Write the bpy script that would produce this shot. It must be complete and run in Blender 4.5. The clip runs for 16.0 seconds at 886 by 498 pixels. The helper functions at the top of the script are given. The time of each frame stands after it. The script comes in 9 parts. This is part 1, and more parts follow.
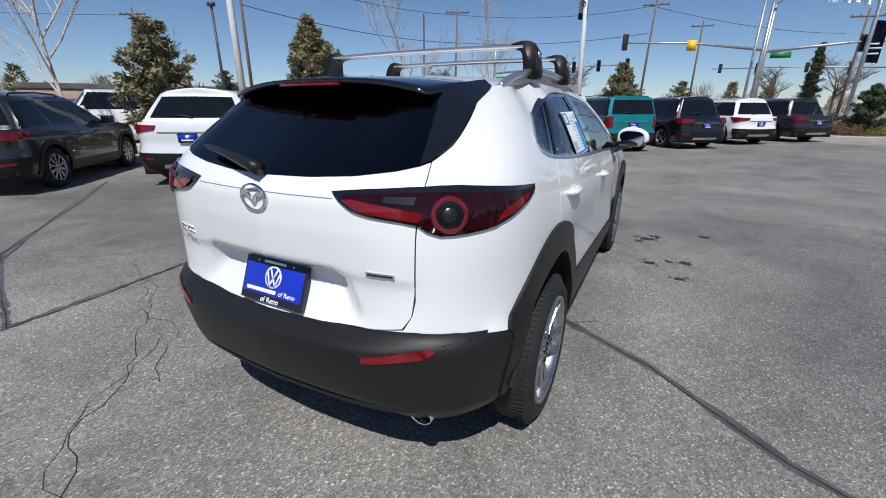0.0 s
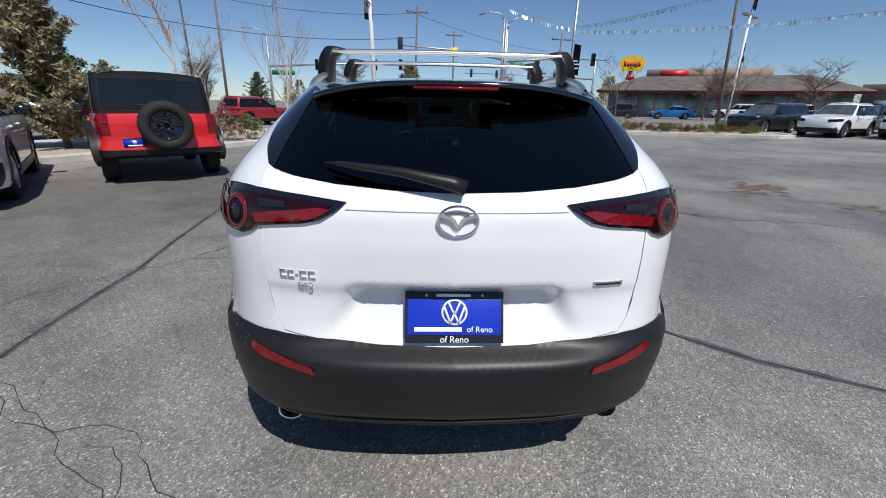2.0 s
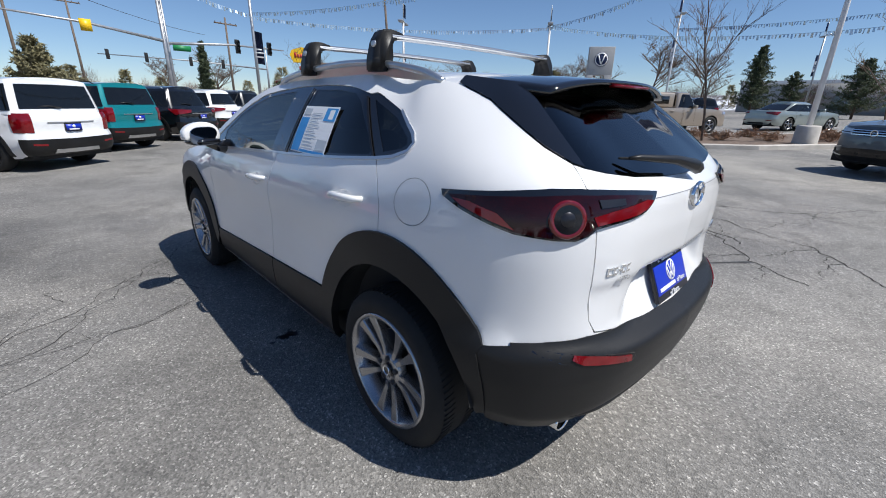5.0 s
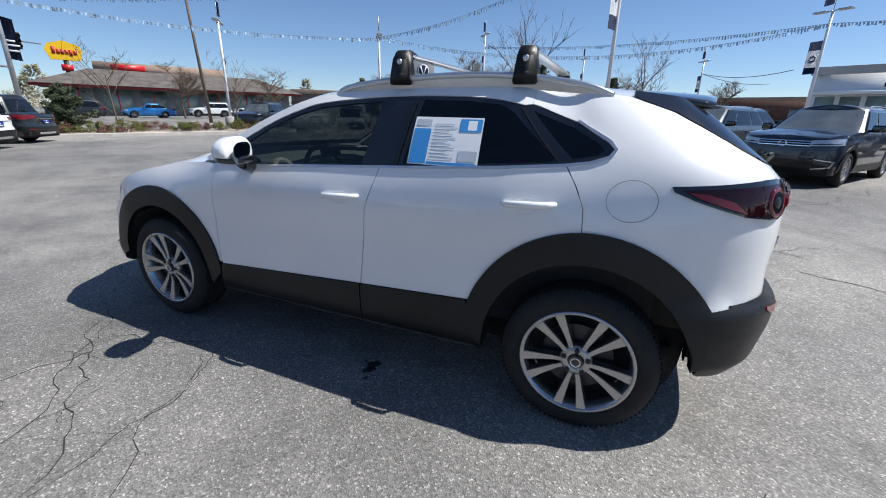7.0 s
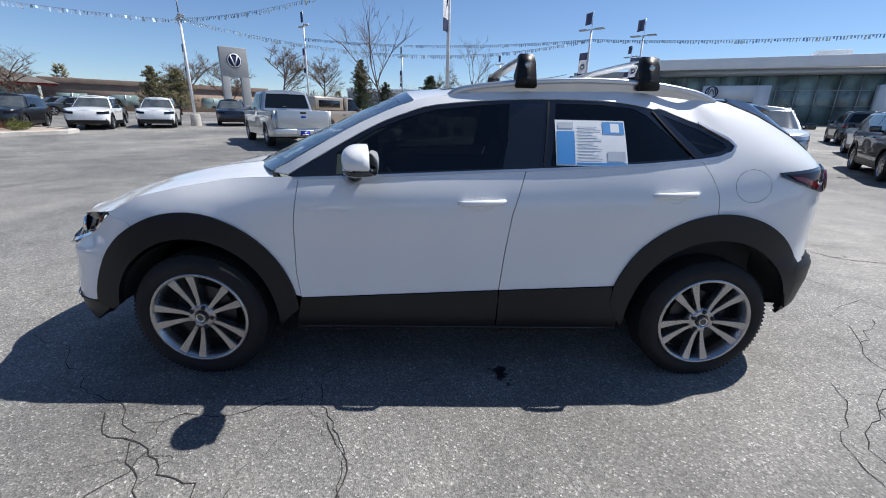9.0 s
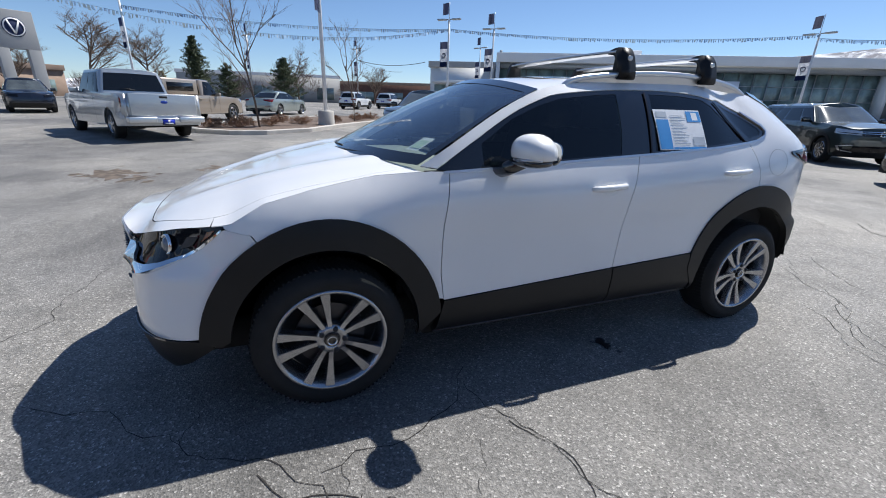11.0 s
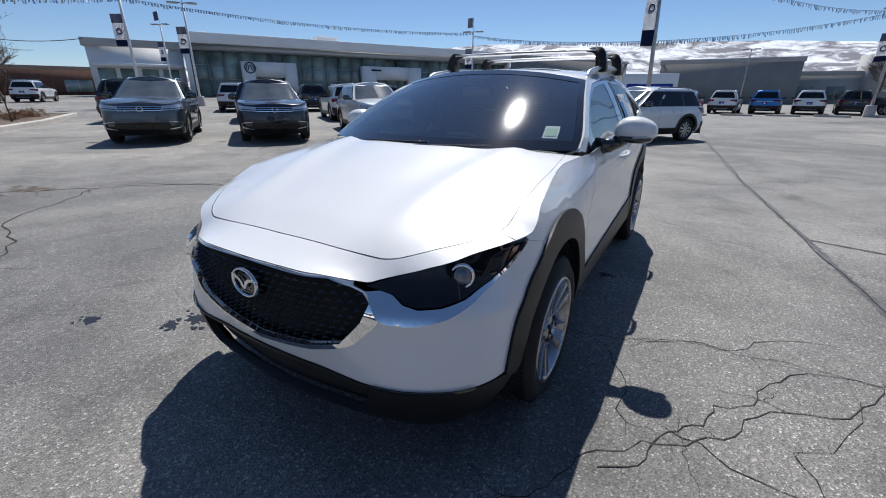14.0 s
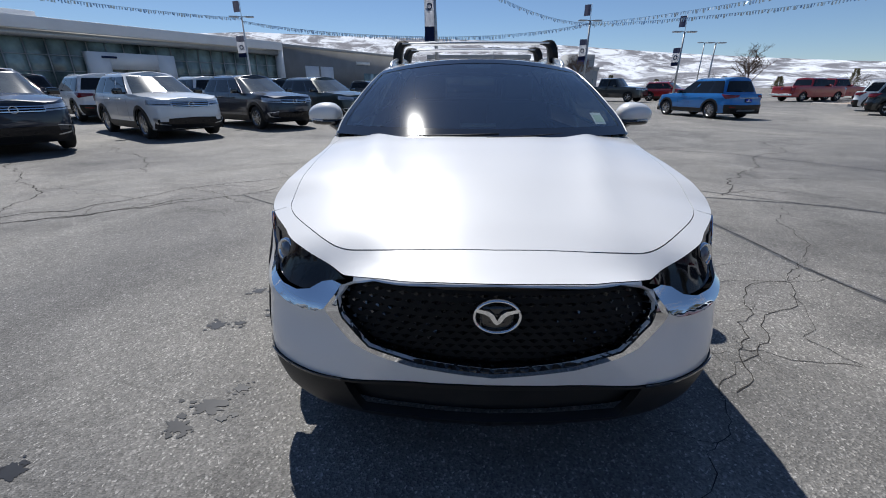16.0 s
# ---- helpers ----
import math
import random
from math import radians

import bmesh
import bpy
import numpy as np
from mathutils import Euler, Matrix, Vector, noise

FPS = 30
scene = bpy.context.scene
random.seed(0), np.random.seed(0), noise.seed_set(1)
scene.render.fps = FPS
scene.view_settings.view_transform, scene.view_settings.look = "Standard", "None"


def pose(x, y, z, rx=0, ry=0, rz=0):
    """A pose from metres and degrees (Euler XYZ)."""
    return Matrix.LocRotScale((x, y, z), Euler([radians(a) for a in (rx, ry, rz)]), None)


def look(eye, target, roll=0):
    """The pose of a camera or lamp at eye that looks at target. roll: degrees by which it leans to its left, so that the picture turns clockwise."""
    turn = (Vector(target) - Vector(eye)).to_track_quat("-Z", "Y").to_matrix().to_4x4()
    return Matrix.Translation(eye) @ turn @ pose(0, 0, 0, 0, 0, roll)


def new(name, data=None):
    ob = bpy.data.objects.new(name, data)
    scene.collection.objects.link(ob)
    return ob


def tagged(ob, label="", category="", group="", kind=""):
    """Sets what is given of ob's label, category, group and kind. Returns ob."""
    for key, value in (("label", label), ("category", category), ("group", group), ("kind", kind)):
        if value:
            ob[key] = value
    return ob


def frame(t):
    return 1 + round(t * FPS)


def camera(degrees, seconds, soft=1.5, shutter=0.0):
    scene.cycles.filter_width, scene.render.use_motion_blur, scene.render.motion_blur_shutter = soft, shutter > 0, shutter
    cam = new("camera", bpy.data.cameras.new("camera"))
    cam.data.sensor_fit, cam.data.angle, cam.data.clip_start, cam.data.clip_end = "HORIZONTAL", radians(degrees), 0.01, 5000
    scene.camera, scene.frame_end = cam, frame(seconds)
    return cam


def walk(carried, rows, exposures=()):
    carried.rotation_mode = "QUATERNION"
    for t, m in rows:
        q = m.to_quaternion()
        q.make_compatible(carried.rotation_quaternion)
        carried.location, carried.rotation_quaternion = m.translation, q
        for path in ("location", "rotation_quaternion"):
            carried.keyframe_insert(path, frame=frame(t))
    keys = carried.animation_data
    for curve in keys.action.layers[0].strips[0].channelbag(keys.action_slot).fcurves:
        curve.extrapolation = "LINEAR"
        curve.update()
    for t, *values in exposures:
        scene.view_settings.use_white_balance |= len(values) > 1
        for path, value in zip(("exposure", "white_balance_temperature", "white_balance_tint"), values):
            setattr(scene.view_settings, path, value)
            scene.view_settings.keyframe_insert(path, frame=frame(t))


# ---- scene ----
cam = camera(94.5, 16.0, soft=1.0)
PATH = [
    (0, (1.206, -2.982, 1.383), (0.328, -1.311, 0.721), 0.2),
    (0.5, (0.823, -3.093, 1.381), (0.17, -1.324, 0.714), 0.6),
    (1, (0.386, -3.183, 1.391), (0.002, -1.338, 0.723), 1.0),
    (1.5, (0.046, -3.189, 1.395), (-0.092, -1.308, 0.729), 1.1),
    (2, (-0.081, -3.202, 1.404), (-0.016, -1.318, 0.738), 1.2),
    (2.5, (-0.115, -3.205, 1.404), (0.14, -1.336, 0.738), 1.3),
    (3, (-0.402, -3.176, 1.389), (0.073, -1.351, 0.724), 1.3),
    (3.5, (-0.846, -3.025, 1.389), (-0.114, -1.287, 0.722), 1.3),
    (4, (-1.293, -2.821, 1.393), (-0.312, -1.212, 0.722), 1.1),
    (4.2, (-1.418, -2.718, 1.392), (-0.353, -1.166, 0.717), 1.1),
    (6.3, (-2.128, -2.052, 1.37), (-0.544, -1.014, 0.729), 1.3),
    (6.5, (-2.254, -1.874, 1.369), (-0.62, -0.912, 0.731), 1.2),
    (7, (-2.555, -1.378, 1.366), (-0.801, -0.648, 0.741), 1.3),
    (7.5, (-2.735, -0.846, 1.371), (-0.893, -0.373, 0.754), 1.2),
    (8, (-2.816, -0.351, 1.367), (-0.928, -0.115, 0.751), 1.4),
    (8.2, (-2.816, -0.196, 1.371), (-0.921, -0.035, 0.753), 1.3),
    (10.3, (-2.774, 0.697, 1.356), (-0.922, 0.304, 0.708), 1.8),
    (10.5, (-2.715, 0.893, 1.353), (-0.883, 0.425, 0.7), 1.8),
    (11, (-2.526, 1.456, 1.345), (-0.77, 0.768, 0.678), 1.8),
    (11.5, (-2.231, 1.967, 1.336), (-0.594, 1.043, 0.653), 1.5),
    (12, (-1.893, 2.416, 1.33), (-0.402, 1.274, 0.642), 1.2),
    (12.5, (-1.559, 2.722, 1.338), (-0.213, 1.416, 0.644), 0.9),
    (13, (-1.394, 2.884, 1.35), (-0.172, 1.463, 0.652), 0.7),
    (13.5, (-1.381, 2.906, 1.346), (-0.274, 1.395, 0.645), 0.6),
    (14, (-1.289, 2.982, 1.339), (-0.324, 1.378, 0.636), 0.3),
    (14.2, (-1.19, 3.037, 1.354), (-0.292, 1.397, 0.645), -0.0),
    (14.5, (-0.941, 3.094, 1.333), (-0.178, 1.388, 0.623), 0.1),
    (15, (-0.489, 3.23, 1.341), (0.02, 1.435, 0.621), -0.1),
    (15.5, (-0.07, 3.231, 1.313), (0.184, 1.384, 0.59), -0.0),
    (16, (0.116, 3.241, 1.324), (0.188, 1.382, 0.591), -0.1),
]
walk(cam, [(t, look(eye, target, roll)) for t, eye, target, roll in PATH],
     [(0, -0.10), (3.0, -0.05), (4.2, 0.04), (6.3, 0.33), (8.2, 0.36), (10.5, 0.36), (12.0, 0.24), (13.5, 0.1), (16.0, -0.1)])


# ---- light and sky ----
SUN_TO = Vector((0.226, -0.512, 0.829)).normalized()
sun = new("sun", bpy.data.lights.new("sun", "SUN"))
sun.data.energy, sun.data.angle, sun.data.color = 4.9, radians(0.53), (1.0, 0.98, 0.945)
sun.matrix_world = look((0, 0, 30), Vector((0, 0, 30)) - SUN_TO)
world = bpy.data.worlds.new("sky")
scene.world = world
world.use_nodes = True
wn = world.node_tree.nodes
sky = wn.new("ShaderNodeTexSky")
sky.sky_type, sky.sun_disc = "NISHITA", False
sky.sun_elevation = math.asin(SUN_TO.z)
sky.sun_rotation = math.atan2(SUN_TO.x, SUN_TO.y)
sky.altitude, sky.air_density, sky.dust_density, sky.ozone_density = 1000, 0.95, 0.14, 6.0
tint = wn.new("ShaderNodeMix")
tint.data_type, tint.blend_type = "RGBA", "MULTIPLY"
tint.inputs[0].default_value = 1.0
tint.inputs[7].default_value = (0.985, 0.99, 1.015, 1)
world.node_tree.links.new(sky.outputs[0], tint.inputs[6])
world.node_tree.links.new(tint.outputs[2], wn["Background"].inputs[0])
wn["Background"].inputs[1].default_value = 0.094


# ---- materials ----
def shader(name):
    m = bpy.data.materials.new(name)
    m.use_nodes = True
    return m, m.node_tree, m.node_tree.nodes["Principled BSDF"]


def noise_ramp(t, scale, lo, hi, c0, c1, detail=5.0, source="Object", rough=0.55):
    co = t.nodes.new("ShaderNodeTexCoord")
    n = t.nodes.new("ShaderNodeTexNoise")
    n.inputs["Scale"].default_value, n.inputs["Detail"].default_value, n.inputs["Roughness"].default_value = scale, detail, rough
    t.links.new(co.outputs[source], n.inputs["Vector"])
    r = t.nodes.new("ShaderNodeValToRGB")
    e = r.color_ramp.elements
    e[0].position, e[1].position = lo, hi
    e[0].color, e[1].color = (*c0, 1), (*c1, 1)
    t.links.new(n.outputs["Fac"], r.inputs["Fac"])
    return r, n


def mat(name, col, rough=0.5, metal=0.0, coat=0.0, vary=0.12, scale=6.0, bump=0.0, bump_scale=200.0, spec=0.5, emit=0.0, random_tint=0.0, source="Object"):
    """A plain procedural surface: colour that wanders a little, with fine relief."""
    m, t, b = shader(name)
    lo, hi = [c * (1 - vary) for c in col], [min(1, c * (1 + vary)) for c in col]
    r, _ = noise_ramp(t, scale, 0.3, 0.7, lo, hi, source=source)
    out = r.outputs[0]
    if random_tint:
        info = t.nodes.new("ShaderNodeObjectInfo")
        hsv = t.nodes.new("ShaderNodeHueSaturation")
        mr = t.nodes.new("ShaderNodeMapRange")
        mr.inputs[3].default_value, mr.inputs[4].default_value = 1 - random_tint, 1 + random_tint
        t.links.new(info.outputs["Random"], mr.inputs[0])
        t.links.new(mr.outputs[0], hsv.inputs["Value"])
        t.links.new(out, hsv.inputs["Color"])
        out = hsv.outputs[0]
    t.links.new(out, b.inputs["Base Color"])
    b.inputs["Roughness"].default_value, b.inputs["Metallic"].default_value = rough, metal
    b.inputs["Coat Weight"].default_value, b.inputs["Coat Roughness"].default_value = coat, 0.02
    b.inputs["Specular IOR Level"].default_value = spec
    if emit:
        b.inputs["Emission Color"].default_value, b.inputs["Emission Strength"].default_value = (*col, 1), emit
    if bump:
        co = t.nodes.new("ShaderNodeTexCoord")
        n = t.nodes.new("ShaderNodeTexNoise")
        n.inputs["Scale"].default_value, n.inputs["Detail"].default_value = bump_scale, 3
        bp = t.nodes.new("ShaderNodeBump")
        bp.inputs["Strength"].default_value, bp.inputs["Distance"].default_value = bump, 0.004
        t.links.new(co.outputs[source], n.inputs["Vector"])
        t.links.new(n.outputs["Fac"], bp.inputs["Height"])
        t.links.new(bp.outputs[0], b.inputs["Normal"])
    return m


def paint(name, col, flake=0.25, rough=0.32, spec=0.5):
    """Car paint: a pigment coat with flake sparkle under clear lacquer."""
    m, t, b = shader(name)
    r, _ = noise_ramp(t, 1.3, 0.3, 0.7, [c * 0.97 for c in col], [min(1, c * 1.03) for c in col], 3)
    t.links.new(r.outputs[0], b.inputs["Base Color"])
    b.inputs["Roughness"].default_value, b.inputs["Metallic"].default_value = rough, flake
    b.inputs["Specular IOR Level"].default_value = spec
    b.inputs["Coat Weight"].default_value, b.inputs["Coat Roughness"].default_value = 1.0, 0.015
    return m


def tinted_glass(name, tint, base=0.05, rough=0.008):
    """Thin tinted glass: clear to light from both sides, glossier at a slant."""
    m, t, b = shader(name)
    t.nodes.remove(b)
    tr, gl, lw, mx, pw, ad = (t.nodes.new(k) for k in ("ShaderNodeBsdfTransparent", "ShaderNodeBsdfGlossy", "ShaderNodeLayerWeight", "ShaderNodeMixShader", "ShaderNodeMath", "ShaderNodeMath"))
    tr.inputs[0].default_value = (*tint, 1)
    gl.inputs["Roughness"].default_value = rough
    lw.inputs["Blend"].default_value = 0.5
    pw.operation, pw.inputs[1].default_value = "POWER", 3.2
    ad.operation, ad.inputs[1].default_value, ad.inputs[2].default_value = "MULTIPLY_ADD", 0.8, base
    t.links.new(lw.outputs["Facing"], pw.inputs[0])
    t.links.new(pw.outputs[0], ad.inputs[0])
    t.links.new(ad.outputs[0], mx.inputs[0])
    t.links.new(tr.outputs[0], mx.inputs[1])
    t.links.new(gl.outputs[0], mx.inputs[2])
    t.links.new(mx.outputs[0], t.nodes["Material Output"].inputs[0])
    return m


M = {}
M["white_paint"] = paint("pearl_white_paint", (0.80, 0.80, 0.795), 0.0, 0.38, 0.6)
M["white2"] = paint("white_paint", (0.78, 0.79, 0.79), 0.0, 0.3)
M["silver_white"] = paint("silver_white_paint", (0.72, 0.74, 0.75), 0.08)
M["silver"] = paint("silver_paint", (0.50, 0.52, 0.53), 0.55)
M["champagne"] = paint("champagne_paint", (0.42, 0.35, 0.28), 0.4)
M["grey_paint"] = paint("grey_paint", (0.075, 0.09, 0.105), 0.3)
M["dark_grey"] = paint("dark_grey_paint", (0.014, 0.016, 0.018), 0.15)
M["black_paint"] = paint("black_paint", (0.005, 0.005, 0.006), 0.0, 0.2)
M["navy"] = paint("navy_paint", (0.008, 0.012, 0.026), 0.25)
M["green_grey"] = paint("green_grey_paint", (0.03, 0.042, 0.038), 0.4)
M["red_paint"] = paint("red_paint", (0.62, 0.012, 0.015), 0.0)
M["dark_red"] = paint("dark_red_paint", (0.32, 0.012, 0.02), 0.2)
M["teal"] = paint("teal_paint", (0.0, 0.20, 0.22), 0.3)
M["blue_paint"] = paint("blue_paint", (0.01, 0.17, 0.48), 0.3)
M["sage"] = paint("sage_silver_paint", (0.36, 0.40, 0.37), 0.5)
M["blackplastic"] = mat("black_plastic", (0.010, 0.010, 0.0105), 0.43, vary=0.25, scale=3, bump=0.06, bump_scale=700, spec=0.36)
M["gloss_black"] = mat("gloss_black", (0.006, 0.006, 0.007), 0.08, coat=1.0, vary=0.1)
M["rubber"] = mat("tyre_rubber", (0.011, 0.011, 0.011), 0.8, vary=0.35, scale=9, bump=0.3, bump_scale=300)
M["alloy"] = mat("machined_alloy", (0.42, 0.42, 0.43), 0.27, 0.95, vary=0.06)
M["dark_alloy"] = mat("dark_alloy", (0.05, 0.05, 0.055), 0.3, 0.8)
M["chrome"] = mat("chrome", (0.86, 0.87, 0.88), 0.05, 1.0, vary=0.02)
M["mirror_dark"] = mat("dimmed_mirror", (0.42, 0.44, 0.46), 0.02, 1.0, vary=0.02)
M["projector"] = mat("projector_glass", (0.16, 0.17, 0.19), 0.03, 0.3, coat=1.0, vary=0.3, scale=30)
M["seam_grey"] = mat("seam_shade", (0.22, 0.22, 0.23), 0.6)
M["satin"] = mat("satin_aluminium", (0.66, 0.67, 0.68), 0.28, 0.9, vary=0.05)
M["screen_dark"] = mat("car_screen_glass", (0.07, 0.08, 0.078), 0.07, vary=0.5, scale=1.5, spec=0.9, coat=0.6)
M["dark_glass"] = mat("dark_glass", (0.006, 0.007, 0.008), 0.03, vary=0.2, spec=0.5)
M["smoked_red"] = mat("smoked_red_lens", (0.018, 0.0015, 0.002), 0.05, coat=0.1, spec=0.35, vary=0.3, scale=20)
M["lens_red"] = mat("red_lens", (0.16, 0.003, 0.006), 0.06, coat=0.3, vary=0.25, scale=14)
M["ring_red"] = mat("red_ring_lens", (0.13, 0.003, 0.006), 0.07, coat=1.0, vary=0.2, scale=14)
M["lens_clear"] = mat("clear_lens", (0.55, 0.57, 0.6), 0.08, 0.5, coat=1.0, vary=0.2, scale=20)
M["lamp_dark"] = mat("lamp_housing", (0.008, 0.008, 0.010), 0.06, coat=0.15, spec=0.3)
M["amber"] = mat("amber_lens", (0.22, 0.05, 0.012), 0.15, coat=1.0)
M["underbody"] = mat("underbody", (0.012, 0.012, 0.012), 0.9, vary=0.3)
M["plate_blue"] = mat("plate_blue", (0.006, 0.03, 0.42), 0.35, vary=0.05)
M["plate_white"] = mat("plate_white", (0.82, 0.82, 0.82), 0.4, vary=0.03)
M["plate_dark"] = mat("plate_frame_black", (0.012, 0.012, 0.018), 0.4)
M["steel"] = mat("galvanised_steel", (0.42, 0.43, 0.44), 0.45, 0.7, vary=0.2, scale=4)
M["white_pole"] = mat("white_pole_paint", (0.74, 0.74, 0.74), 0.45, vary=0.08)
M["dark_pole"] = mat("dark_pole_paint", (0.05, 0.05, 0.055), 0.5)
M["timber"] = mat("weathered_timber", (0.15, 0.115, 0.09), 0.9, vary=0.4, scale=8, bump=0.6, bump_scale=40)
M["concrete"] = mat("kerb_concrete", (0.50, 0.47, 0.43), 0.9, vary=0.18, scale=2.5, bump=0.5, bump_scale=120)
M["bark"] = mat("bark", (0.14, 0.10, 0.075), 0.95, vary=0.4, scale=12, bump=0.7, bump_scale=60)
M["pale_bark"] = mat("pale_bark", (0.46, 0.40, 0.35), 0.95, vary=0.3, scale=12, bump=0.4, bump_scale=60)
M["needles"] = mat("conifer_needles", (0.07, 0.09, 0.045), 0.8, vary=0.6, scale=5)
M["needles2"] = mat("pine_needles", (0.21, 0.19, 0.10), 0.8, vary=0.6, scale=5)
M["far_twigs"] = mat("far_bare_twigs", (0.20, 0.155, 0.13), 0.95, vary=0.4, scale=0.3)
M["shrub_green"] = mat("shrub_leaves", (0.13, 0.14, 0.035), 0.85, vary=0.5, scale=7)
M["shrub_dry"] = mat("dry_shrub_twigs", (0.23, 0.13, 0.08), 0.95, vary=0.5, scale=7)
M["shrub_red"] = mat("red_dormant_shrub", (0.16, 0.065, 0.045), 0.95, vary=0.5, scale=7)
M["mulch"] = mat("planter_mulch", (0.15, 0.11, 0.085), 1.0, vary=0.5, scale=9, bump=1.0, bump_scale=30)
M["gravel"] = mat("planter_gravel", (0.40, 0.32, 0.255), 1.0, vary=0.4, scale=14, bump=1.0, bump_scale=25)
M["banner_navy"] = mat("navy_banner_cloth", (0.008, 0.02, 0.075), 0.8, vary=0.15)
M["banner_white"] = mat("white_banner_cloth", (0.62, 0.63, 0.66), 0.8, vary=0.08)
M["foil"] = mat("foil_streamer", (0.50, 0.63, 0.85), 0.35, 0.55, vary=0.45, scale=1.7, source="Generated")
M["clad_white"] = mat("white_metal_panel", (0.82, 0.82, 0.82), 0.5, vary=0.05, scale=0.4)
M["clad_grey"] = mat("grey_render", (0.40, 0.40, 0.395), 0.8, vary=0.08, scale=0.5, bump=0.2, bump_scale=20)
M["clad_dark"] = mat("dark_grey_render", (0.25, 0.25, 0.25), 0.8, vary=0.1, scale=0.5)
M["facade_glass"] = mat("facade_glass", (0.20, 0.27, 0.26), 0.05, 0.0, vary=0.75, scale=0.35, spec=0.9)
M["mullion"] = mat("aluminium_mullion", (0.40, 0.41, 0.41), 0.4, 0.6)
M["shingle"] = mat("brown_shingle_roof", (0.115, 0.10, 0.09), 0.95, vary=0.35, scale=1.2, bump=0.7, bump_scale=10)
M["fascia_red"] = mat("dull_red_fascia", (0.24, 0.022, 0.02), 0.6, vary=0.15)
M["tan_wall"] = mat("tan_wall", (0.30, 0.22, 0.17), 0.9, vary=0.15, scale=0.8)
M["dark_wall"] = mat("dark_brick_wall", (0.12, 0.06, 0.045), 0.9, vary=0.3, scale=1.0)
M["sign_yellow"] = mat("yellow_sign", (0.85, 0.52, 0.01), 0.4, vary=0.05)
M["sign_red"] = mat("red_sign", (0.55, 0.015, 0.02), 0.4, vary=0.08)
M["sign_green"] = mat("green_street_sign", (0.01, 0.20, 0.06), 0.5)
M["signal_black"] = mat("signal_housing", (0.012, 0.012, 0.012), 0.5)
M["signal_red"] = mat("lit_red_signal", (0.9, 0.03, 0.02), 0.3, emit=1.5)
M["sign_blue"] = mat("blue_sign", (0.01, 0.05, 0.35), 0.4)
M["line_white"] = mat("road_marking", (0.55, 0.55, 0.52), 0.8, vary=0.25, scale=5)
M["interior"] = mat("interior_trim", (0.018, 0.018, 0.02), 0.7, vary=0.2, scale=5)
M["dash"] = mat("dashboard_trim", (0.30, 0.325, 0.30), 0.75, vary=0.15)
M["seat"] = mat("seat_leather", (0.035, 0.035, 0.036), 0.55, vary=0.2, scale=6)
M["paper"] = mat("paper", (0.80, 0.82, 0.84), 0.6, vary=0.04)
M["paper_blue"] = mat("printed_blue", (0.04, 0.27, 0.62), 0.6, vary=0.06)
M["paper_grey"] = mat("printed_grey", (0.45, 0.5, 0.55), 0.6, vary=0.1)
M["privacy"] = tinted_glass("privacy_glass", (0.03, 0.034, 0.036))
M["clearglass"] = tinted_glass("windscreen_glass", (0.80, 0.87, 0.83), 0.22, 0.055)
M["frontglass"] = tinted_glass("front_window_glass", (0.10, 0.115, 0.11))


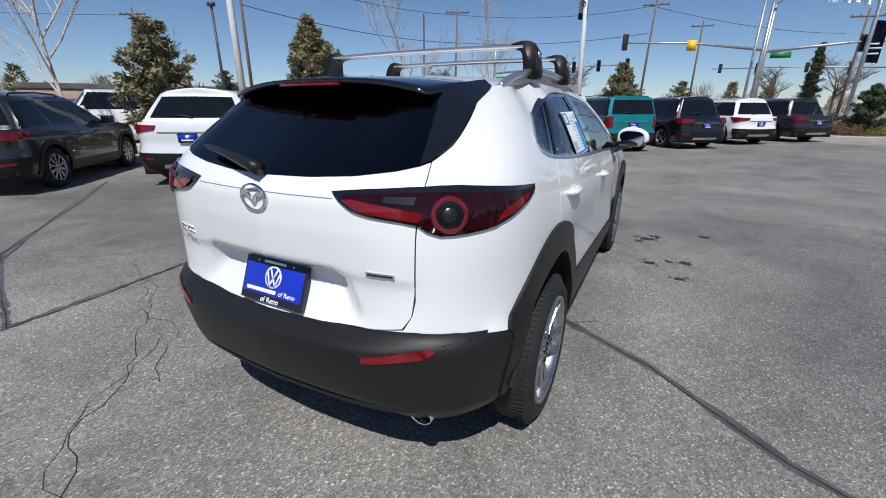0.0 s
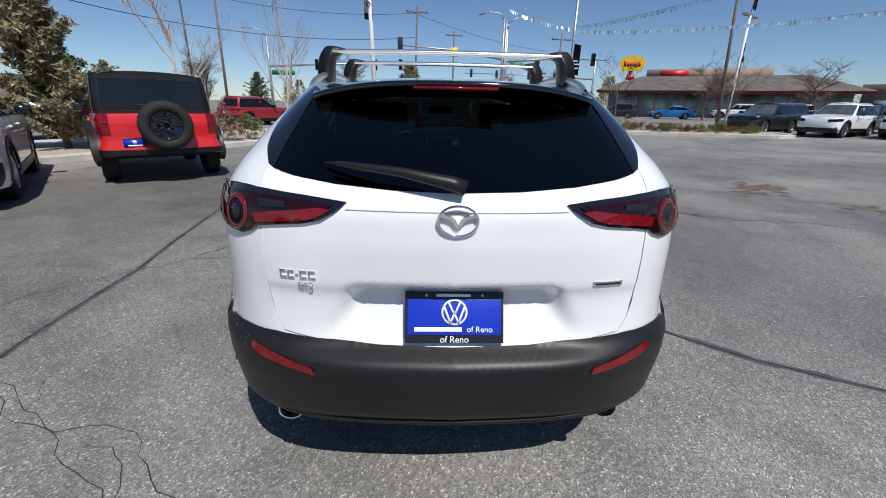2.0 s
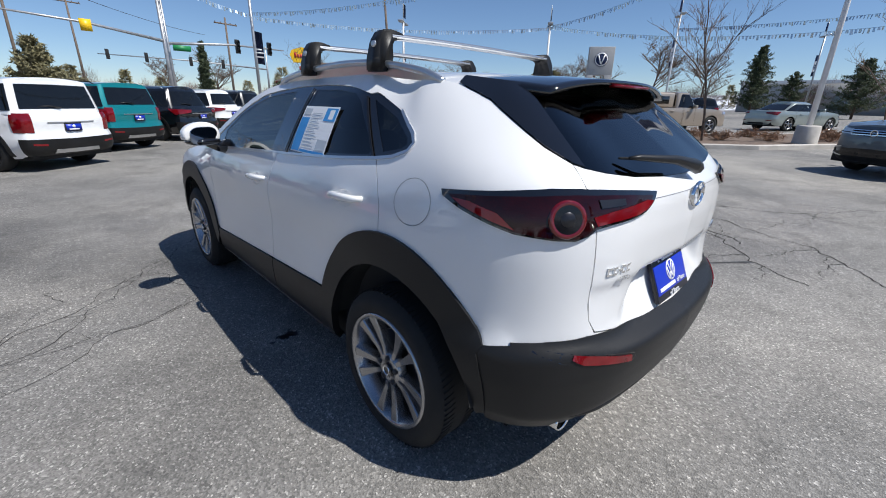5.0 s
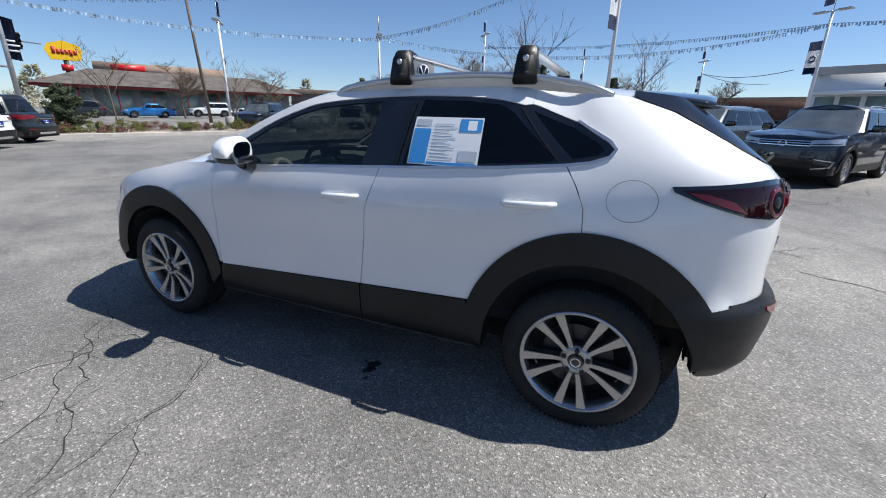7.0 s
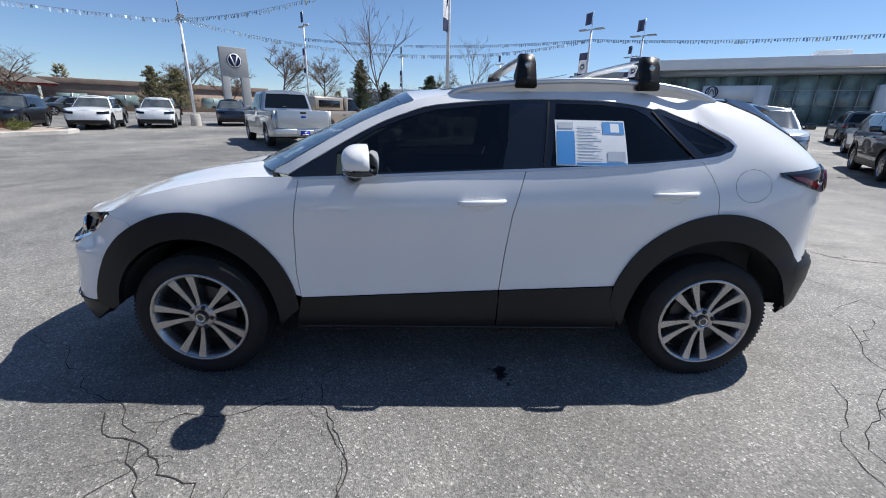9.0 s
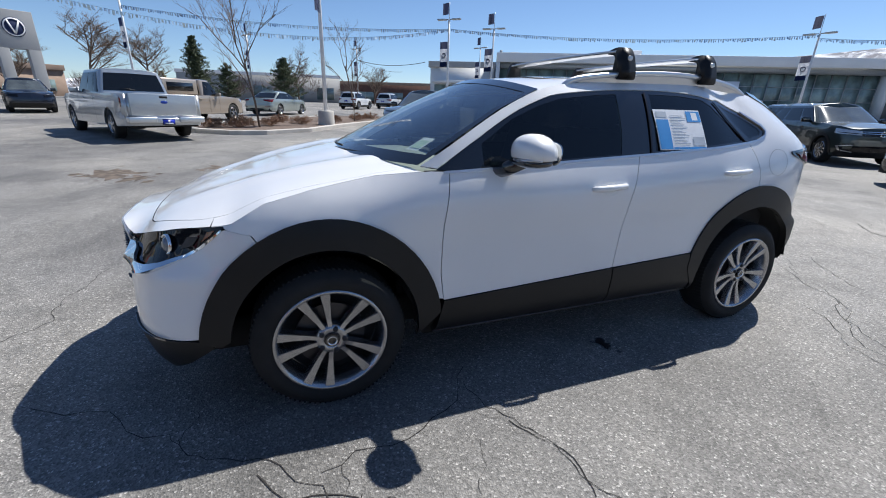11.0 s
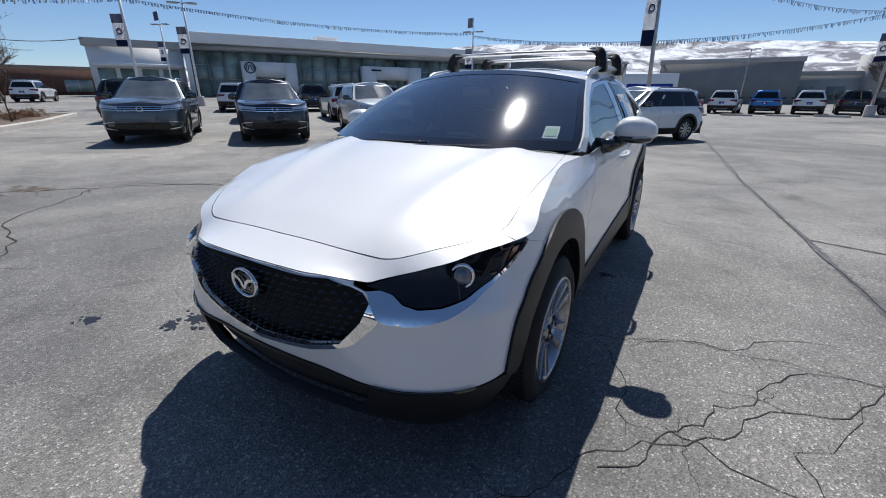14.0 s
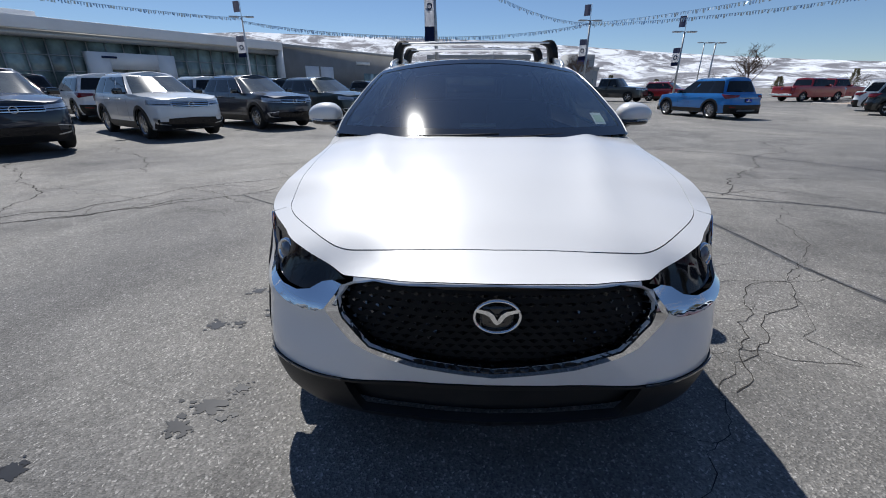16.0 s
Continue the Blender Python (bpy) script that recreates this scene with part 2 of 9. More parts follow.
def asphalt():
    """Worn asphalt: pale aggregate, drifting stains and darker patches."""
    m, t, b = shader("worn_asphalt")
    N, L = t.nodes, t.links
    co = N.new("ShaderNodeTexCoord")

    def noise_at(scale, detail, rough=0.6, warp=0.0):
        n = N.new("ShaderNodeTexNoise")
        n.inputs["Scale"].default_value, n.inputs["Detail"].default_value = scale, detail
        n.inputs["Roughness"].default_value, n.inputs["Distortion"].default_value = rough, warp
        L.new(co.outputs["Object"], n.inputs["Vector"])
        return n.outputs["Fac"]

    def ramp(fac, stops):
        r = N.new("ShaderNodeValToRGB")
        while len(r.color_ramp.elements) < len(stops):
            r.color_ramp.elements.new(0.5)
        for e, (p, v) in zip(r.color_ramp.elements, stops):
            e.position, e.color = p, (*v, 1) if isinstance(v, tuple) else (v, v, v, 1)
        L.new(fac, r.inputs["Fac"])
        return r.outputs[0]

    def mix(kind, fac, a, c):
        x = N.new("ShaderNodeMix")
        x.data_type, x.blend_type = "RGBA", kind
        x.inputs[0].default_value = fac
        L.new(a, x.inputs[6])
        L.new(c, x.inputs[7])
        return x.outputs[2]
    vor = N.new("ShaderNodeTexVoronoi")
    vor.inputs["Scale"].default_value = 130
    L.new(co.outputs["Object"], vor.inputs["Vector"])
    stone = ramp(vor.outputs["Color"], [(0.15, (0.131, 0.128, 0.121)), (0.5, (0.210, 0.204, 0.193)), (0.78, (0.270, 0.262, 0.247)), (0.97, (0.60, 0.58, 0.55))])
    large = ramp(noise_at(0.16, 6, 0.62, 0.8), [(0.32, (0.52, 0.52, 0.54)), (0.48, (0.92, 0.91, 0.90)), (0.68, (1.32, 1.28, 1.22))])
    mid = ramp(noise_at(1.1, 8, 0.7, 0.5), [(0.28, 0.66), (0.5, 1.0), (0.75, 1.28)])
    fine = ramp(noise_at(34, 7, 0.8), [(0.3, 0.62), (0.7, 1.33)])
    spot = ramp(noise_at(0.55, 5, 0.6, 2.0), [(0.0, 0.40), (0.30, 0.60), (0.40, 1.0)])
    col = mix("MULTIPLY", 1, stone, large)
    col = mix("MULTIPLY", 1, col, mid)
    col = mix("MULTIPLY", 0.55, col, fine)
    col = mix("MULTIPLY", 0.7, col, spot)
    # a broad darker zone on the street side, with a ragged edge
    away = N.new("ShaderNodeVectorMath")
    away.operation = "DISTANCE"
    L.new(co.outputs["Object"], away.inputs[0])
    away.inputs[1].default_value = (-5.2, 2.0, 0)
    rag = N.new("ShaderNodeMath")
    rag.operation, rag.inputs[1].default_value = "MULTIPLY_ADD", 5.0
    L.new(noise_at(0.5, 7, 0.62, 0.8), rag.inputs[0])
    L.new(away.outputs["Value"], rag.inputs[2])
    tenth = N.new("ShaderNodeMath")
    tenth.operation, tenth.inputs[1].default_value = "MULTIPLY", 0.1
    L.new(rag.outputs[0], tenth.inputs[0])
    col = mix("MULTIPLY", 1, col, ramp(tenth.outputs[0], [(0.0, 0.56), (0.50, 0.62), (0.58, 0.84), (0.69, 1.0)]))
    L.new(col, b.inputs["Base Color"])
    b.inputs["Roughness"].default_value = 0.74
    b.inputs["Specular IOR Level"].default_value = 0.5
    bp = N.new("ShaderNodeBump")
    bp.inputs["Strength"].default_value, bp.inputs["Distance"].default_value = 0.75, 0.0045
    L.new(vor.outputs["Distance"], bp.inputs["Height"])
    bp2 = N.new("ShaderNodeBump")
    bp2.inputs["Strength"].default_value, bp2.inputs["Distance"].default_value = 0.5, 0.02
    L.new(noise_at(5, 6, 0.65), bp2.inputs["Height"])
    L.new(bp.outputs[0], bp2.inputs["Normal"])
    L.new(bp2.outputs[0], b.inputs["Normal"])
    return m


M["asphalt"] = asphalt()
# shade inside the open cracks is put into this colour, with their dirt
M["crack"] = mat("crack_shade_dirt", (0.032, 0.029, 0.027), 1.0, vary=0.5, scale=30)
M["tar"] = mat("tar_seal", (0.085, 0.085, 0.087), 0.6, vary=0.45, scale=5)
M["oil"] = mat("oil_stain", (0.02, 0.02, 0.022), 0.35, vary=0.4, scale=10)


# ---- mesh helpers ----
def part(name, bm, material, parent, label="", smooth=True, kind=""):
    me = bpy.data.meshes.new(name)
    bm.to_mesh(me)
    bm.free()
    me.materials.append(M[material] if isinstance(material, str) else material)
    if smooth:
        me.shade_smooth()
    ob = new(name, me)
    ob.parent = parent
    if label or kind:
        tagged(ob, label=label, kind=kind)
    return ob


def thing(name, label, category, group="", m=None, kind=""):
    ob = new(name)
    ob.empty_display_size = 0.1
    if m is not None:
        ob.matrix_basis = m
    return tagged(ob, label, category, group, kind)


def box(bm, x0, x1, y0, y1, z0, z1, bevel=0.0, m=None):
    v = [bm.verts.new((x, y, z)) for x in (x0, x1) for y in (y0, y1) for z in (z0, z1)]
    fs = [bm.faces.new([v[i] for i in q]) for q in ((0, 1, 3, 2), (4, 6, 7, 5), (0, 4, 5, 1), (2, 3, 7, 6), (0, 2, 6, 4), (1, 5, 7, 3))]
    if bevel:
        bmesh.ops.bevel(bm, geom=list({e for f in fs for e in f.edges}), offset=bevel, segments=2, affect="EDGES", profile=0.6)
    if m is not None:
        bmesh.ops.transform(bm, matrix=m, verts=[w for w in bm.verts if w.is_valid])
    return bm


def boxed(*args, bevel=0.0):
    bm = bmesh.new()
    box(bm, *args, bevel=bevel)
    return bm


def tube(bm, pts, radii, n=10, caps=True):
    """A tube through points, with a radius at each."""
    pts = [Vector(p) for p in pts]
    rings = []
    for i, p in enumerate(pts):
        d = (pts[min(i + 1, len(pts) - 1)] - pts[max(i - 1, 0)]).normalized()
        u = d.cross(Vector((0, 0, 1)))
        u = (d.cross(Vector((1, 0, 0))) if u.length < 0.05 else u).normalized()
        w = d.cross(u)
        r = radii[i] if isinstance(radii, (list, tuple)) else radii
        rings.append([bm.verts.new(p + r * (math.cos(k * math.tau / n) * u + math.sin(k * math.tau / n) * w)) for k in range(n)])
    for a, b in zip(rings, rings[1:]):
        for k in range(n):
            bm.faces.new((a[k], a[(k + 1) % n], b[(k + 1) % n], b[k]))
    if caps:
        bm.faces.new(rings[0][::-1])
        bm.faces.new(rings[-1])
    return bm


def lathe(bm, prof, axis="X", n=48, centre=(0, 0, 0)):
    """Turns (along, radius) pairs round an axis."""
    rings = []
    c = Vector(centre)
    for u, r in prof:
        ring = []
        for k in range(n):
            a = k * math.tau / n
            p = (u, r * math.cos(a), r * math.sin(a)) if axis == "X" else ((r * math.cos(a), u, r * math.sin(a)) if axis == "Y" else (r * math.cos(a), r * math.sin(a), u))
            ring.append(bm.verts.new(c + Vector(p)))
        rings.append(ring)
    for a, b in zip(rings, rings[1:]):
        for k in range(n):
            bm.faces.new((a[k], a[(k + 1) % n], b[(k + 1) % n], b[k]))
    bmesh.ops.recalc_face_normals(bm, faces=bm.faces)
    return bm


def inside(p, poly):
    x, y = p
    hit = False
    j = len(poly) - 1
    for i in range(len(poly)):
        xi, yi = poly[i]
        xj, yj = poly[j]
        if (yi > y) != (yj > y) and x < (xj - xi) * (y - yi) / (yj - yi) + xi:
            hit = not hit
        j = i
    return hit


def resample(loop, step):
    out = []
    for i, p in enumerate(loop):
        q = loop[(i + 1) % len(loop)]
        d = math.hypot(q[0] - p[0], q[1] - p[1])
        k = max(1, int(math.ceil(d / step)))
        out += [(p[0] + (q[0] - p[0]) * j / k, p[1] + (q[1] - p[1]) * j / k) for j in range(k)]
    return out


def rounded(loop, r, n=4):
    """A 2D polygon with its corners rounded by about r."""
    out = []
    k = len(loop)
    for i in range(k):
        a, b, c = (Vector(loop[j % k]) for j in (i - 1, i, i + 1))
        da, dc = (a - b), (c - b)
        ra, rc = min(r, da.length * 0.48), min(r, dc.length * 0.48)
        p, q = b + da.normalized() * ra, b + dc.normalized() * rc
        for j in range(n + 1):
            t = j / n
            out.append(tuple((1 - t) ** 2 * p + 2 * t * (1 - t) * b + t * t * q))
    return out


from mathutils.geometry import delaunay_2d_cdt


def inside_many(pts, poly):
    """As inside, for many points at once."""
    P, Q = np.asarray(pts, float).reshape(-1, 2), np.asarray(poly, float)
    A, B = Q, np.roll(Q, -1, 0)
    x, y = P[:, :1], P[:, 1:]
    hit = (A[:, 1] > y) != (B[:, 1] > y)
    dy = np.where(B[:, 1] == A[:, 1], 1.0, B[:, 1] - A[:, 1])
    cut = A[:, 0] + (y - A[:, 1]) / dy * (B[:, 0] - A[:, 0])
    return (hit & (x < cut)).sum(1) % 2 == 1


EXACT = [False]   # normals from the surface itself, for the car that is seen from near


def skin(fn, outer, holes=(), step=0.05, thick=0.012, mirror=False, lift=0.0, bm=None, flip=False):
    """A sheet cut out of the surface fn(u, v) along 2D loops, with its edges turned inwards. Its normals are those of the surface."""
    loops = [resample(outer, step)] + [resample(h, step) for h in holes]
    pts, edges = [], []
    for lp in loops:
        s = len(pts)
        pts += lp
        edges += [(s + i, s + (i + 1) % len(lp)) for i in range(len(lp))]
    us, vs = [p[0] for p in loops[0]], [p[1] for p in loops[0]]
    arr = np.array([(p[0], p[1]) for p in pts])
    grid = []
    for row, u in enumerate(np.arange(min(us) + step * 0.5, max(us), step)):
        grid += [(u, v) for v in np.arange(min(vs) + step * (0.5 if row % 2 else 0.25), max(vs), step)]
    if grid:
        ok = inside_many(grid, loops[0])
        for h in loops[1:]:
            ok &= ~inside_many(grid, h)
        gr = np.array(grid)[ok]
        for u, v in gr:
            if np.min((arr[:, 0] - u) ** 2 + (arr[:, 1] - v) ** 2) > (0.45 * step) ** 2:
                pts.append((float(u), float(v)))
    vo, eo, fo, *_ = delaunay_2d_cdt([Vector(p) for p in pts], edges, [], 0, 1e-7)
    bm = bm or bmesh.new()
    sx = -1 if mirror else 1
    e = 1e-3

    def pos(p):
        q = fn(p[0], p[1])
        return Vector((sx * q[0], q[1], q[2]))

    def nor(p):
        a, b = pos((p[0] + e, p[1])) - pos((p[0] - e, p[1])), pos((p[0], p[1] + e)) - pos((p[0], p[1] - e))
        n = a.cross(b) * (-sx if flip else sx)
        return n.normalized() if n.length > 1e-12 else Vector((0, 0, 1))
    tris = []
    mids = [(sum(vo[i][0] for i in f) / len(f), sum(vo[i][1] for i in f) / len(f)) for f in fo]
    ok = inside_many(mids, loops[0])
    for h in loops[1:]:
        ok &= ~inside_many(mids, h)
    for f, good in zip(fo, ok):
        if good:
            q = [vo[i] for i in f]
            long = max((q[i - 1] - q[i]).length for i in range(3))
            if len(f) > 3 or abs((q[1] - q[0]).cross(q[2] - q[0])) > 0.0005 * long:
                tris.append(f)
    used = sorted({i for f in tris for i in f})
    at0 = {i: pos(vo[i]) for i in used}
    if EXACT[0]:
        nv = {i: nor(vo[i]) for i in used}
    else:
        nv = {i: Vector() for i in used}
        for f in tris:
            n = (at0[f[1]] - at0[f[0]]).cross(at0[f[2]] - at0[f[0]]) * (sx if not flip else -sx)
            for i in f:
                nv[i] += n
        for n in nv.values():
            n.normalize()
    top = {i: bm.verts.new(at0[i] + nv[i] * lift) for i in used}
    count = {}
    for f in tris:
        q = [top[i] for i in f]
        bm.faces.new(q if (sx > 0) != flip else q[::-1])
        for k in range(len(f)):
            a, b = f[k], f[(k + 1) % len(f)]
            e2 = (min(a, b), max(a, b))
            count[e2] = count.get(e2, 0) + 1
    if thick:
        rim, low = {}, {}
        for (a, b), c in count.items():
            if c == 1:
                for i in (a, b):
                    if i not in rim:
                        rim[i] = bm.verts.new(top[i].co)
                        low[i] = bm.verts.new(top[i].co - nv[i] * thick)
                bm.faces.new((rim[a], low[a], low[b], rim[b]))
    return bm


def spline(pts, n=12, closed=False):
    """Points of a Catmull-Rom curve through pts (tuples of any length)."""
    P = [np.array(p, float) for p in pts]
    out = []
    k = len(P)
    for i in range(k if closed else k - 1):
        if closed:
            a, b, c, d = P[i - 1], P[i], P[(i + 1) % k], P[(i + 2) % k]
        else:
            a, b, c, d = P[max(i - 1, 0)], P[i], P[i + 1], P[min(i + 2, k - 1)]
        for j in range(n):
            t = j / n
            out.append(0.5 * (2 * b + (c - a) * t + (2 * a - 5 * b + 4 * c - d) * t * t + (3 * b - a - 3 * c + d) * t ** 3))
    if not closed:
        out.append(P[-1])
    return [tuple(p) for p in out]


def lerp1(x, xs, ys):
    return float(np.interp(x, xs, ys))


def smooth01(t):
    t = min(1.0, max(0.0, t))
    return t * t * (3 - 2 * t)


def ground_z(x, y):
    sp = lambda v, k: k * math.log1p(math.exp(min(50.0, v / k)))
    return 0.016 * (sp(x - 4, 3) - sp(x - 60, 6)) + 0.007 * (sp(-y - 12, 4) - sp(-y - 70, 6)) - 0.0088


# the car park's own axes: E1 runs along the far planter, E2 along the street
E1, E2 = Vector((0.877, -0.480)), Vector((0.480, 0.877))


def lot(u, v):
    p = E1 * u + E2 * v
    return p.x, p.y


def spot(x, y, heading=(0, 1), dz=0.0):
    """A pose on the ground, its +y along heading."""
    return pose(x, y, ground_z(x, y) + dz, 0, 0, math.degrees(math.atan2(-heading[0], heading[1])))


# ---- vehicles: shared forms ----
class Shell:
    """The lower body: a plan outline, and how far it lies inside that outline at each height."""

    def __init__(self, pts, ya, yb, profs, z0=0.1, z1=1.4, rows=90):
        P = np.array(spline(pts, 24))
        seg = np.hypot(*np.diff(P, axis=0).T)
        y = P[:, 1]
        ia, ib = int(np.argmin(np.abs(y - ya))), int(np.argmin(np.abs(y - yb)))
        arc = np.concatenate([[0], np.cumsum(seg)])
        a = y.copy()
        a[:ia] = y[ia] - (arc[ia] - arc[:ia])
        a[ib:] = y[ib] + (arc[ib:] - arc[ib])
        self.a, self.P, self.lo, self.hi = a, P, a[0], a[-1]
        self.zs = np.linspace(z0, z1, rows)
        self.ka = np.array([k for k, _ in profs])
        self.D = []
        for _, pr in profs:
            d = np.interp(self.zs, [p[0] for p in pr], [p[1] for p in pr])
            for _ in range(3):
                d = np.convolve(np.pad(d, 1, mode="edge"), [0.25, 0.5, 0.25], "valid")
            self.D.append(d)

    def inset(self, a, z):
        i = int(np.clip(np.searchsorted(self.ka, a) - 1, 0, len(self.ka) - 2))
        t = smooth01((a - self.ka[i]) / (self.ka[i + 1] - self.ka[i]))
        return (1 - t) * np.interp(z, self.zs, self.D[i]) + t * np.interp(z, self.zs, self.D[i + 1])

    def plan(self, a):
        return np.interp(a, self.a, self.P[:, 0]), np.interp(a, self.a, self.P[:, 1])

    def __call__(self, a, z):
        x, y = self.plan(a)
        x0, y0 = self.plan(max(self.lo, a - 0.03))
        x1, y1 = self.plan(min(self.hi, a + 0.03))
        nx, ny = y1 - y0, -(x1 - x0)
        k = math.hypot(nx, ny) or 1
        if a <= self.lo + 0.004 or a >= self.hi - 0.004:
            nx, ny, k = 0.0, (-1.0 if a < 0 else 1.0), 1.0
        d = self.inset(a, z)
        return max(0.0, x - nx / k * d) if abs(x) > 1e-6 else 0.0, y - ny / k * d, z

    def rear(self, x):
        n = len(self.a) // 2
        return float(np.interp(x, self.P[:n, 0], self.a[:n]))

    def front(self, x):
        n = len(self.a) // 2
        return float(np.interp(-x, -self.P[n:, 0], self.a[n:]))


def arc_pts(cy, cz, rx, rz, t0, t1, n=14):
    return [(cy + rx * math.cos(t), cz + rz * math.sin(t)) for t in np.linspace(t0, t1, n)]


WHEELS = {}


def wheel_meshes(r, width, rim, style):
    """Tyre, rim and hub meshes, made once a size."""
    key = (r, width, rim, style)
    if key in WHEELS:
        return WHEELS[key]
    h = width / 2
    bm = bmesh.new()
    lathe(bm, [(-h + 0.03, rim), (-h, rim + 0.02), (-h - 0.006, (rim + r) / 2), (-h + 0.018, r - 0.012), (-h + 0.045, r), (h - 0.045, r), (h - 0.018, r - 0.012), (h + 0.006, (rim + r) / 2), (h, rim + 0.02), (h - 0.03, rim), (-h + 0.03, rim)], n=40)
    tyre = bpy.data.meshes.new("tyre")
    bm.to_mesh(tyre)
    bm.free()
    tyre.materials.append(M["rubber"])
    tyre.shade_smooth()
    bm = bmesh.new()
    lathe(bm, [(h - 0.012, rim + 0.004), (h - 0.004, rim - 0.006), (h - 0.02, rim - 0.02), (h - 0.07, rim - 0.035), (-h + 0.05, rim - 0.035)], n=40)
    n, wide = {"alloy": (5, 0.16), "dark": (5, 0.2), "steel": (8, 0.22), "multi": (10, 0.12)}[style]
    for k in range(n):
        a = k * math.tau / n
        m = Matrix.Rotation(a, 4, "X")
        b2 = bmesh.new()
        w0, w1 = wide * rim * 0.55, wide * rim * 0.95
        vs = [b2.verts.new(m @ Vector(p)) for p in ((h - 0.02, -w0, 0.03), (h - 0.02, w0, 0.03), (h - 0.022, w1, rim - 0.015), (h - 0.022, -w1, rim - 0.015), (h - 0.05, -w0, 0.03), (h - 0.05, w0, 0.03), (h - 0.06, w1, rim - 0.015), (h - 0.06, -w1, rim - 0.015))]
        for q in ((0, 1, 2, 3), (0, 3, 7, 4), (1, 5, 6, 2), (4, 7, 6, 5)):
            b2.faces.new([vs[i] for i in q])
        tmp = bpy.data.meshes.new("tmp")
        b2.to_mesh(tmp)
        b2.free()
        bm.from_mesh(tmp)
        bpy.data.meshes.remove(tmp)
    lathe(bm, [(h - 0.01, 0.0), (h - 0.01, 0.035), (h - 0.02, 0.06), (h - 0.05, 0.065)], n=20)
    bmesh.ops.recalc_face_normals(bm, faces=bm.faces)
    rimme = bpy.data.meshes.new("rim")
    bm.to_mesh(rimme)
    bm.free()
    rimme.materials.append(M["alloy" if style in ("alloy", "multi", "steel") else "dark_alloy"])
    bm = bmesh.new()
    lathe(bm, [(h - 0.075, 0.0), (h - 0.075, rim - 0.03)], n=24)
    back = bpy.data.meshes.new("brake_disc")
    bm.to_mesh(back)
    bm.free()
    back.materials.append(M["underbody"])
    WHEELS[key] = tyre, rimme, back
    return WHEELS[key]


def add_wheels(car, r, width, rim, style, wb, track):
    for sx in (1, -1):
        for y in (wb / 2, -wb / 2):
            tyre, rimme, back = wheel_meshes(r, width, rim, style)
            w = new("wheel", tyre)
            w.parent = car
            w.matrix_basis = pose(sx * track / 2, y, r, 0, 0, 0 if sx > 0 else 180)
            for nm, me in (("rim", rimme), ("brake_disc", back)):
                o = new(nm, me)
                o.parent = w


BASE = dict(L=4.5, W=1.84, H=1.66, wb=2.68, fo=0.88, r=0.35, rim=0.235, tw=0.225, zb=1.02, zn=0.86, wsb=1.0, wst=0.12, rgt=-1.75, rgb=-1.98, rnd=1.0,
            paint="white2", clad=True, style="alloy", rails=True, plate="blue", roof=None, pillars=(-0.12, -1.05), lamps="corner", grille=True, track=0.86, top=0.69, box=0.0, spare=False, bed=None, face="plain", open_door=False, windows=True, band=True, flare=0.012, zl=0.24, px=0.0, pz=None, trim=False)


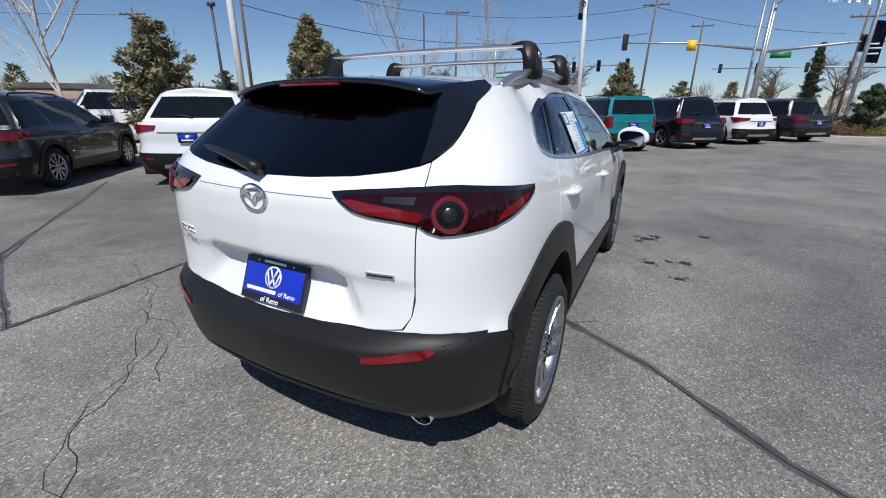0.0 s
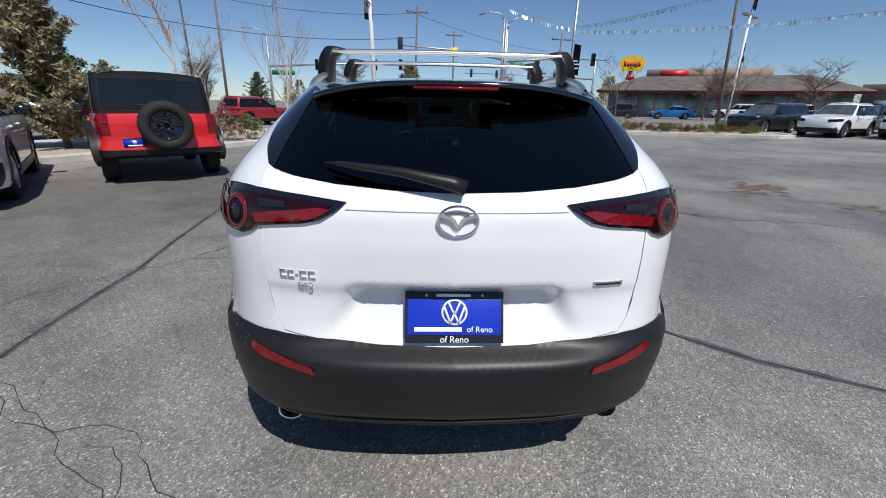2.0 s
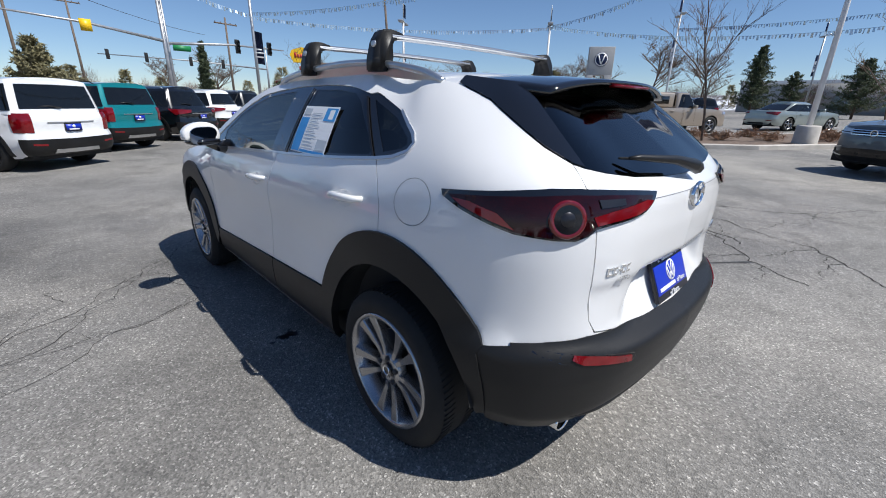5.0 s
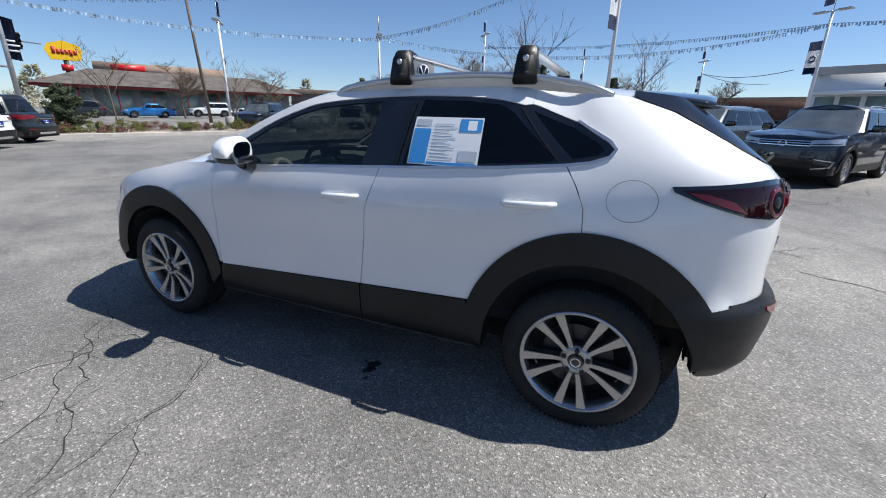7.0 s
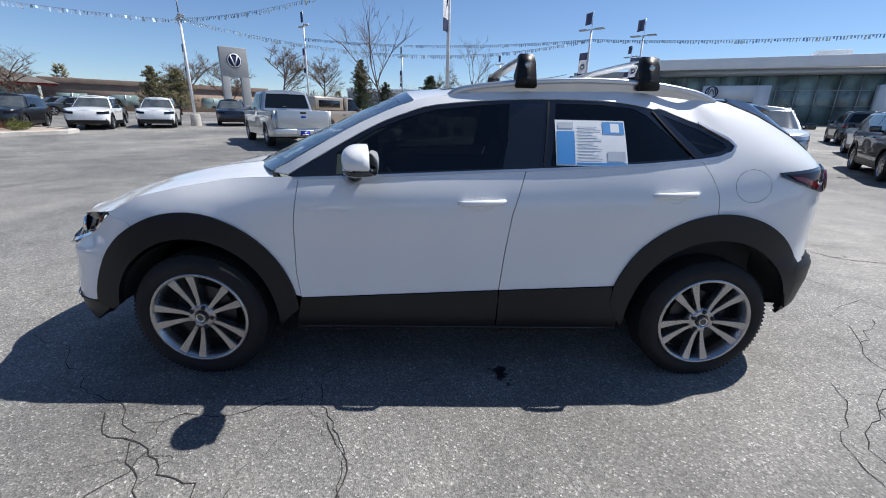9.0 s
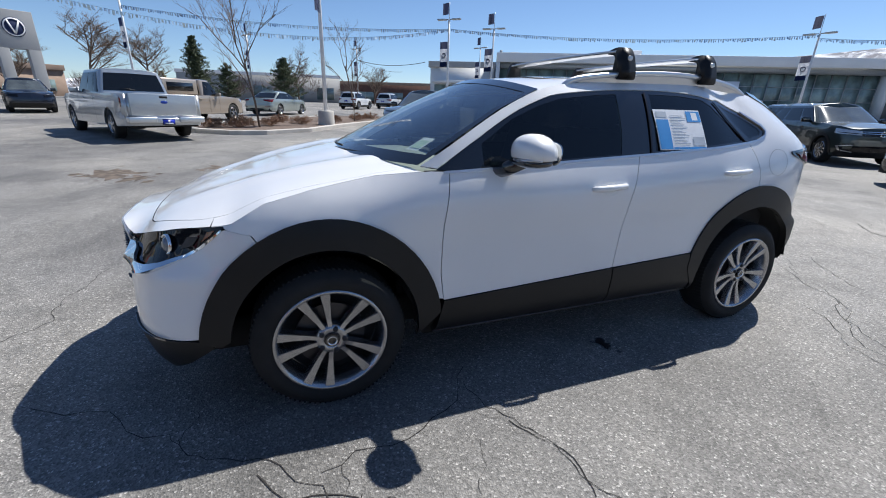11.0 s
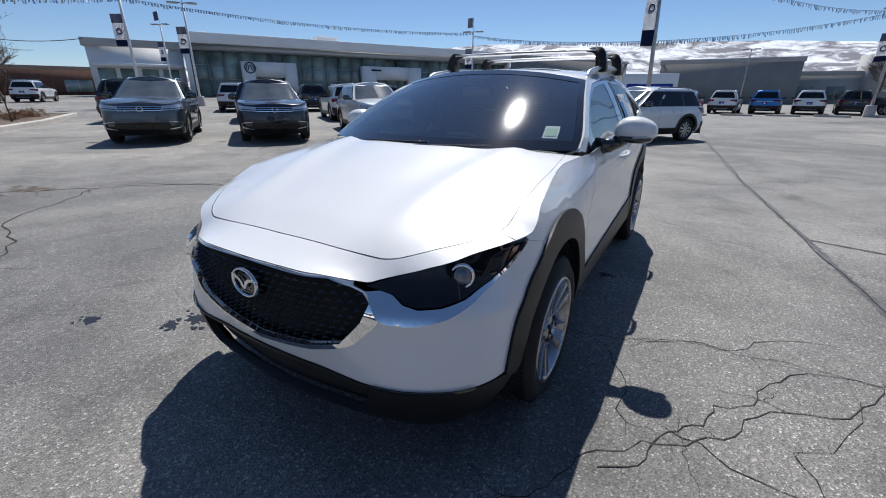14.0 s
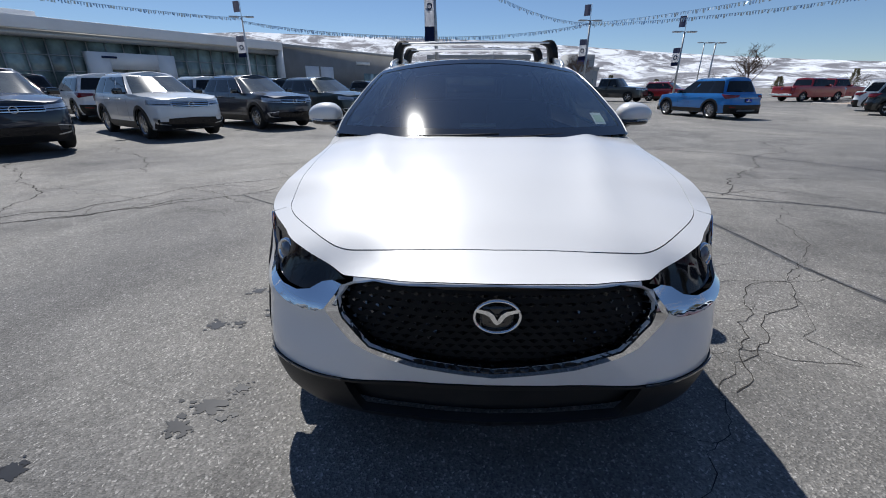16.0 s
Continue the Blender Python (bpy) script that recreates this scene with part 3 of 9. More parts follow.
def car_like(name, label, category, at, group="parked vehicles", **kw):
    """A parked vehicle from its main measures. +y is its front; its origin is on the ground between the axles."""
    s = dict(BASE)
    s.update(kw)
    car = thing(name, label, category, group, at)
    w, wb, zb, zn, r = s["W"] / 2, s["wb"], s["zb"], s["zn"], s["r"]
    yf = wb / 2 + s["fo"]
    yr = yf - s["L"]
    k = s["rnd"]
    pts = [(0, yr), (0.55 * w, yr + 0.025 * k), (0.80 * w, yr + 0.09 * k), (0.94 * w, yr + 0.25 * k), (0.985 * w, yr + 0.5), (w, yr + 0.8), (w, 0), (w, yf - 0.85), (0.985 * w, yf - 0.55), (0.94 * w, yf - 0.33 * k), (0.80 * w, yf - 0.13 * k), (0.5 * w, yf - 0.035 * k), (0, yf)]
    sh_in = 0.055 * k
    side = [(0.18, 0.12), (0.26, 0.04), (0.4, 0.008), (0.55, 0.0), (zb - 0.16, 0.004), (zb - 0.06, 0.015), (zb, sh_in)]
    rear = [(0.25, 0.16), (0.33, 0.05), (0.42, 0.0), (0.62, -0.01), (0.68, 0.045), (zb - 0.14, 0.02), (zb - 0.03, 0.04), (zb + 0.03, 0.08)]
    front = [(0.2, 0.16), (0.3, 0.05), (0.42, 0.0), (0.58, 0.0), (zn - 0.14, 0.02), (zn - 0.03, 0.05), (zn + 0.03, 0.1), (zb, 0.2)]
    sh = Shell(pts, yr + 0.8, yf - 0.85, [(-9, rear), (yr + 0.10, rear), (yr + 0.7, side), (yf - 0.6, side), (yf - 0.05, front), (9, front)])

    def ztop(a):
        t = smooth01((a - (s["wsb"] - 0.05)) / max(0.2, yf - 0.35 - s["wsb"]))
        q = smooth01((a - (yf - 0.45)) / 0.5)
        return zb - t * (zb - zn) * 0.45 - q * (zb - zn) * 0.55
    zl = s["zl"]
    R = r + 0.055
    lo, hi = sh.lo, sh.hi
    bottom = [(lo, zl + 0.08), (-wb / 2 - R, zl)] + arc_pts(-wb / 2, r, R, R, math.pi - 0.25, 0.25) + [(-wb / 2 + R, zl)] + [(wb / 2 - R, zl)] + arc_pts(wb / 2, r, R, R, math.pi - 0.25, 0.25) + [(wb / 2 + R, zl), (hi, zl + 0.02)]
    top = [(a, ztop(a)) for a in np.linspace(hi, lo, 40)]
    bm = bmesh.new()
    for mir in (False, True):
        skin(sh, bottom + top, step=0.11, thick=0.03, mirror=mir, bm=bm)
    # bonnet: from the shell's front edge in to the centre line
    ts = [sh(a, ztop(a)) for a in np.linspace(s["wsb"] - 0.35, hi, 18)]
    zc0 = zb + 0.01
    rows = []
    for i, (x, y, z) in enumerate(ts):
        t = smooth01((y - s["wsb"] + 0.3) / (yf - s["wsb"] + 0.3))
        zc = max(z, zc0 + 0.04 - (zc0 - zn) * t ** 1.8) + 0.012 * (1 - t)
        rows.append([bm.verts.new((x * u, y, z + (zc - z) * (1 - abs(u) ** 2.2))) for u in np.linspace(-1, 1, 15)])
    for a, b in zip(rows, rows[1:]):
        for j in range(14):
            if (a[j].co - a[j + 1].co).length > 1e-5 or (b[j].co - b[j + 1].co).length > 1e-5:
                bm.faces.new((a[j], a[j + 1], b[j + 1], b[j]))
    tail = [sh(a, ztop(a)) for a in np.linspace(lo, max(s["rgb"], yr + 0.05) + 0.4, 12)]
    rows = [[bm.verts.new((x * u, y, z + 0.01 * (1 - u * u))) for u in np.linspace(-1, 1, 9)] for x, y, z in tail]
    if s["bed"] is None:
        for a, b in zip(rows, rows[1:]):
            for j in range(8):
                bm.faces.new((a[j], a[j + 1], b[j + 1], b[j]))
    part("body", bm, s["paint"], car)
    if s["bed"] is not None:
        bm = bmesh.new()
        y1 = s["rgb"] - 0.05
        box(bm, -w + 0.12, w - 0.12, yr + 0.06, y1, 0.55, 0.58)
        for x0, x1 in ((-w + 0.05, -w + 0.13), (w - 0.13, w - 0.05)):
            box(bm, x0, x1, yr + 0.03, y1, 0.55, zb + 0.005)
        box(bm, -w + 0.1, w - 0.1, yr + 0.03, yr + 0.1, 0.55, zb + 0.005)
        part("cargo_bed", bm, s["paint"], car)
        bm = bmesh.new()
        box(bm, -w + 0.17, w - 0.17, yr - 0.012, yr + 0.06, 0.66, zb + 0.02, bevel=0.012)
        gate = part("tailgate", bm, s["paint"], car)
        part("tailgate_handle", boxed(-0.10, 0.10, yr - 0.022, yr, zb - 0.09, zb - 0.03, bevel=0.01), "blackplastic", gate)
        bm = bmesh.new()
        lathe(bm, [(yr - 0.012, 0.0), (yr - 0.018, 0.05), (yr - 0.012, 0.055)], "Y", 24)
        bmesh.ops.transform(bm, matrix=Matrix.Translation((0, 0, zb - 0.19)) @ Matrix.Diagonal((1.6, 1, 0.75, 1)), verts=bm.verts)
        part("rear_emblem", bm, "sign_blue", gate)
        bm = bmesh.new()
        box(bm, -w + 0.04, -0.28, yr - 0.16, yr + 0.05, 0.47, 0.63, bevel=0.03)
        box(bm, 0.28, w - 0.04, yr - 0.16, yr + 0.05, 0.47, 0.63, bevel=0.03)
        box(bm, -0.3, 0.3, yr - 0.11, yr + 0.03, 0.46, 0.60, bevel=0.02)
        part("step_bumper", bm, "satin", car, "bright metal rear step bumper")
    # greenhouse
    xb, xt = w * 0.945, w * s["top"]
    H = s["H"]
    zt = H - (0.10 if k > 0.8 else 0.06)
    bx = s["box"]
    base = [(0, s["rgb"]), (0.68 * xb, s["rgb"] + 0.03 * k), (0.93 * xb, s["rgb"] + 0.12 * k), (xb, s["rgb"] + 0.34), (xb, s["wsb"] - 0.55), (0.965 * xb, s["wsb"] - 0.36), (0.7 * xb, s["wsb"] - 0.12), (0, s["wsb"])]
    xq = xt + bx * (xb - xt)
    peak = [(0, s["rgt"]), (0.68 * xq, s["rgt"] + 0.02 * k), (0.93 * xq, s["rgt"] + 0.08 * k), (xq, s["rgt"] + 0.3), (xq, s["wst"] - 0.35), (0.96 * xq, s["wst"] - 0.16), (0.7 * xq, s["wst"] - 0.05), (0, s["wst"])]
    A, B = np.array(spline(base, 6)), np.array(spline(peak, 6))
    ss = np.linspace(0, 7, len(A))

    def green(u, v):
        ax, ay = np.interp(u, ss, A[:, 0]), np.interp(u, ss, A[:, 1])
        bx_, by = np.interp(u, ss, B[:, 0]), np.interp(u, ss, B[:, 1])
        f = v / 0.5
        b = 0.10 * f * (1 - f) * (0.6 if bx > 0.5 else 1)
        x, y = ax + (bx_ - ax) * f, ay + (by - ay) * f
        return x + (b * x / xb * 0.5 if x > 1e-6 else 0), y + b * (1.0 if u > 5.5 else (-0.6 if u < 1.5 else 0)) * 0.4, zb - 0.02 + (zt - zb + 0.02) * f
    bm = bmesh.new()
    for mir in (False, True):
        skin(green, [(0, 0), (7, 0), (7, 0.5), (0, 0.5)], step=0.25, thick=0, mirror=mir, bm=bm)
    ring = [green(u, 0.5) for u in np.linspace(0, 7, 30)]
    rows = [[bm.verts.new((x * q, y, zt + (H - zt) * (1 - q ** 2.0) ** 0.7)) for q in np.linspace(-1, 1, 15)] for x, y, _ in ring]
    for a, b in zip(rows, rows[1:]):
        for j in range(14):
            bm.faces.new((a[j], a[j + 1], b[j + 1], b[j]))
    bmesh.ops.remove_doubles(bm, verts=bm.verts, dist=1e-4)
    part("roof", bm, s["roof"] or s["paint"], car)

    def pane(nm, poly, both=True, halves=False, lift=0.006, material="dark_glass"):
        if halves:
            bm = bmesh.new()
            for mir in (False, True):
                skin(green, poly, step=0.2, thick=0.0, mirror=mir, lift=lift, bm=bm)
            part(nm, bm, material, car)
        else:
            for mir in (False, True):
                part(nm, skin(green, poly, step=0.2, thick=0.0, mirror=mir, lift=lift), material, car)
    pane("windscreen", [(5.45, 0.03), (7, 0.03), (7, 0.47), (5.35, 0.465)], halves=True, material="screen_dark")
    pane("rear_window", [(0, 0.08), (1.55, 0.08), (1.5, 0.44), (0, 0.45)], halves=True)
    if s["windows"]:
        ya, yb = s["rgb"] + 0.34, s["wsb"] - 0.55
        us = lambda y: 3 + (y - ya) / (yb - ya)
        if s["band"]:
            for mir in (False, True):
                part("window_frame", skin(green, [(2.3, 0.035), (4.99, 0.03), (4.9, 0.455), (2.75 if bx < 0.5 else 2.3, 0.46)], step=0.3, thick=0.0, mirror=mir, lift=0.003), "gloss_black", car)
        cuts = [2.35] + [us(p) for p in sorted(s["pillars"])] + [4.98]
        for i, (u0, u1) in enumerate(zip(cuts, cuts[1:])):
            u0, u1 = u0 + 0.025, u1 - 0.025
            poly = [(u0, 0.06), (u1, 0.05), (u1 - (0.2 if i == len(cuts) - 2 else 0), 0.44), (u0 + (0.25 if i == 0 and bx < 0.5 else 0), 0.44)]
            pane("side_window", poly)
    # underside, so that no light shows through
    bm = bmesh.new()
    box(bm, -w + 0.13, w - 0.13, yr + 0.12, yf - 0.15, zl - 0.02, 0.5)
    box(bm, -w + 0.28, w - 0.28, yr + 0.3, yf - 0.4, 0.45, zb - 0.1)
    part("underbody", bm, "underbody", car)
    add_wheels(car, r, s["tw"], s["rim"], s["style"], wb, 2 * w * s["track"])
    # arch and sill trim
    if s["clad"]:
        for mir in (False, True):
            for cy in (wb / 2, -wb / 2):
                poly = arc_pts(cy, r, R + 0.075, R + 0.075, -0.12, math.pi + 0.12, 18) + arc_pts(cy, r, R - 0.005, R - 0.005, math.pi + 0.12, -0.12, 18)
                part("wheel_arch_trim", skin(sh, poly, step=0.12, thick=0.02 + s["flare"], mirror=mir, lift=s["flare"]), "blackplastic" if s["clad"] is True else s["clad"], car)
            part("sill_trim", skin(sh, [(-wb / 2 + R + 0.03, 0.25), (wb / 2 - R - 0.03, 0.25), (wb / 2 - R - 0.05, 0.42), (-wb / 2 + R + 0.05, 0.42)], step=0.15, thick=0.03, mirror=mir, lift=0.01), "blackplastic", car)
    xr, xf = sh.rear, sh.front

    def on_shell(nm, polys, material, lift=0.008, lab="", thick=0.02):
        bm = bmesh.new()
        for poly in polys:
            for mir in (False, True):
                skin(sh, poly, step=0.09, thick=thick, mirror=mir, lift=lift, bm=bm)
        return part(nm, bm, material, car, lab)
    # bumpers
    hb = 0.60
    on_shell("rear_bumper", [[(xr(0), max(0.3, zl + 0.04)), (xr(0.96 * w), max(0.3, zl + 0.04)), (xr(0.96 * w), hb), (xr(0), hb - 0.02)]], "blackplastic" if s["clad"] else s["paint"], 0.014)
    on_shell("front_bumper_trim", [[(xf(0), max(0.27, zl)), (xf(0), 0.45), (xf(0.9 * w), 0.44), (xf(0.95 * w), max(0.27, zl))]], "blackplastic", 0.012)
    # lamps
    zl0 = zb - 0.20
    if s["lamps"] == "corner":
        for mir in (False, True):
            part("tail_lamp", skin(sh, [(xr(0.99 * w), zb - 0.02), (xr(0.96 * w), zl0), (xr(0.55 * w), zl0 + 0.07), (xr(0.5 * w), zb - 0.05)], step=0.08, thick=0.02, mirror=mir, lift=0.012), "lens_red", car)
    elif s["lamps"] == "tall":
        for mir in (False, True):
            part("tail_lamp", skin(sh, [(xr(0.97 * w), zb - 0.0), (xr(0.97 * w), zb - 0.33), (xr(0.76 * w), zb - 0.33), (xr(0.76 * w), zb - 0.0)], step=0.08, thick=0.02, mirror=mir, lift=0.012), "lens_red", car)
    for mir in (False, True):
        hz = zn - 0.05
        lamp = part("headlamp", skin(sh, [(xf(0.5 * w), hz - 0.11), (xf(0.5 * w), hz), (xf(0.97 * w), hz + 0.05), (xf(0.97 * w), hz - 0.08)], step=0.08, thick=0.02, mirror=mir, lift=0.01), "lens_clear" if s["face"] != "dark" else "lamp_dark", car)
    if s["grille"]:
        hz = zn - 0.05
        gp = on_shell("grille", [[(xf(0), hz - 0.14), (xf(0), hz + 0.0), (xf(0.5 * w), hz + 0.0), (xf(0.46 * w), hz - 0.13)]], "lamp_dark", 0.009)
        for dz in (0.0, -0.045, -0.09):
            bm = bmesh.new()
            for mir in (False, True):
                skin(sh, [(xf(0), hz + dz - 0.028), (xf(0), hz + dz - 0.012), (xf(0.5 * w), hz + dz - 0.012), (xf(0.5 * w), hz + dz - 0.028)], step=0.1, thick=0.01, mirror=mir, lift=0.018, bm=bm)
            part("grille_bar", bm, "chrome", gp)
        on_shell("lower_grille", [[(xf(0), 0.38), (xf(0), 0.54), (xf(0.62 * w), 0.52), (xf(0.66 * w), 0.38)]], "lamp_dark", 0.016)
        bm = bmesh.new()
        fx = sh(xf(0), hz - 0.07)
        lathe(bm, [(fx[1] + 0.01, 0.07), (fx[1] + 0.035, 0.07), (fx[1] + 0.035, 0.056), (fx[1] + 0.025, 0.056)], "Y", 24, (0, 0, hz - 0.07))
        part("front_emblem", bm, "chrome", gp)
    if s["trim"]:
        for mir in (False, True):
            part("bumper_trim", skin(sh, [(xf(0.60 * w), 0.36), (xf(0.88 * w), 0.40), (xf(0.92 * w), 0.52), (xf(0.62 * w), 0.56), (xf(0.62 * w), 0.545), (xf(0.885 * w), 0.505), (xf(0.855 * w), 0.42), (xf(0.60 * w), 0.375)], step=0.08, thick=0.01, mirror=mir, lift=0.022), "satin", car)
            part("lamp_strip", skin(sh, [(xf(0.52 * w), zn - 0.135), (xf(0.95 * w), zn - 0.105), (xf(0.95 * w), zn - 0.092), (xf(0.52 * w), zn - 0.118)], step=0.08, thick=0.006, mirror=mir, lift=0.02), "lamp_dark", car)
    if s["plate"]:
        zp = s["pz"] or (zb - 0.255 if s["bed"] is None else 0.5)
        py = sh(xr(0), zp)[1] - (0.02 if s["bed"] is None else 0.105)
        pl = part("plate", boxed(s["px"] - 0.155, s["px"] + 0.155, py - 0.012, py + 0.05, zp - 0.08, zp + 0.08, bevel=0.004), "plate_dark", car)
        part("plate_face", boxed(s["px"] - 0.148, s["px"] + 0.148, py - 0.016, py - 0.011, zp - 0.06, zp + 0.055), "plate_blue" if s["plate"] == "blue" else "plate_white", pl)
        if s["plate"] == "blue":
            part("plate_print", boxed(s["px"] - 0.1, s["px"] + 0.1, py - 0.019, py - 0.0155, zp - 0.055, zp - 0.03), "plate_white", pl)
            bm = bmesh.new()
            lathe(bm, [(py - 0.019, 0.0), (py - 0.019, 0.03), (py - 0.0155, 0.03)], "Y", 18, (s["px"], 0, zp + 0.015))
            part("plate_mark", bm, "plate_white", pl)
    for sx in (1, -1):
        bm = bmesh.new()
        box(bm, sx * (w - 0.02), sx * (w + 0.20), s["wsb"] - 0.62, s["wsb"] - 0.50, zb + 0.0, zb + 0.15, bevel=0.035)
        box(bm, sx * (w - 0.1), sx * (w + 0.06), s["wsb"] - 0.58, s["wsb"] - 0.54, zb + 0.0, zb + 0.05)
        bmesh.ops.recalc_face_normals(bm, faces=bm.faces)
        part("door_mirror", bm, s["paint"] if not s["clad"] else "gloss_black", car)
        for y in (s["pillars"][0] + 0.28, s["pillars"][0] - 0.62):
            p = sh(y, zb - 0.13)
            bm = bmesh.new()
            box(bm, sx * (p[0] - 0.01), sx * (p[0] + 0.035), y - 0.1, y + 0.1, zb - 0.145, zb - 0.115, bevel=0.008)
            bmesh.ops.recalc_face_normals(bm, faces=bm.faces)
            part("door_handle", bm, s["paint"], car)
        # door seams as narrow dark joints
        for y in ((s["wsb"] - 0.42), s["pillars"][0], max(-wb / 2 + R - 0.05, s["pillars"][-1])):
            part("door_joint", skin(sh, [(y - 0.004, 0.43), (y + 0.004, 0.43), (y + 0.004, zb - 0.005), (y - 0.004, zb - 0.005)], step=0.1, thick=0.0, mirror=sx < 0, lift=0.0025), "underbody", car)
        if s["rails"]:
            bm = bmesh.new()
            y0, y1 = s["rgt"] + 0.18, s["wst"] - 0.3
            x = sx * (xq - 0.05)
            tube(bm, [(x, y0, zt + 0.0), (x, y0 + 0.12, zt + 0.055), (x, (y0 + y1) / 2, zt + 0.075), (x, y1 - 0.12, zt + 0.055), (x, y1, zt + 0.0)], 0.014, 8)
            part("roof_rail", bm, "satin" if s["rails"] is True else s["rails"], car)
    if s["windows"]:
        bm = bmesh.new()
        p0 = green(0, 0.1)
        tube(bm, [(-0.02, p0[1] - 0.03, p0[2]), (-0.2, p0[1] - 0.02, p0[2] + 0.03), (-0.4, p0[1], p0[2] + 0.02)], [0.02, 0.012, 0.006], 6)
        part("rear_wiper", bm, "blackplastic", car)
    if s["bed"] is None and not s["spare"]:
        for poly in ([(xr(0.0), zb - 0.17), (xr(0.5 * w), zb - 0.165), (xr(0.5 * w), zb - 0.15), (xr(0.0), zb - 0.155)],):
            on_shell("tailgate_trim", [poly], "satin" if s["clad"] else s["paint"], 0.012, thick=0.01)
        on_shell("bumper_guard", [[(xr(0.0), 0.33), (xr(0.5 * w), 0.335), (xr(0.46 * w), 0.40), (xr(0.0), 0.40)]], "satin" if s["clad"] else "blackplastic", 0.022, thick=0.01)
        for mir in (False, True):
            part("reflector", skin(sh, [(xr(0.62 * w), 0.47), (xr(0.86 * w), 0.49), (xr(0.86 * w), 0.525), (xr(0.62 * w), 0.505)], step=0.1, thick=0.005, mirror=mir, lift=0.02), "lens_red", car)
    if s["spare"]:
        zc = 0.98
        rm = 0.40
        bm = bmesh.new()
        lathe(bm, [(yr - 0.03, rm - 0.16), (yr - 0.04, rm - 0.02), (yr - 0.10, rm), (yr - 0.2, rm), (yr - 0.26, rm - 0.04), (yr - 0.265, rm - 0.15), (yr - 0.22, rm - 0.16)], "Y", 40, (0.05, 0, zc))
        sp = part("spare_wheel", bm, "rubber", car, "mounted black spare wheel")
        bm = bmesh.new()
        lathe(bm, [(yr - 0.21, rm - 0.155), (yr - 0.23, rm - 0.17), (yr - 0.19, rm - 0.19), (yr - 0.17, 0.05), (yr - 0.21, 0.0)], "Y", 30, (0.05, 0, zc))
        part("spare_rim", bm, "gloss_black", sp)
        for i in range(5):
            a = i * math.tau / 5 + 0.3
            bm = bmesh.new()
            box(bm, -0.035, 0.035, yr - 0.225, yr - 0.19, 0.04, rm - 0.17, bevel=0.008, m=Matrix.Translation((0.05, 0, zc)) @ Matrix.Rotation(a, 4, "Y"))
            part("spoke", bm, "gloss_black", sp)
    return car


# ---- the white compact SUV that the camera circles ----
class Body(Shell):
    """As Shell, but its insets lean along their own direction, so that the cabin narrows without creasing at the corners."""

    def lean(self, keys):
        self.va = np.array([k for k, _ in keys])
        self.vd = np.radians([d for _, d in keys])
        return self

    def __call__(self, a, z):
        if a < self.lo or a > self.hi:
            x, y, z = self(2 * (self.lo if a < self.lo else self.hi) - a, z)
            return -x, y, z
        x, y = self.plan(a)
        t = np.interp(a, self.va, self.vd)
        d = self.inset(a, z)
        if a < -1.9 and z < 0.9:
            half = 0.315 + 0.085 * (0.858 - z) / 0.16
            k = smooth01((half + 0.045 - x) / 0.085) * smooth01((0.868 - z) / 0.018)
            d += (0.054 * k + 0.007 * (1 - k) * smooth01((0.862 - z) / 0.014) * smooth01((0.64 - x) / 0.06)) * smooth01((z - 0.655) / 0.17)
        x = x - math.cos(t) * d
        return x, y - math.sin(t) * d, z


RIM = [(0, -2.12), (0.30, -2.105), (0.53, -2.07), (0.705, -1.985), (0.812, -1.86), (0.862, -1.70), (0.875, -1.45), (0.882, -1.2), (0.885, -0.6), (0.885, 0), (0.885, 0.6), (0.885, 1.2), (0.884, 1.45), (0.879, 1.66), (0.862, 1.83), (0.80, 1.965), (0.69, 2.06), (0.535, 2.133), (0.40, 2.175), (0.22, 2.205), (0, 2.217)]
tmp = Shell(RIM, -1.2, 1.2, [(-9, [(0, 0)]), (9, [(0, 0)])])
AR, AF, LO, HI = tmp.rear, tmp.front, tmp.lo, tmp.hi
P_REAR = [(0.20, 0.30), (0.30, 0.16), (0.36, 0.07), (0.42, 0.02), (0.50, 0.0), (0.57, -0.012), (0.622, -0.014), (0.634, -0.006), (0.658, 0.052), (0.672, 0.062), (0.72, 0.070), (0.80, 0.066), (0.90, 0.056), (1.0, 0.05), (1.09, 0.054), (1.13, 0.066), (1.157, 0.105), (1.20, 0.155), (1.3, 0.285), (1.4, 0.41), (1.485, 0.53)]
P_RC = [(0.20, 0.22), (0.30, 0.10), (0.40, 0.03), (0.55, 0.005), (0.635, 0.003), (0.655, 0.014), (0.685, 0.040), (0.8, 0.044), (0.95, 0.044), (1.03, 0.05), (1.10, 0.062), (1.15, 0.082), (1.2, 0.125), (1.3, 0.25), (1.4, 0.38), (1.48, 0.5)]
P_RW = [(0.20, 0.1), (0.3, 0.02), (0.5, 0.0), (0.65, 0.0), (0.8, 0.002), (0.92, 0.012), (1.0, 0.024), (1.06, 0.04), (1.12, 0.064), (1.2, 0.11), (1.3, 0.19), (1.4, 0.285), (1.48, 0.38)]
P_RD = [(0.20, 0.14), (0.26, 0.06), (0.32, 0.015), (0.45, 0.005), (0.6, 0.012), (0.75, 0.018), (0.88, 0.006), (0.96, 0.0), (1.02, 0.012), (1.1, 0.038), (1.155, 0.062), (1.25, 0.108), (1.35, 0.165), (1.42, 0.212), (1.48, 0.265), (1.52, 0.33)]
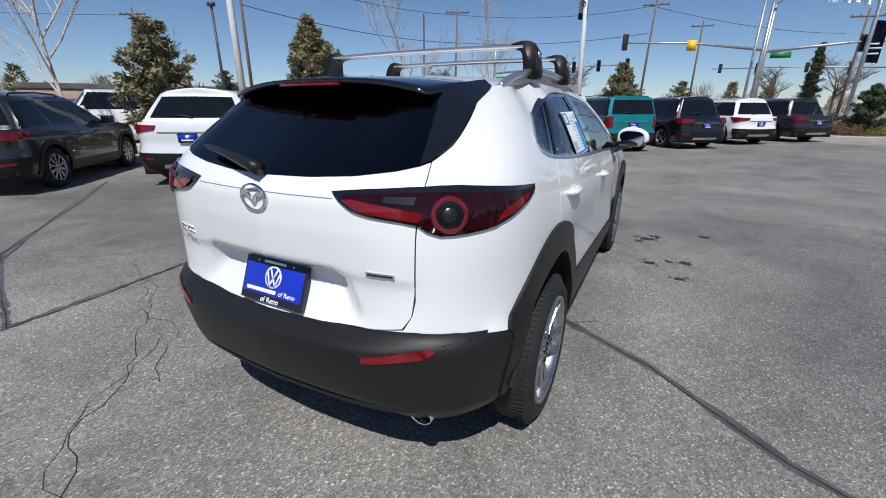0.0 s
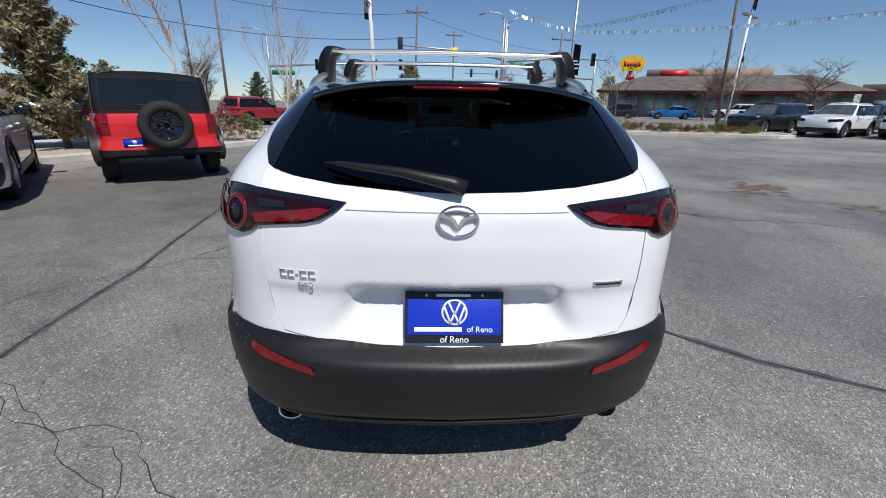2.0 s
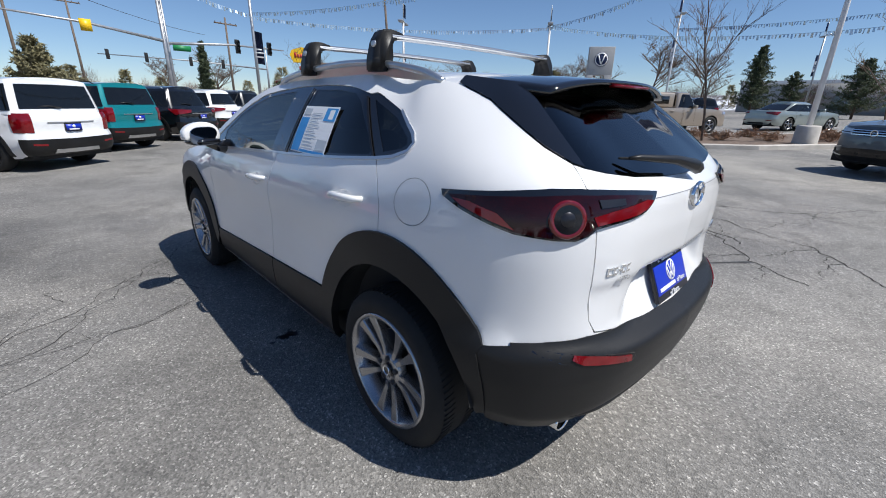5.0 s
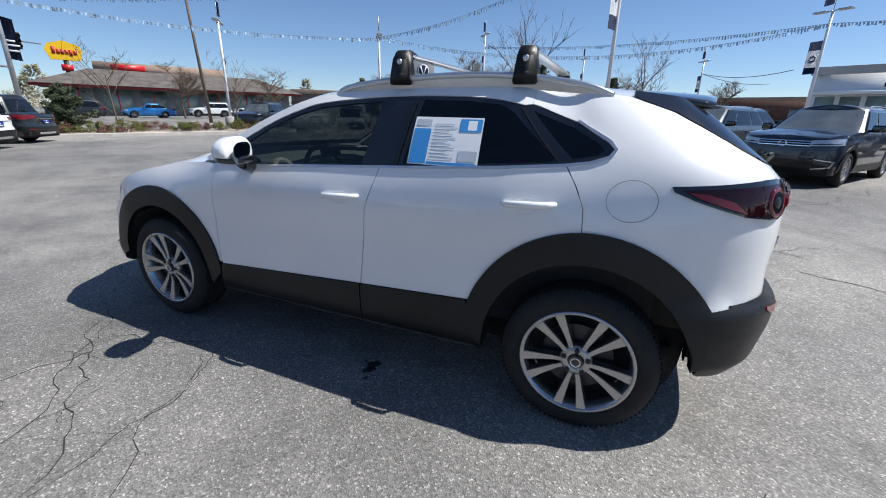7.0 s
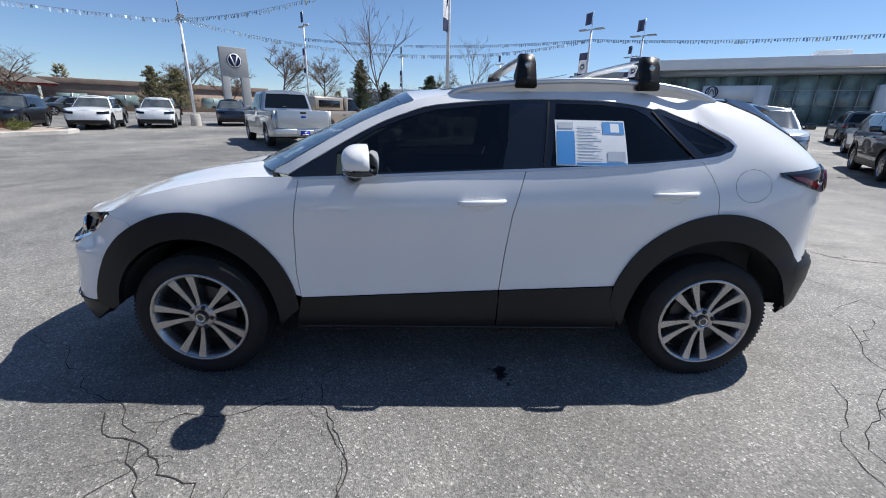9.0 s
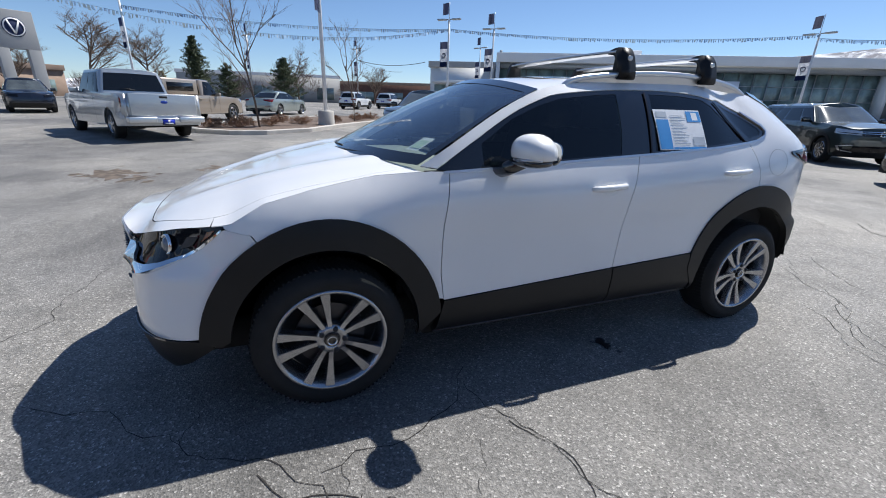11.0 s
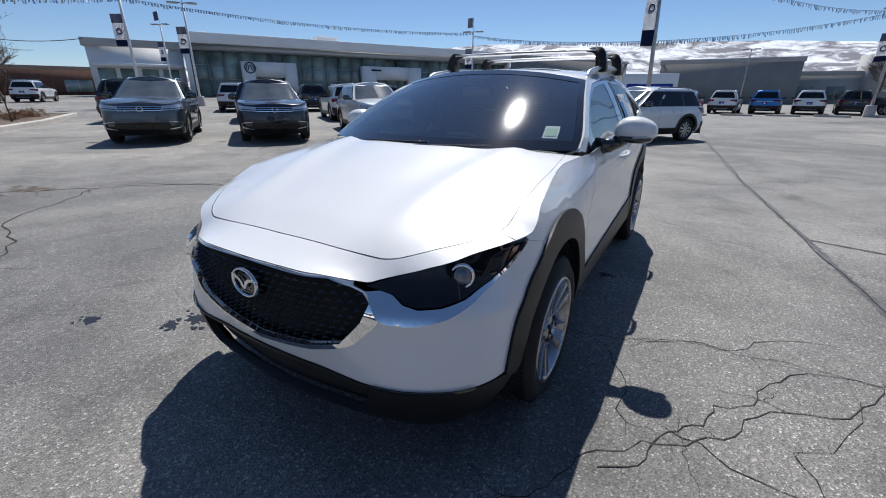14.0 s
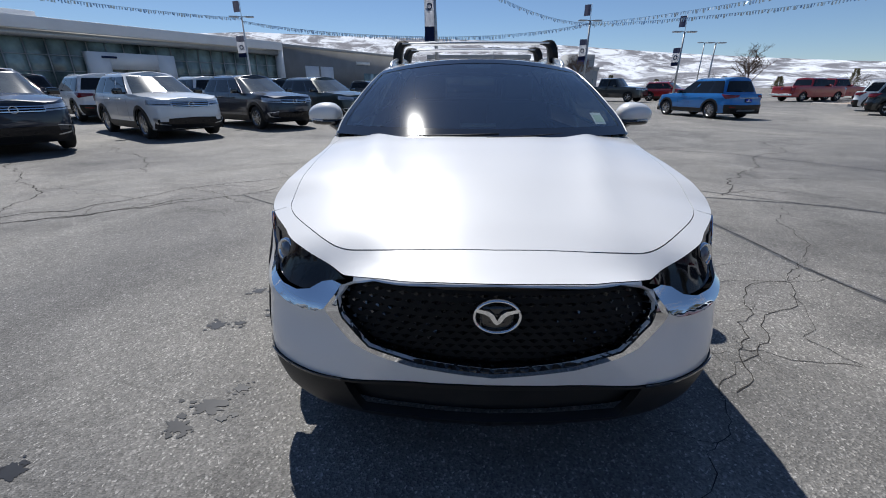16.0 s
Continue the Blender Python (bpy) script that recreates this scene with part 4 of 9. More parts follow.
P_FD = [(0.20, 0.14), (0.26, 0.06), (0.32, 0.015), (0.45, 0.005), (0.6, 0.012), (0.75, 0.014), (0.85, 0.004), (0.93, 0.0), (0.99, 0.014), (1.05, 0.038), (1.09, 0.058), (1.2, 0.108), (1.3, 0.16), (1.4, 0.218), (1.46, 0.265), (1.5, 0.32)]
P_FW = [(0.20, 0.1), (0.3, 0.02), (0.5, 0.0), (0.7, -0.004), (0.80, 0.0), (0.86, 0.006), (0.92, 0.022), (0.97, 0.047), (1.02, 0.083), (1.1, 0.16)]
P_FC = [(0.18, 0.14), (0.22, 0.075), (0.28, 0.035), (0.36, 0.012), (0.42, 0.004), (0.50, 0.008), (0.58, 0.020), (0.63, 0.026), (0.665, 0.022), (0.69, 0.034), (0.74, 0.065), (0.79, 0.090), (0.84, 0.105), (0.88, 0.118), (0.95, 0.18)]
P_FR = [(0.18, 0.16), (0.22, 0.09), (0.28, 0.062), (0.34, 0.055), (0.43, 0.05), (0.5, 0.034), (0.6, 0.015), (0.70, 0.0), (0.778, 0.002), (0.803, 0.02), (0.833, 0.06), (0.9, 0.14)]
BODY = Body(RIM, -1.2, 1.2, [(-9, P_REAR), (AR(0.30), P_REAR), (AR(0.66), P_RC), (AR(0.79), P_RC), (-1.42, P_RW), (-0.9, P_RD), (0.2, P_FD), (0.72, P_FD), (1.25, P_FW), (1.62, P_FW), (AF(0.82), P_FC), (AF(0.62), P_FC), (AF(0.25), P_FR), (9, P_FR)], 0.15, 1.55, 260)
BODY.lean([(-9, -90), (LO, -90), (AR(0.3), -84), (AR(0.52), -76), (AR(0.68), -65), (AR(0.775), -57), (AR(0.835), -51), (-1.45, -40), (-1.2, -25), (-0.9, -6), (-0.6, 0), (1.2, 0), (1.5, 5), (AF(0.845), 15), (AF(0.785), 30), (AF(0.68), 46), (AF(0.5), 64), (AF(0.28), 79), (HI, 90), (9, 90)])


def AY(y, z):
    """The surface's a for a point on the car's side at y, z."""
    a = y
    for _ in range(12):
        a += (y - BODY(a, z)[1]) * 0.9
    return a


def AX(x, z, front=True):
    """The surface's a for a point at x, z on the nose or the tail."""
    lo, hi = (1.45, HI) if front else (-1.55, LO)
    for _ in range(34):
        mid = (lo + hi) / 2
        lo, hi = (mid, hi) if BODY(mid, z)[0] > x else (lo, mid)
    return (lo + hi) / 2


def nose_pts(pts):
    return [(AX(x, z), z) for x, z in pts]


def tail_pts(pts):
    return [(AX(x, z, False), z) for x, z in pts]


def side(pts):
    return [(AY(y, z), z) for y, z in pts]


SUV1 = thing("compact_suv", "white compact SUV with black cladding and a roof rack", "car", "", pose(0, 0, 0))


SCREENS = [0]
EXACT[0] = True


def both(name, poly, material, holes=(), step=0.05, thick=0.014, lift=0.0, fn=None, label="", parent=None):
    out = []
    for mir in (False, True):
        out.append(part(name, skin(fn or BODY, poly, holes, step, thick, mir, lift, None, fn is SCREENS[0]), material, parent or SUV1, label))
    return out


def whole(name, poly, material, holes=(), step=0.05, thick=0.014, lift=0.0, fn=None, label="", parent=None):
    """A part that runs across the centre line: both halves in one mesh, joined."""
    bm = bmesh.new()
    for mir in (False, True):
        skin(fn or BODY, poly, holes, step, 0, mir, lift, bm, fn is SCREENS[0])
    for v in bm.verts:
        if abs(v.co.x) < 0.002:
            v.co.x = 0.0
    bmesh.ops.remove_doubles(bm, verts=bm.verts, dist=2e-4)
    if thick:
        edges = [e for e in bm.edges if e.is_boundary]
        bm.normal_update()
        nv = {v: v.normal.copy() for e in edges for v in e.verts}
        rim, low = {}, {}
        for v, n in nv.items():
            rim[v], low[v] = bm.verts.new(v.co), bm.verts.new(v.co - n * thick)
        for e in edges:
            a, b = e.verts
            bm.faces.new((rim[a], low[a], low[b], rim[b]))
    return part(name, bm, material, parent or SUV1, label)


FA, RA = (1.3265, 0.338), (-1.3265, 0.338)


def arch(c, rx, rz, t0, t1, n=22):
    return [(c[0] + rx * math.cos(t), c[1] + rz * math.sin(t)) for t in np.linspace(t0, t1, n)]


g = 0.0022   # half a shut line
BELT = [(0.86, 1.062), (0.73, 1.068), (0.42, 1.081), (-0.11, 1.108), (-0.44, 1.128), (-0.90, 1.157), (-1.19, 1.182)]
belt = lambda y: lerp1(-y, [-p[0] for p in BELT], [p[1] for p in BELT])
WTOP = [(0.83, 1.075), (0.62, 1.198), (0.42, 1.308), (0.26, 1.372), (0.12, 1.410), (-0.20, 1.440), (-0.50, 1.450), (-0.80, 1.441), (-1.02, 1.410), (-1.20, 1.345), (-1.33, 1.272), (-1.355, 1.245), (-1.34, 1.222), (-1.27, 1.195), (-1.19, 1.182)]
EDGE = [(0.90, 1.088), (0.70, 1.205), (0.47, 1.330), (0.24, 1.425), (0.02, 1.468), (-0.35, 1.492), (-0.70, 1.496), (-1.0, 1.488), (-1.25, 1.468), (-1.42, 1.446), (-1.52, 1.43)]
edge_z = lambda y: lerp1(-y, [-p[0] for p in EDGE], [p[1] for p in EDGE])
TOPF = [(0.86, 1.068), (1.1, 1.050), (1.36, 1.006), (1.55, 0.962)] + nose_pts([(0.856, 0.893), (0.79, 0.872), (0.72, 0.852), (0.64, 0.827), (0.55, 0.799), (0.475, 0.778)]) + [(AF(0.40), 0.794), (AF(0.34), 0.801), (AF(0.2), 0.805), (HI, 0.806)]
topf = lambda a: lerp1(a, [p[0] for p in TOPF], [p[1] for p in TOPF])
clad = lambda y: lerp1(y, [-0.81, -0.21, 0.82], [0.535, 0.508, 0.456])

# doors
fd = [(0.80 - g, clad(0.8) + g), (0.815 - g, 0.60), (0.808 - g, 0.83), (0.785 - g, 0.985), (0.775 - g, belt(0.775))] + [(y, belt(y)) for y in np.linspace(0.72, -0.30, 10)] + [(-0.318 + g, belt(-0.318)), (-0.257 + g, 0.915), (-0.232 + g, 0.70), (-0.213 + g, clad(-0.213) + g)]
both("front_door", fd, "white_paint", step=0.05)
rd = [(-0.213 - g, clad(-0.213) + g), (-0.232 - g, 0.70), (-0.257 - g, 0.915), (-0.318 - g, belt(-0.318))] + [(y, belt(y)) for y in np.linspace(-0.36, -1.17, 9)] + [(-1.182 + g, belt(-1.182)), (-1.235 + g, 1.10), (-1.272 + g, 1.02), (-1.28 + g, 0.925)] + arch(RA, 0.545, 0.585, math.pi / 2 - 0.085, math.radians(20), 14)
both("rear_door", side(rd), "white_paint", step=0.05)
# front wing
fw = [(0.80 + g, clad(0.8) + 0.01), (0.815 + g, 0.60), (0.808 + g, 0.83), (0.785 + g, 0.985), (0.775 + g, 1.064)] + [(a, topf(a) - g) for a in np.linspace(0.86, 1.70, 36)] + [(1.712, 0.90), (1.69 - g, 0.872), (1.60 - g, 0.848)] + arch(FA, 0.515, 0.553, math.radians(60.6), math.radians(166), 21)
both("front_wing", fw, "white_paint", step=0.045)

# nose: from the headlamp line to the centre, with the grille cut out
GR = [(HI, 0.800), (AF(0.2), 0.7995), (AF(0.37), 0.791), (AF(0.45), 0.768), (AF(0.485), 0.748), (AF(0.508), 0.715), (AF(0.48), 0.655), (AF(0.40), 0.563), (AF(0.25), 0.520), (AF(0.1), 0.499), (HI, 0.491)]
# the lamp's lower edge is the upper edge of the chrome wing
LAMP_LOW = [(0.849, 0.872), (0.835, 0.838), (0.815, 0.800), (0.79, 0.766), (0.745, 0.730), (0.69, 0.712), (0.63, 0.708), (0.585, 0.718), (0.548, 0.742), (0.512, 0.754)]
WING_LOW = [(0.475, 0.752), (0.498, 0.712), (0.522, 0.680), (0.55, 0.668), (0.60, 0.664), (0.655, 0.669), (0.71, 0.685), (0.765, 0.722), (0.797, 0.757), (0.822, 0.796), (0.841, 0.835), (0.852, 0.868)]
nose = nose_pts(WING_LOW[::-1]) + GR[4:] + [(HI, 0.430), (AF(0.25), 0.425)] + nose_pts([(0.47, 0.416), (0.60, 0.414), (0.75, 0.416), (0.84, 0.420)]) + arch(FA, 0.515, 0.553, math.radians(9), math.radians(60), 11) + [(1.60 + g, 0.848), (1.69 + g, 0.872)]
whole("front_bumper", nose, "white_paint", step=0.026)
lip = [(a, topf(a) - g) for a in np.linspace(AF(0.455), HI, 30)] + [(HI, 0.802)] + [(AF(0.2), 0.8015), (AF(0.37), 0.793), (AF(0.455), 0.769)]
whole("nose_panel", lip, "white_paint", step=0.03)


# bonnet
TP = [BODY(a, topf(a)) for a in np.linspace(0.70, HI, 260)]
TY, TX, TZ = [p[1] for p in TP], [p[0] for p in TP], [p[2] for p in TP]
ZC = ([0.6, 0.95, 1.1, 1.22, 1.4, 1.6, 1.9, 2.03, 2.1, 2.15, 2.19], [1.132, 1.118, 1.106, 1.090, 1.052, 1.000, 0.904, 0.852, 0.831, 0.816, 0.806])


def deck(x, y):
    xe, ze = lerp1(y, TY, TX), lerp1(y, TY, TZ)
    u = min(1.2, abs(x) / max(xe, 0.02))
    z = ze + (lerp1(y, *ZC) - ze) * (1 - u ** 2.9)
    f = smooth01((2.08 - y) / 0.35)
    xr = 0.40 + 0.13 * smooth01((1.95 - y) / 0.9)
    z += f * (0.011 * math.exp(-((abs(x) - xr) / 0.06) ** 2) - 0.005 * math.exp(-((abs(x) - xr + 0.16) / 0.1) ** 2))
    return x, y, z


HOOD = [(0.0, 2.040), (0.25, 2.034), (0.42, 2.020), (0.50, 2.002), (0.57, 1.958), (0.66, 1.872), (0.73, 1.79), (0.766, 1.71), (0.774, 1.6), (0.773, 1.4), (0.768, 1.15), (0.752, 0.93)]
HO = spline(HOOD, 5)
whole("bonnet", [(x, y - g) for x, y in HO] + [(0.70, 0.965), (0.5, 1.07), (0.3, 1.13), (0.0, 1.155)], "white_paint", fn=deck, step=0.045, thick=0.02)
both("wing_top", [(x + g, y + g) for x, y in HO[34:]] + [(lerp1(y, TY, TX), y) for y in np.linspace(0.90, 1.735, 36)], "white_paint", fn=deck, step=0.045)
nt = [(x, y + g) for x, y in HO[:35]] + [(lerp1(y, TY, TX), y) for y in np.linspace(1.74, 2.10, 40)] + [(lerp1(y, TY, TX), y) for y in np.linspace(2.105, TY[-1] - 0.002, 24)] + [(0.0, TY[-1] - 0.001)]
whole("nose_top", nt, "white_paint", fn=deck, step=0.03, thick=0.0)
both("cowl_panel", [(0.0, 1.175), (0.3, 1.15), (0.5, 1.09), (0.69, 0.985), (0.75, 0.93), (0.76, 0.80), (0.0, 0.90)], "blackplastic", fn=lambda x, y: (x, y, deck(x, y)[2] - 0.022 - 0.08 * smooth01((1.1 - y) / 0.2)), step=0.08, thick=0)

# rear quarters with the thick rear pillar
GLC = [(AR(0.0), 1.157), (AR(0.2), 1.161), (AR(0.38), 1.173), (AR(0.53), 1.193), (AR(0.61), 1.208), (AR(0.645), 1.219)]
GTOP = (AR(0.715), 1.42)
quarter = side([(-1.182 - g, belt(-1.182)), (-1.235 - g, 1.10), (-1.272 - g, 1.02), (-1.28 - g, 0.925)]) + side(arch(RA, 0.545, 0.585, math.pi / 2 + 0.0, math.radians(147), 14)) + side([(-1.762, 0.652), (-1.86, 0.668)]) + [(AR(0.80), 0.676), (AR(0.72), 0.687), (AR(0.60), 0.688), (AR(0.44), 0.674), (AR(0.44), 0.677), (AR(0.565) + g, 0.695), (AR(0.595) + g, 0.748), (AR(0.606) + g, 0.80), (AR(0.611) + g, 1.0), (AR(0.618) + g, 1.10), (AR(0.637) + g, 1.17), (AR(0.648), 1.220)] + side([(-1.80, 1.262), (-1.70, 1.318), (-1.56, 1.393), (-1.40, 1.449), (-1.25, 1.468), (-1.0, 1.488), (-1.0, 1.418), (-1.03, 1.41), (-1.20, 1.348), (-1.335, 1.275), (-1.362, 1.245), (-1.345, 1.218), (-1.27, 1.191)])
both("rear_quarter", quarter, "white_paint", step=0.05)
# roof side rail and windscreen pillar
rail = [(y, z + 0.003) for y, z in spline(WTOP[:9], 3)] + side([(-1.0 + 0.001, 1.418), (-1.0 + 0.001, 1.488)])[0:2] + [(y, z) for y, z in spline(EDGE[:8], 3)[::-1]]
both("roof_side_frame", rail, "white_paint", step=0.04)

# tailgate
tg = [(LO, 0.660), (AR(0.25), 0.662), (AR(0.44), 0.679), (AR(0.565) - g, 0.700), (AR(0.595) - g, 0.745), (AR(0.606) - g, 0.82), (AR(0.611) - g, 1.0), (AR(0.618) - g, 1.10), (AR(0.637) - g, 1.17)] + GLC[::-1]
whole("tailgate", tg, "white_paint", step=0.019)
rg = GLC + [(AR(0.652), 1.245), (AR(0.682), 1.33), (AR(0.705), 1.40), (AR(0.64), 1.432), (AR(0.4), 1.458), (LO, 1.465)]
whole("rear_window", rg, "privacy", step=0.05, thick=0.0, lift=0.003)
both("tailgate_joint", [(AR(0.601), 0.73), (AR(0.609), 0.80), (AR(0.615), 1.0), (AR(0.622), 1.10), (AR(0.638), 1.17), (AR(0.632), 1.17), (AR(0.614), 1.10), (AR(0.606), 1.0), (AR(0.600), 0.80)], "underbody", lift=-0.012, thick=0)

# grey strip coloured as the shade in the shut line between the lamps
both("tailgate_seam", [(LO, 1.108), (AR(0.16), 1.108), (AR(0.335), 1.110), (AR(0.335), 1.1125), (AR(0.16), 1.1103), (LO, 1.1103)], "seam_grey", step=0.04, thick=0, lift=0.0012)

# roof skin
def roof(u, y):
    ze = edge_z(y)
    xe = BODY(AY(y, ze), ze)[0]
    zc = lerp1(y, [-1.62, -1.5, -1.2, -0.8, -0.4, 0.0, 0.2, 0.32], [1.482, 1.494, 1.516, 1.531, 1.532, 1.518, 1.504, 1.492])
    return xe * u, y, ze + (zc - ze) * (1 - abs(u) ** 2.6)


whole("roof_panel", [(0, 0.305), (0.4, 0.295), (0.8, 0.262), (1.0, 0.235), (1.0, -0.4), (1.0, -1.0), (1.0, -1.42), (0.8, -1.45), (0, -1.47)], "white_paint", fn=roof, step=0.08, thick=0.02)
whole("sunroof", [(0, 0.10), (0.62, 0.09), (0.66, 0.05), (0.66, -0.32), (0, -0.33)], "dark_glass", fn=roof, step=0.1, thick=0.0, lift=0.004)
# spoiler over the rear window
def wing(u, v):
    y = -1.40 - 0.31 * v
    half = 0.545 - 0.065 * v
    z = 1.497 - 0.022 * v ** 2 - (0.035 + 0.012 * v) * abs(u) ** 3
    return half * u, y - 0.05 * (1 - u * u) * v, z


bm = bmesh.new()
n, k = 20, 8
top = [[bm.verts.new(wing(-1 + 2 * i / n, j / k)) for i in range(n + 1)] for j in range(k + 1)]
low = [[bm.verts.new(Vector(wing(-1 + 2 * i / n, j / k)) - Vector((0, 0, 0.016 + 0.05 * (1 - j / k) * 1.0))) for i in range(n + 1)] for j in range(k + 1)]
for j in range(k):
    for i in range(n):
        bm.faces.new((top[j][i], top[j + 1][i], top[j + 1][i + 1], top[j][i + 1]))
        bm.faces.new((low[j][i], low[j][i + 1], low[j + 1][i + 1], low[j + 1][i]))
for i in range(n):
    bm.faces.new((top[k][i], low[k][i], low[k][i + 1], top[k][i + 1]))
for j in range(k):
    bm.faces.new((top[j][0], low[j][0], low[j + 1][0], top[j + 1][0]))
    bm.faces.new((top[j][n], top[j + 1][n], low[j + 1][n], low[j][n]))
bmesh.ops.recalc_face_normals(bm, faces=bm.faces)
sp = part("spoiler", bm, "gloss_black", SUV1, "gloss black roof spoiler")
part("brake_lamp", boxed(-0.14, 0.14, -1.775, -1.74, 1.449, 1.459), "lens_red", sp)
both("pillar_trim", [(AR(0.650), 1.224)] + side([(-1.80, 1.264), (-1.70, 1.320), (-1.56, 1.395), (-1.40, 1.451), (-1.40, 1.475)]) + [(AR(0.68), 1.45), (AR(0.645), 1.40), (AR(0.63), 1.32), (AR(0.61), 1.210), (AR(0.645), 1.221)], "gloss_black", step=0.04, thick=0.01, lift=0.005)

# windscreen
def screen(u, v):
    """u from the centre (0) to the pillar (1), v from the base (0) to the roof (0.5)."""
    f = v * 2
    y = 0.90 - 0.67 * f
    z = edge_z(y)
    ex, ey, ez = BODY(AY(y, z), z)
    cy, cz = 1.165 - 0.86 * f, 1.092 + 0.402 * f + 0.05 * f * (1 - f)
    return ex * u, cy + (ey - cy) * abs(u) ** 2.2, cz + (ez - cz) * abs(u) ** 2.2


SCREENS[0] = screen


whole("windscreen", [(0, 0), (0.985, 0), (0.985, 0.5), (0, 0.5)], "clearglass", fn=screen, step=0.06, thick=0)
bm = bmesh.new()
for mir in (False, True):
    skin(screen, [(0, 0), (0.985, 0), (0.985, 0.05), (0, 0.04)], (), 0.05, 0, mir, 0.002, bm, True)
    skin(screen, [(0.945, 0.05), (0.985, 0.05), (0.985, 0.46), (0.945, 0.46)], (), 0.04, 0, mir, 0.002, bm, True)
    skin(screen, [(0, 0.465), (0.985, 0.455), (0.985, 0.5), (0, 0.5)], (), 0.05, 0, mir, 0.002, bm, True)
part("screen_border", bm, "gloss_black", SUV1, "black ceramic windscreen border")
both("sun_visor_band", [(0.0, 0.43), (0.12, 0.43), (0.12, 0.468), (0.0, 0.468)], "lamp_dark", fn=screen, step=0.05, thick=0, lift=-0.004)

# side glass in its black frame
WIN = [(y, z) for y, z in spline(WTOP, 3)] + [(y, belt(y)) for y in (-0.9, -0.44, -0.11, 0.42, 0.73)]
front_pane = [(0.60, belt(0.6) + 0.012), (0.60, 1.18), (0.42, 1.29), (0.26, 1.352), (0.12, 1.39), (-0.10, 1.415), (-0.245, 1.425), (-0.23, 1.25), (-0.205, belt(-0.2) + 0.012)]
rear_pane = [(-0.435, belt(-0.435) + 0.012), (-0.455, 1.25), (-0.475, 1.432), (-0.70, 1.43), (-0.86, 1.415), (-0.93, 1.38), (-1.135, belt(-1.13) + 0.03), (-1.12, belt(-1.12) + 0.012)]
quarter_pane = [(-1.205, 1.205), (-1.01, 1.39), (-1.19, 1.325), (-1.305, 1.262), (-1.32, 1.242), (-1.30, 1.225)]
SW, FP, RP, QP = side(WIN), side(front_pane), side(rear_pane), side(quarter_pane)
both("window_frame", SW, "gloss_black", [FP, RP, QP], step=0.05, thick=0.012, lift=-0.004)
both("front_window", FP, "frontglass", step=0.08, thick=0, lift=-0.006)
both("rear_door_window", RP, "privacy", step=0.08, thick=0, lift=-0.006)
both("quarter_window", QP, "privacy", step=0.06, thick=0, lift=-0.006)
both("belt_moulding", side([(0.80, belt(0.8) - 0.009), (0.42, belt(0.42) - 0.009), (-0.44, belt(-0.44) - 0.009), (-0.9, belt(-0.9) - 0.009), (-1.18, belt(-1.18) - 0.009), (-1.28, 1.188), (-1.352, 1.216), (-1.37, 1.246), (-1.34, 1.282), (-1.20, 1.356), (-1.20, 1.345), (-1.33, 1.272), (-1.356, 1.246), (-1.34, 1.222), (-1.27, 1.197), (-1.18, belt(-1.18) + 0.003), (-0.9, belt(-0.9) + 0.002), (-0.44, belt(-0.44) + 0.002), (0.42, belt(0.42) + 0.002), (0.80, belt(0.8) + 0.001)]), "satin", step=0.06, thick=0.008, lift=0.005)
both("pillar_moulding", side([(-1.165, belt(-1.16) + 0.004), (-0.965, 1.40), (-0.953, 1.402), (-1.153, belt(-1.15) + 0.004)]), "dark_alloy", step=0.05, thick=0.004, lift=0.003)
both("pillar_moulding", side([(-0.408, belt(-0.4) + 0.004), (-0.445, 1.436), (-0.435, 1.437), (-0.398, belt(-0.4) + 0.004)]), "dark_alloy", step=0.05, thick=0.004, lift=0.003)

# cladding
both("front_arch_cladding", arch(FA, 0.518, 0.556, math.radians(9), math.radians(169), 26) + [(0.815, 0.40), (0.93, 0.29)] + arch(FA, 0.405, 0.43, math.radians(186), math.radians(9), 26) + [(1.765, 0.385), (1.825, 0.405)], "blackplastic", step=0.05, thick=0.035, lift=0.012)
ra = side(arch(RA, 0.548, 0.588, math.radians(147), math.radians(19), 26)) + [(-0.80, 0.44), (-0.885, 0.29)] + side(arch(RA, 0.44, 0.455, math.radians(-7), math.radians(174), 26))
both("rear_arch_cladding", ra + side([(-1.80, 0.40), (-1.80, 0.50), (-1.775, 0.63)]), "blackplastic", step=0.05, thick=0.035, lift=0.012)
both("sill_cladding", [(0.84, 0.275), (0.80 - g, clad(0.8) - 0.001), (-0.208, clad(-0.21) - 0.001), (-0.206, 0.28)], "blackplastic", step=0.06, thick=0.03, lift=0.009)
both("sill_cladding", [(-0.213, 0.28), (-0.216, clad(-0.21) - 0.001), (-0.80, clad(-0.8) - 0.001), (-0.87, 0.285)], "blackplastic", step=0.06, thick=0.03, lift=0.009)
for sx in (1, -1):
    bm = bmesh.new()
    tube(bm, [(sx * (BODY(y, 0.29)[0] + 0.006), y, 0.283) for y in np.linspace(0.84, -0.86, 12)], 0.006, 6)
    part("sill_strip", bm, "dark_alloy", SUV1)
rb = [(LO, 0.335), (AR(0.3), 0.33), (AR(0.5), 0.325), (AR(0.64), 0.325), (AR(0.76), 0.335)] + side([(-1.80, 0.345), (-1.785, 0.36), (-1.79, 0.50), (-1.765, 0.655), (-1.86, 0.671)]) + [(AR(0.80), 0.679), (AR(0.72), 0.690), (AR(0.60), 0.694), (AR(0.54), 0.690), (AR(0.44), 0.682), (AR(0.25), 0.667), (LO, 0.664)]
whole("rear_bumper", rb, "blackplastic", step=0.014, thick=0.02, lift=0.006)
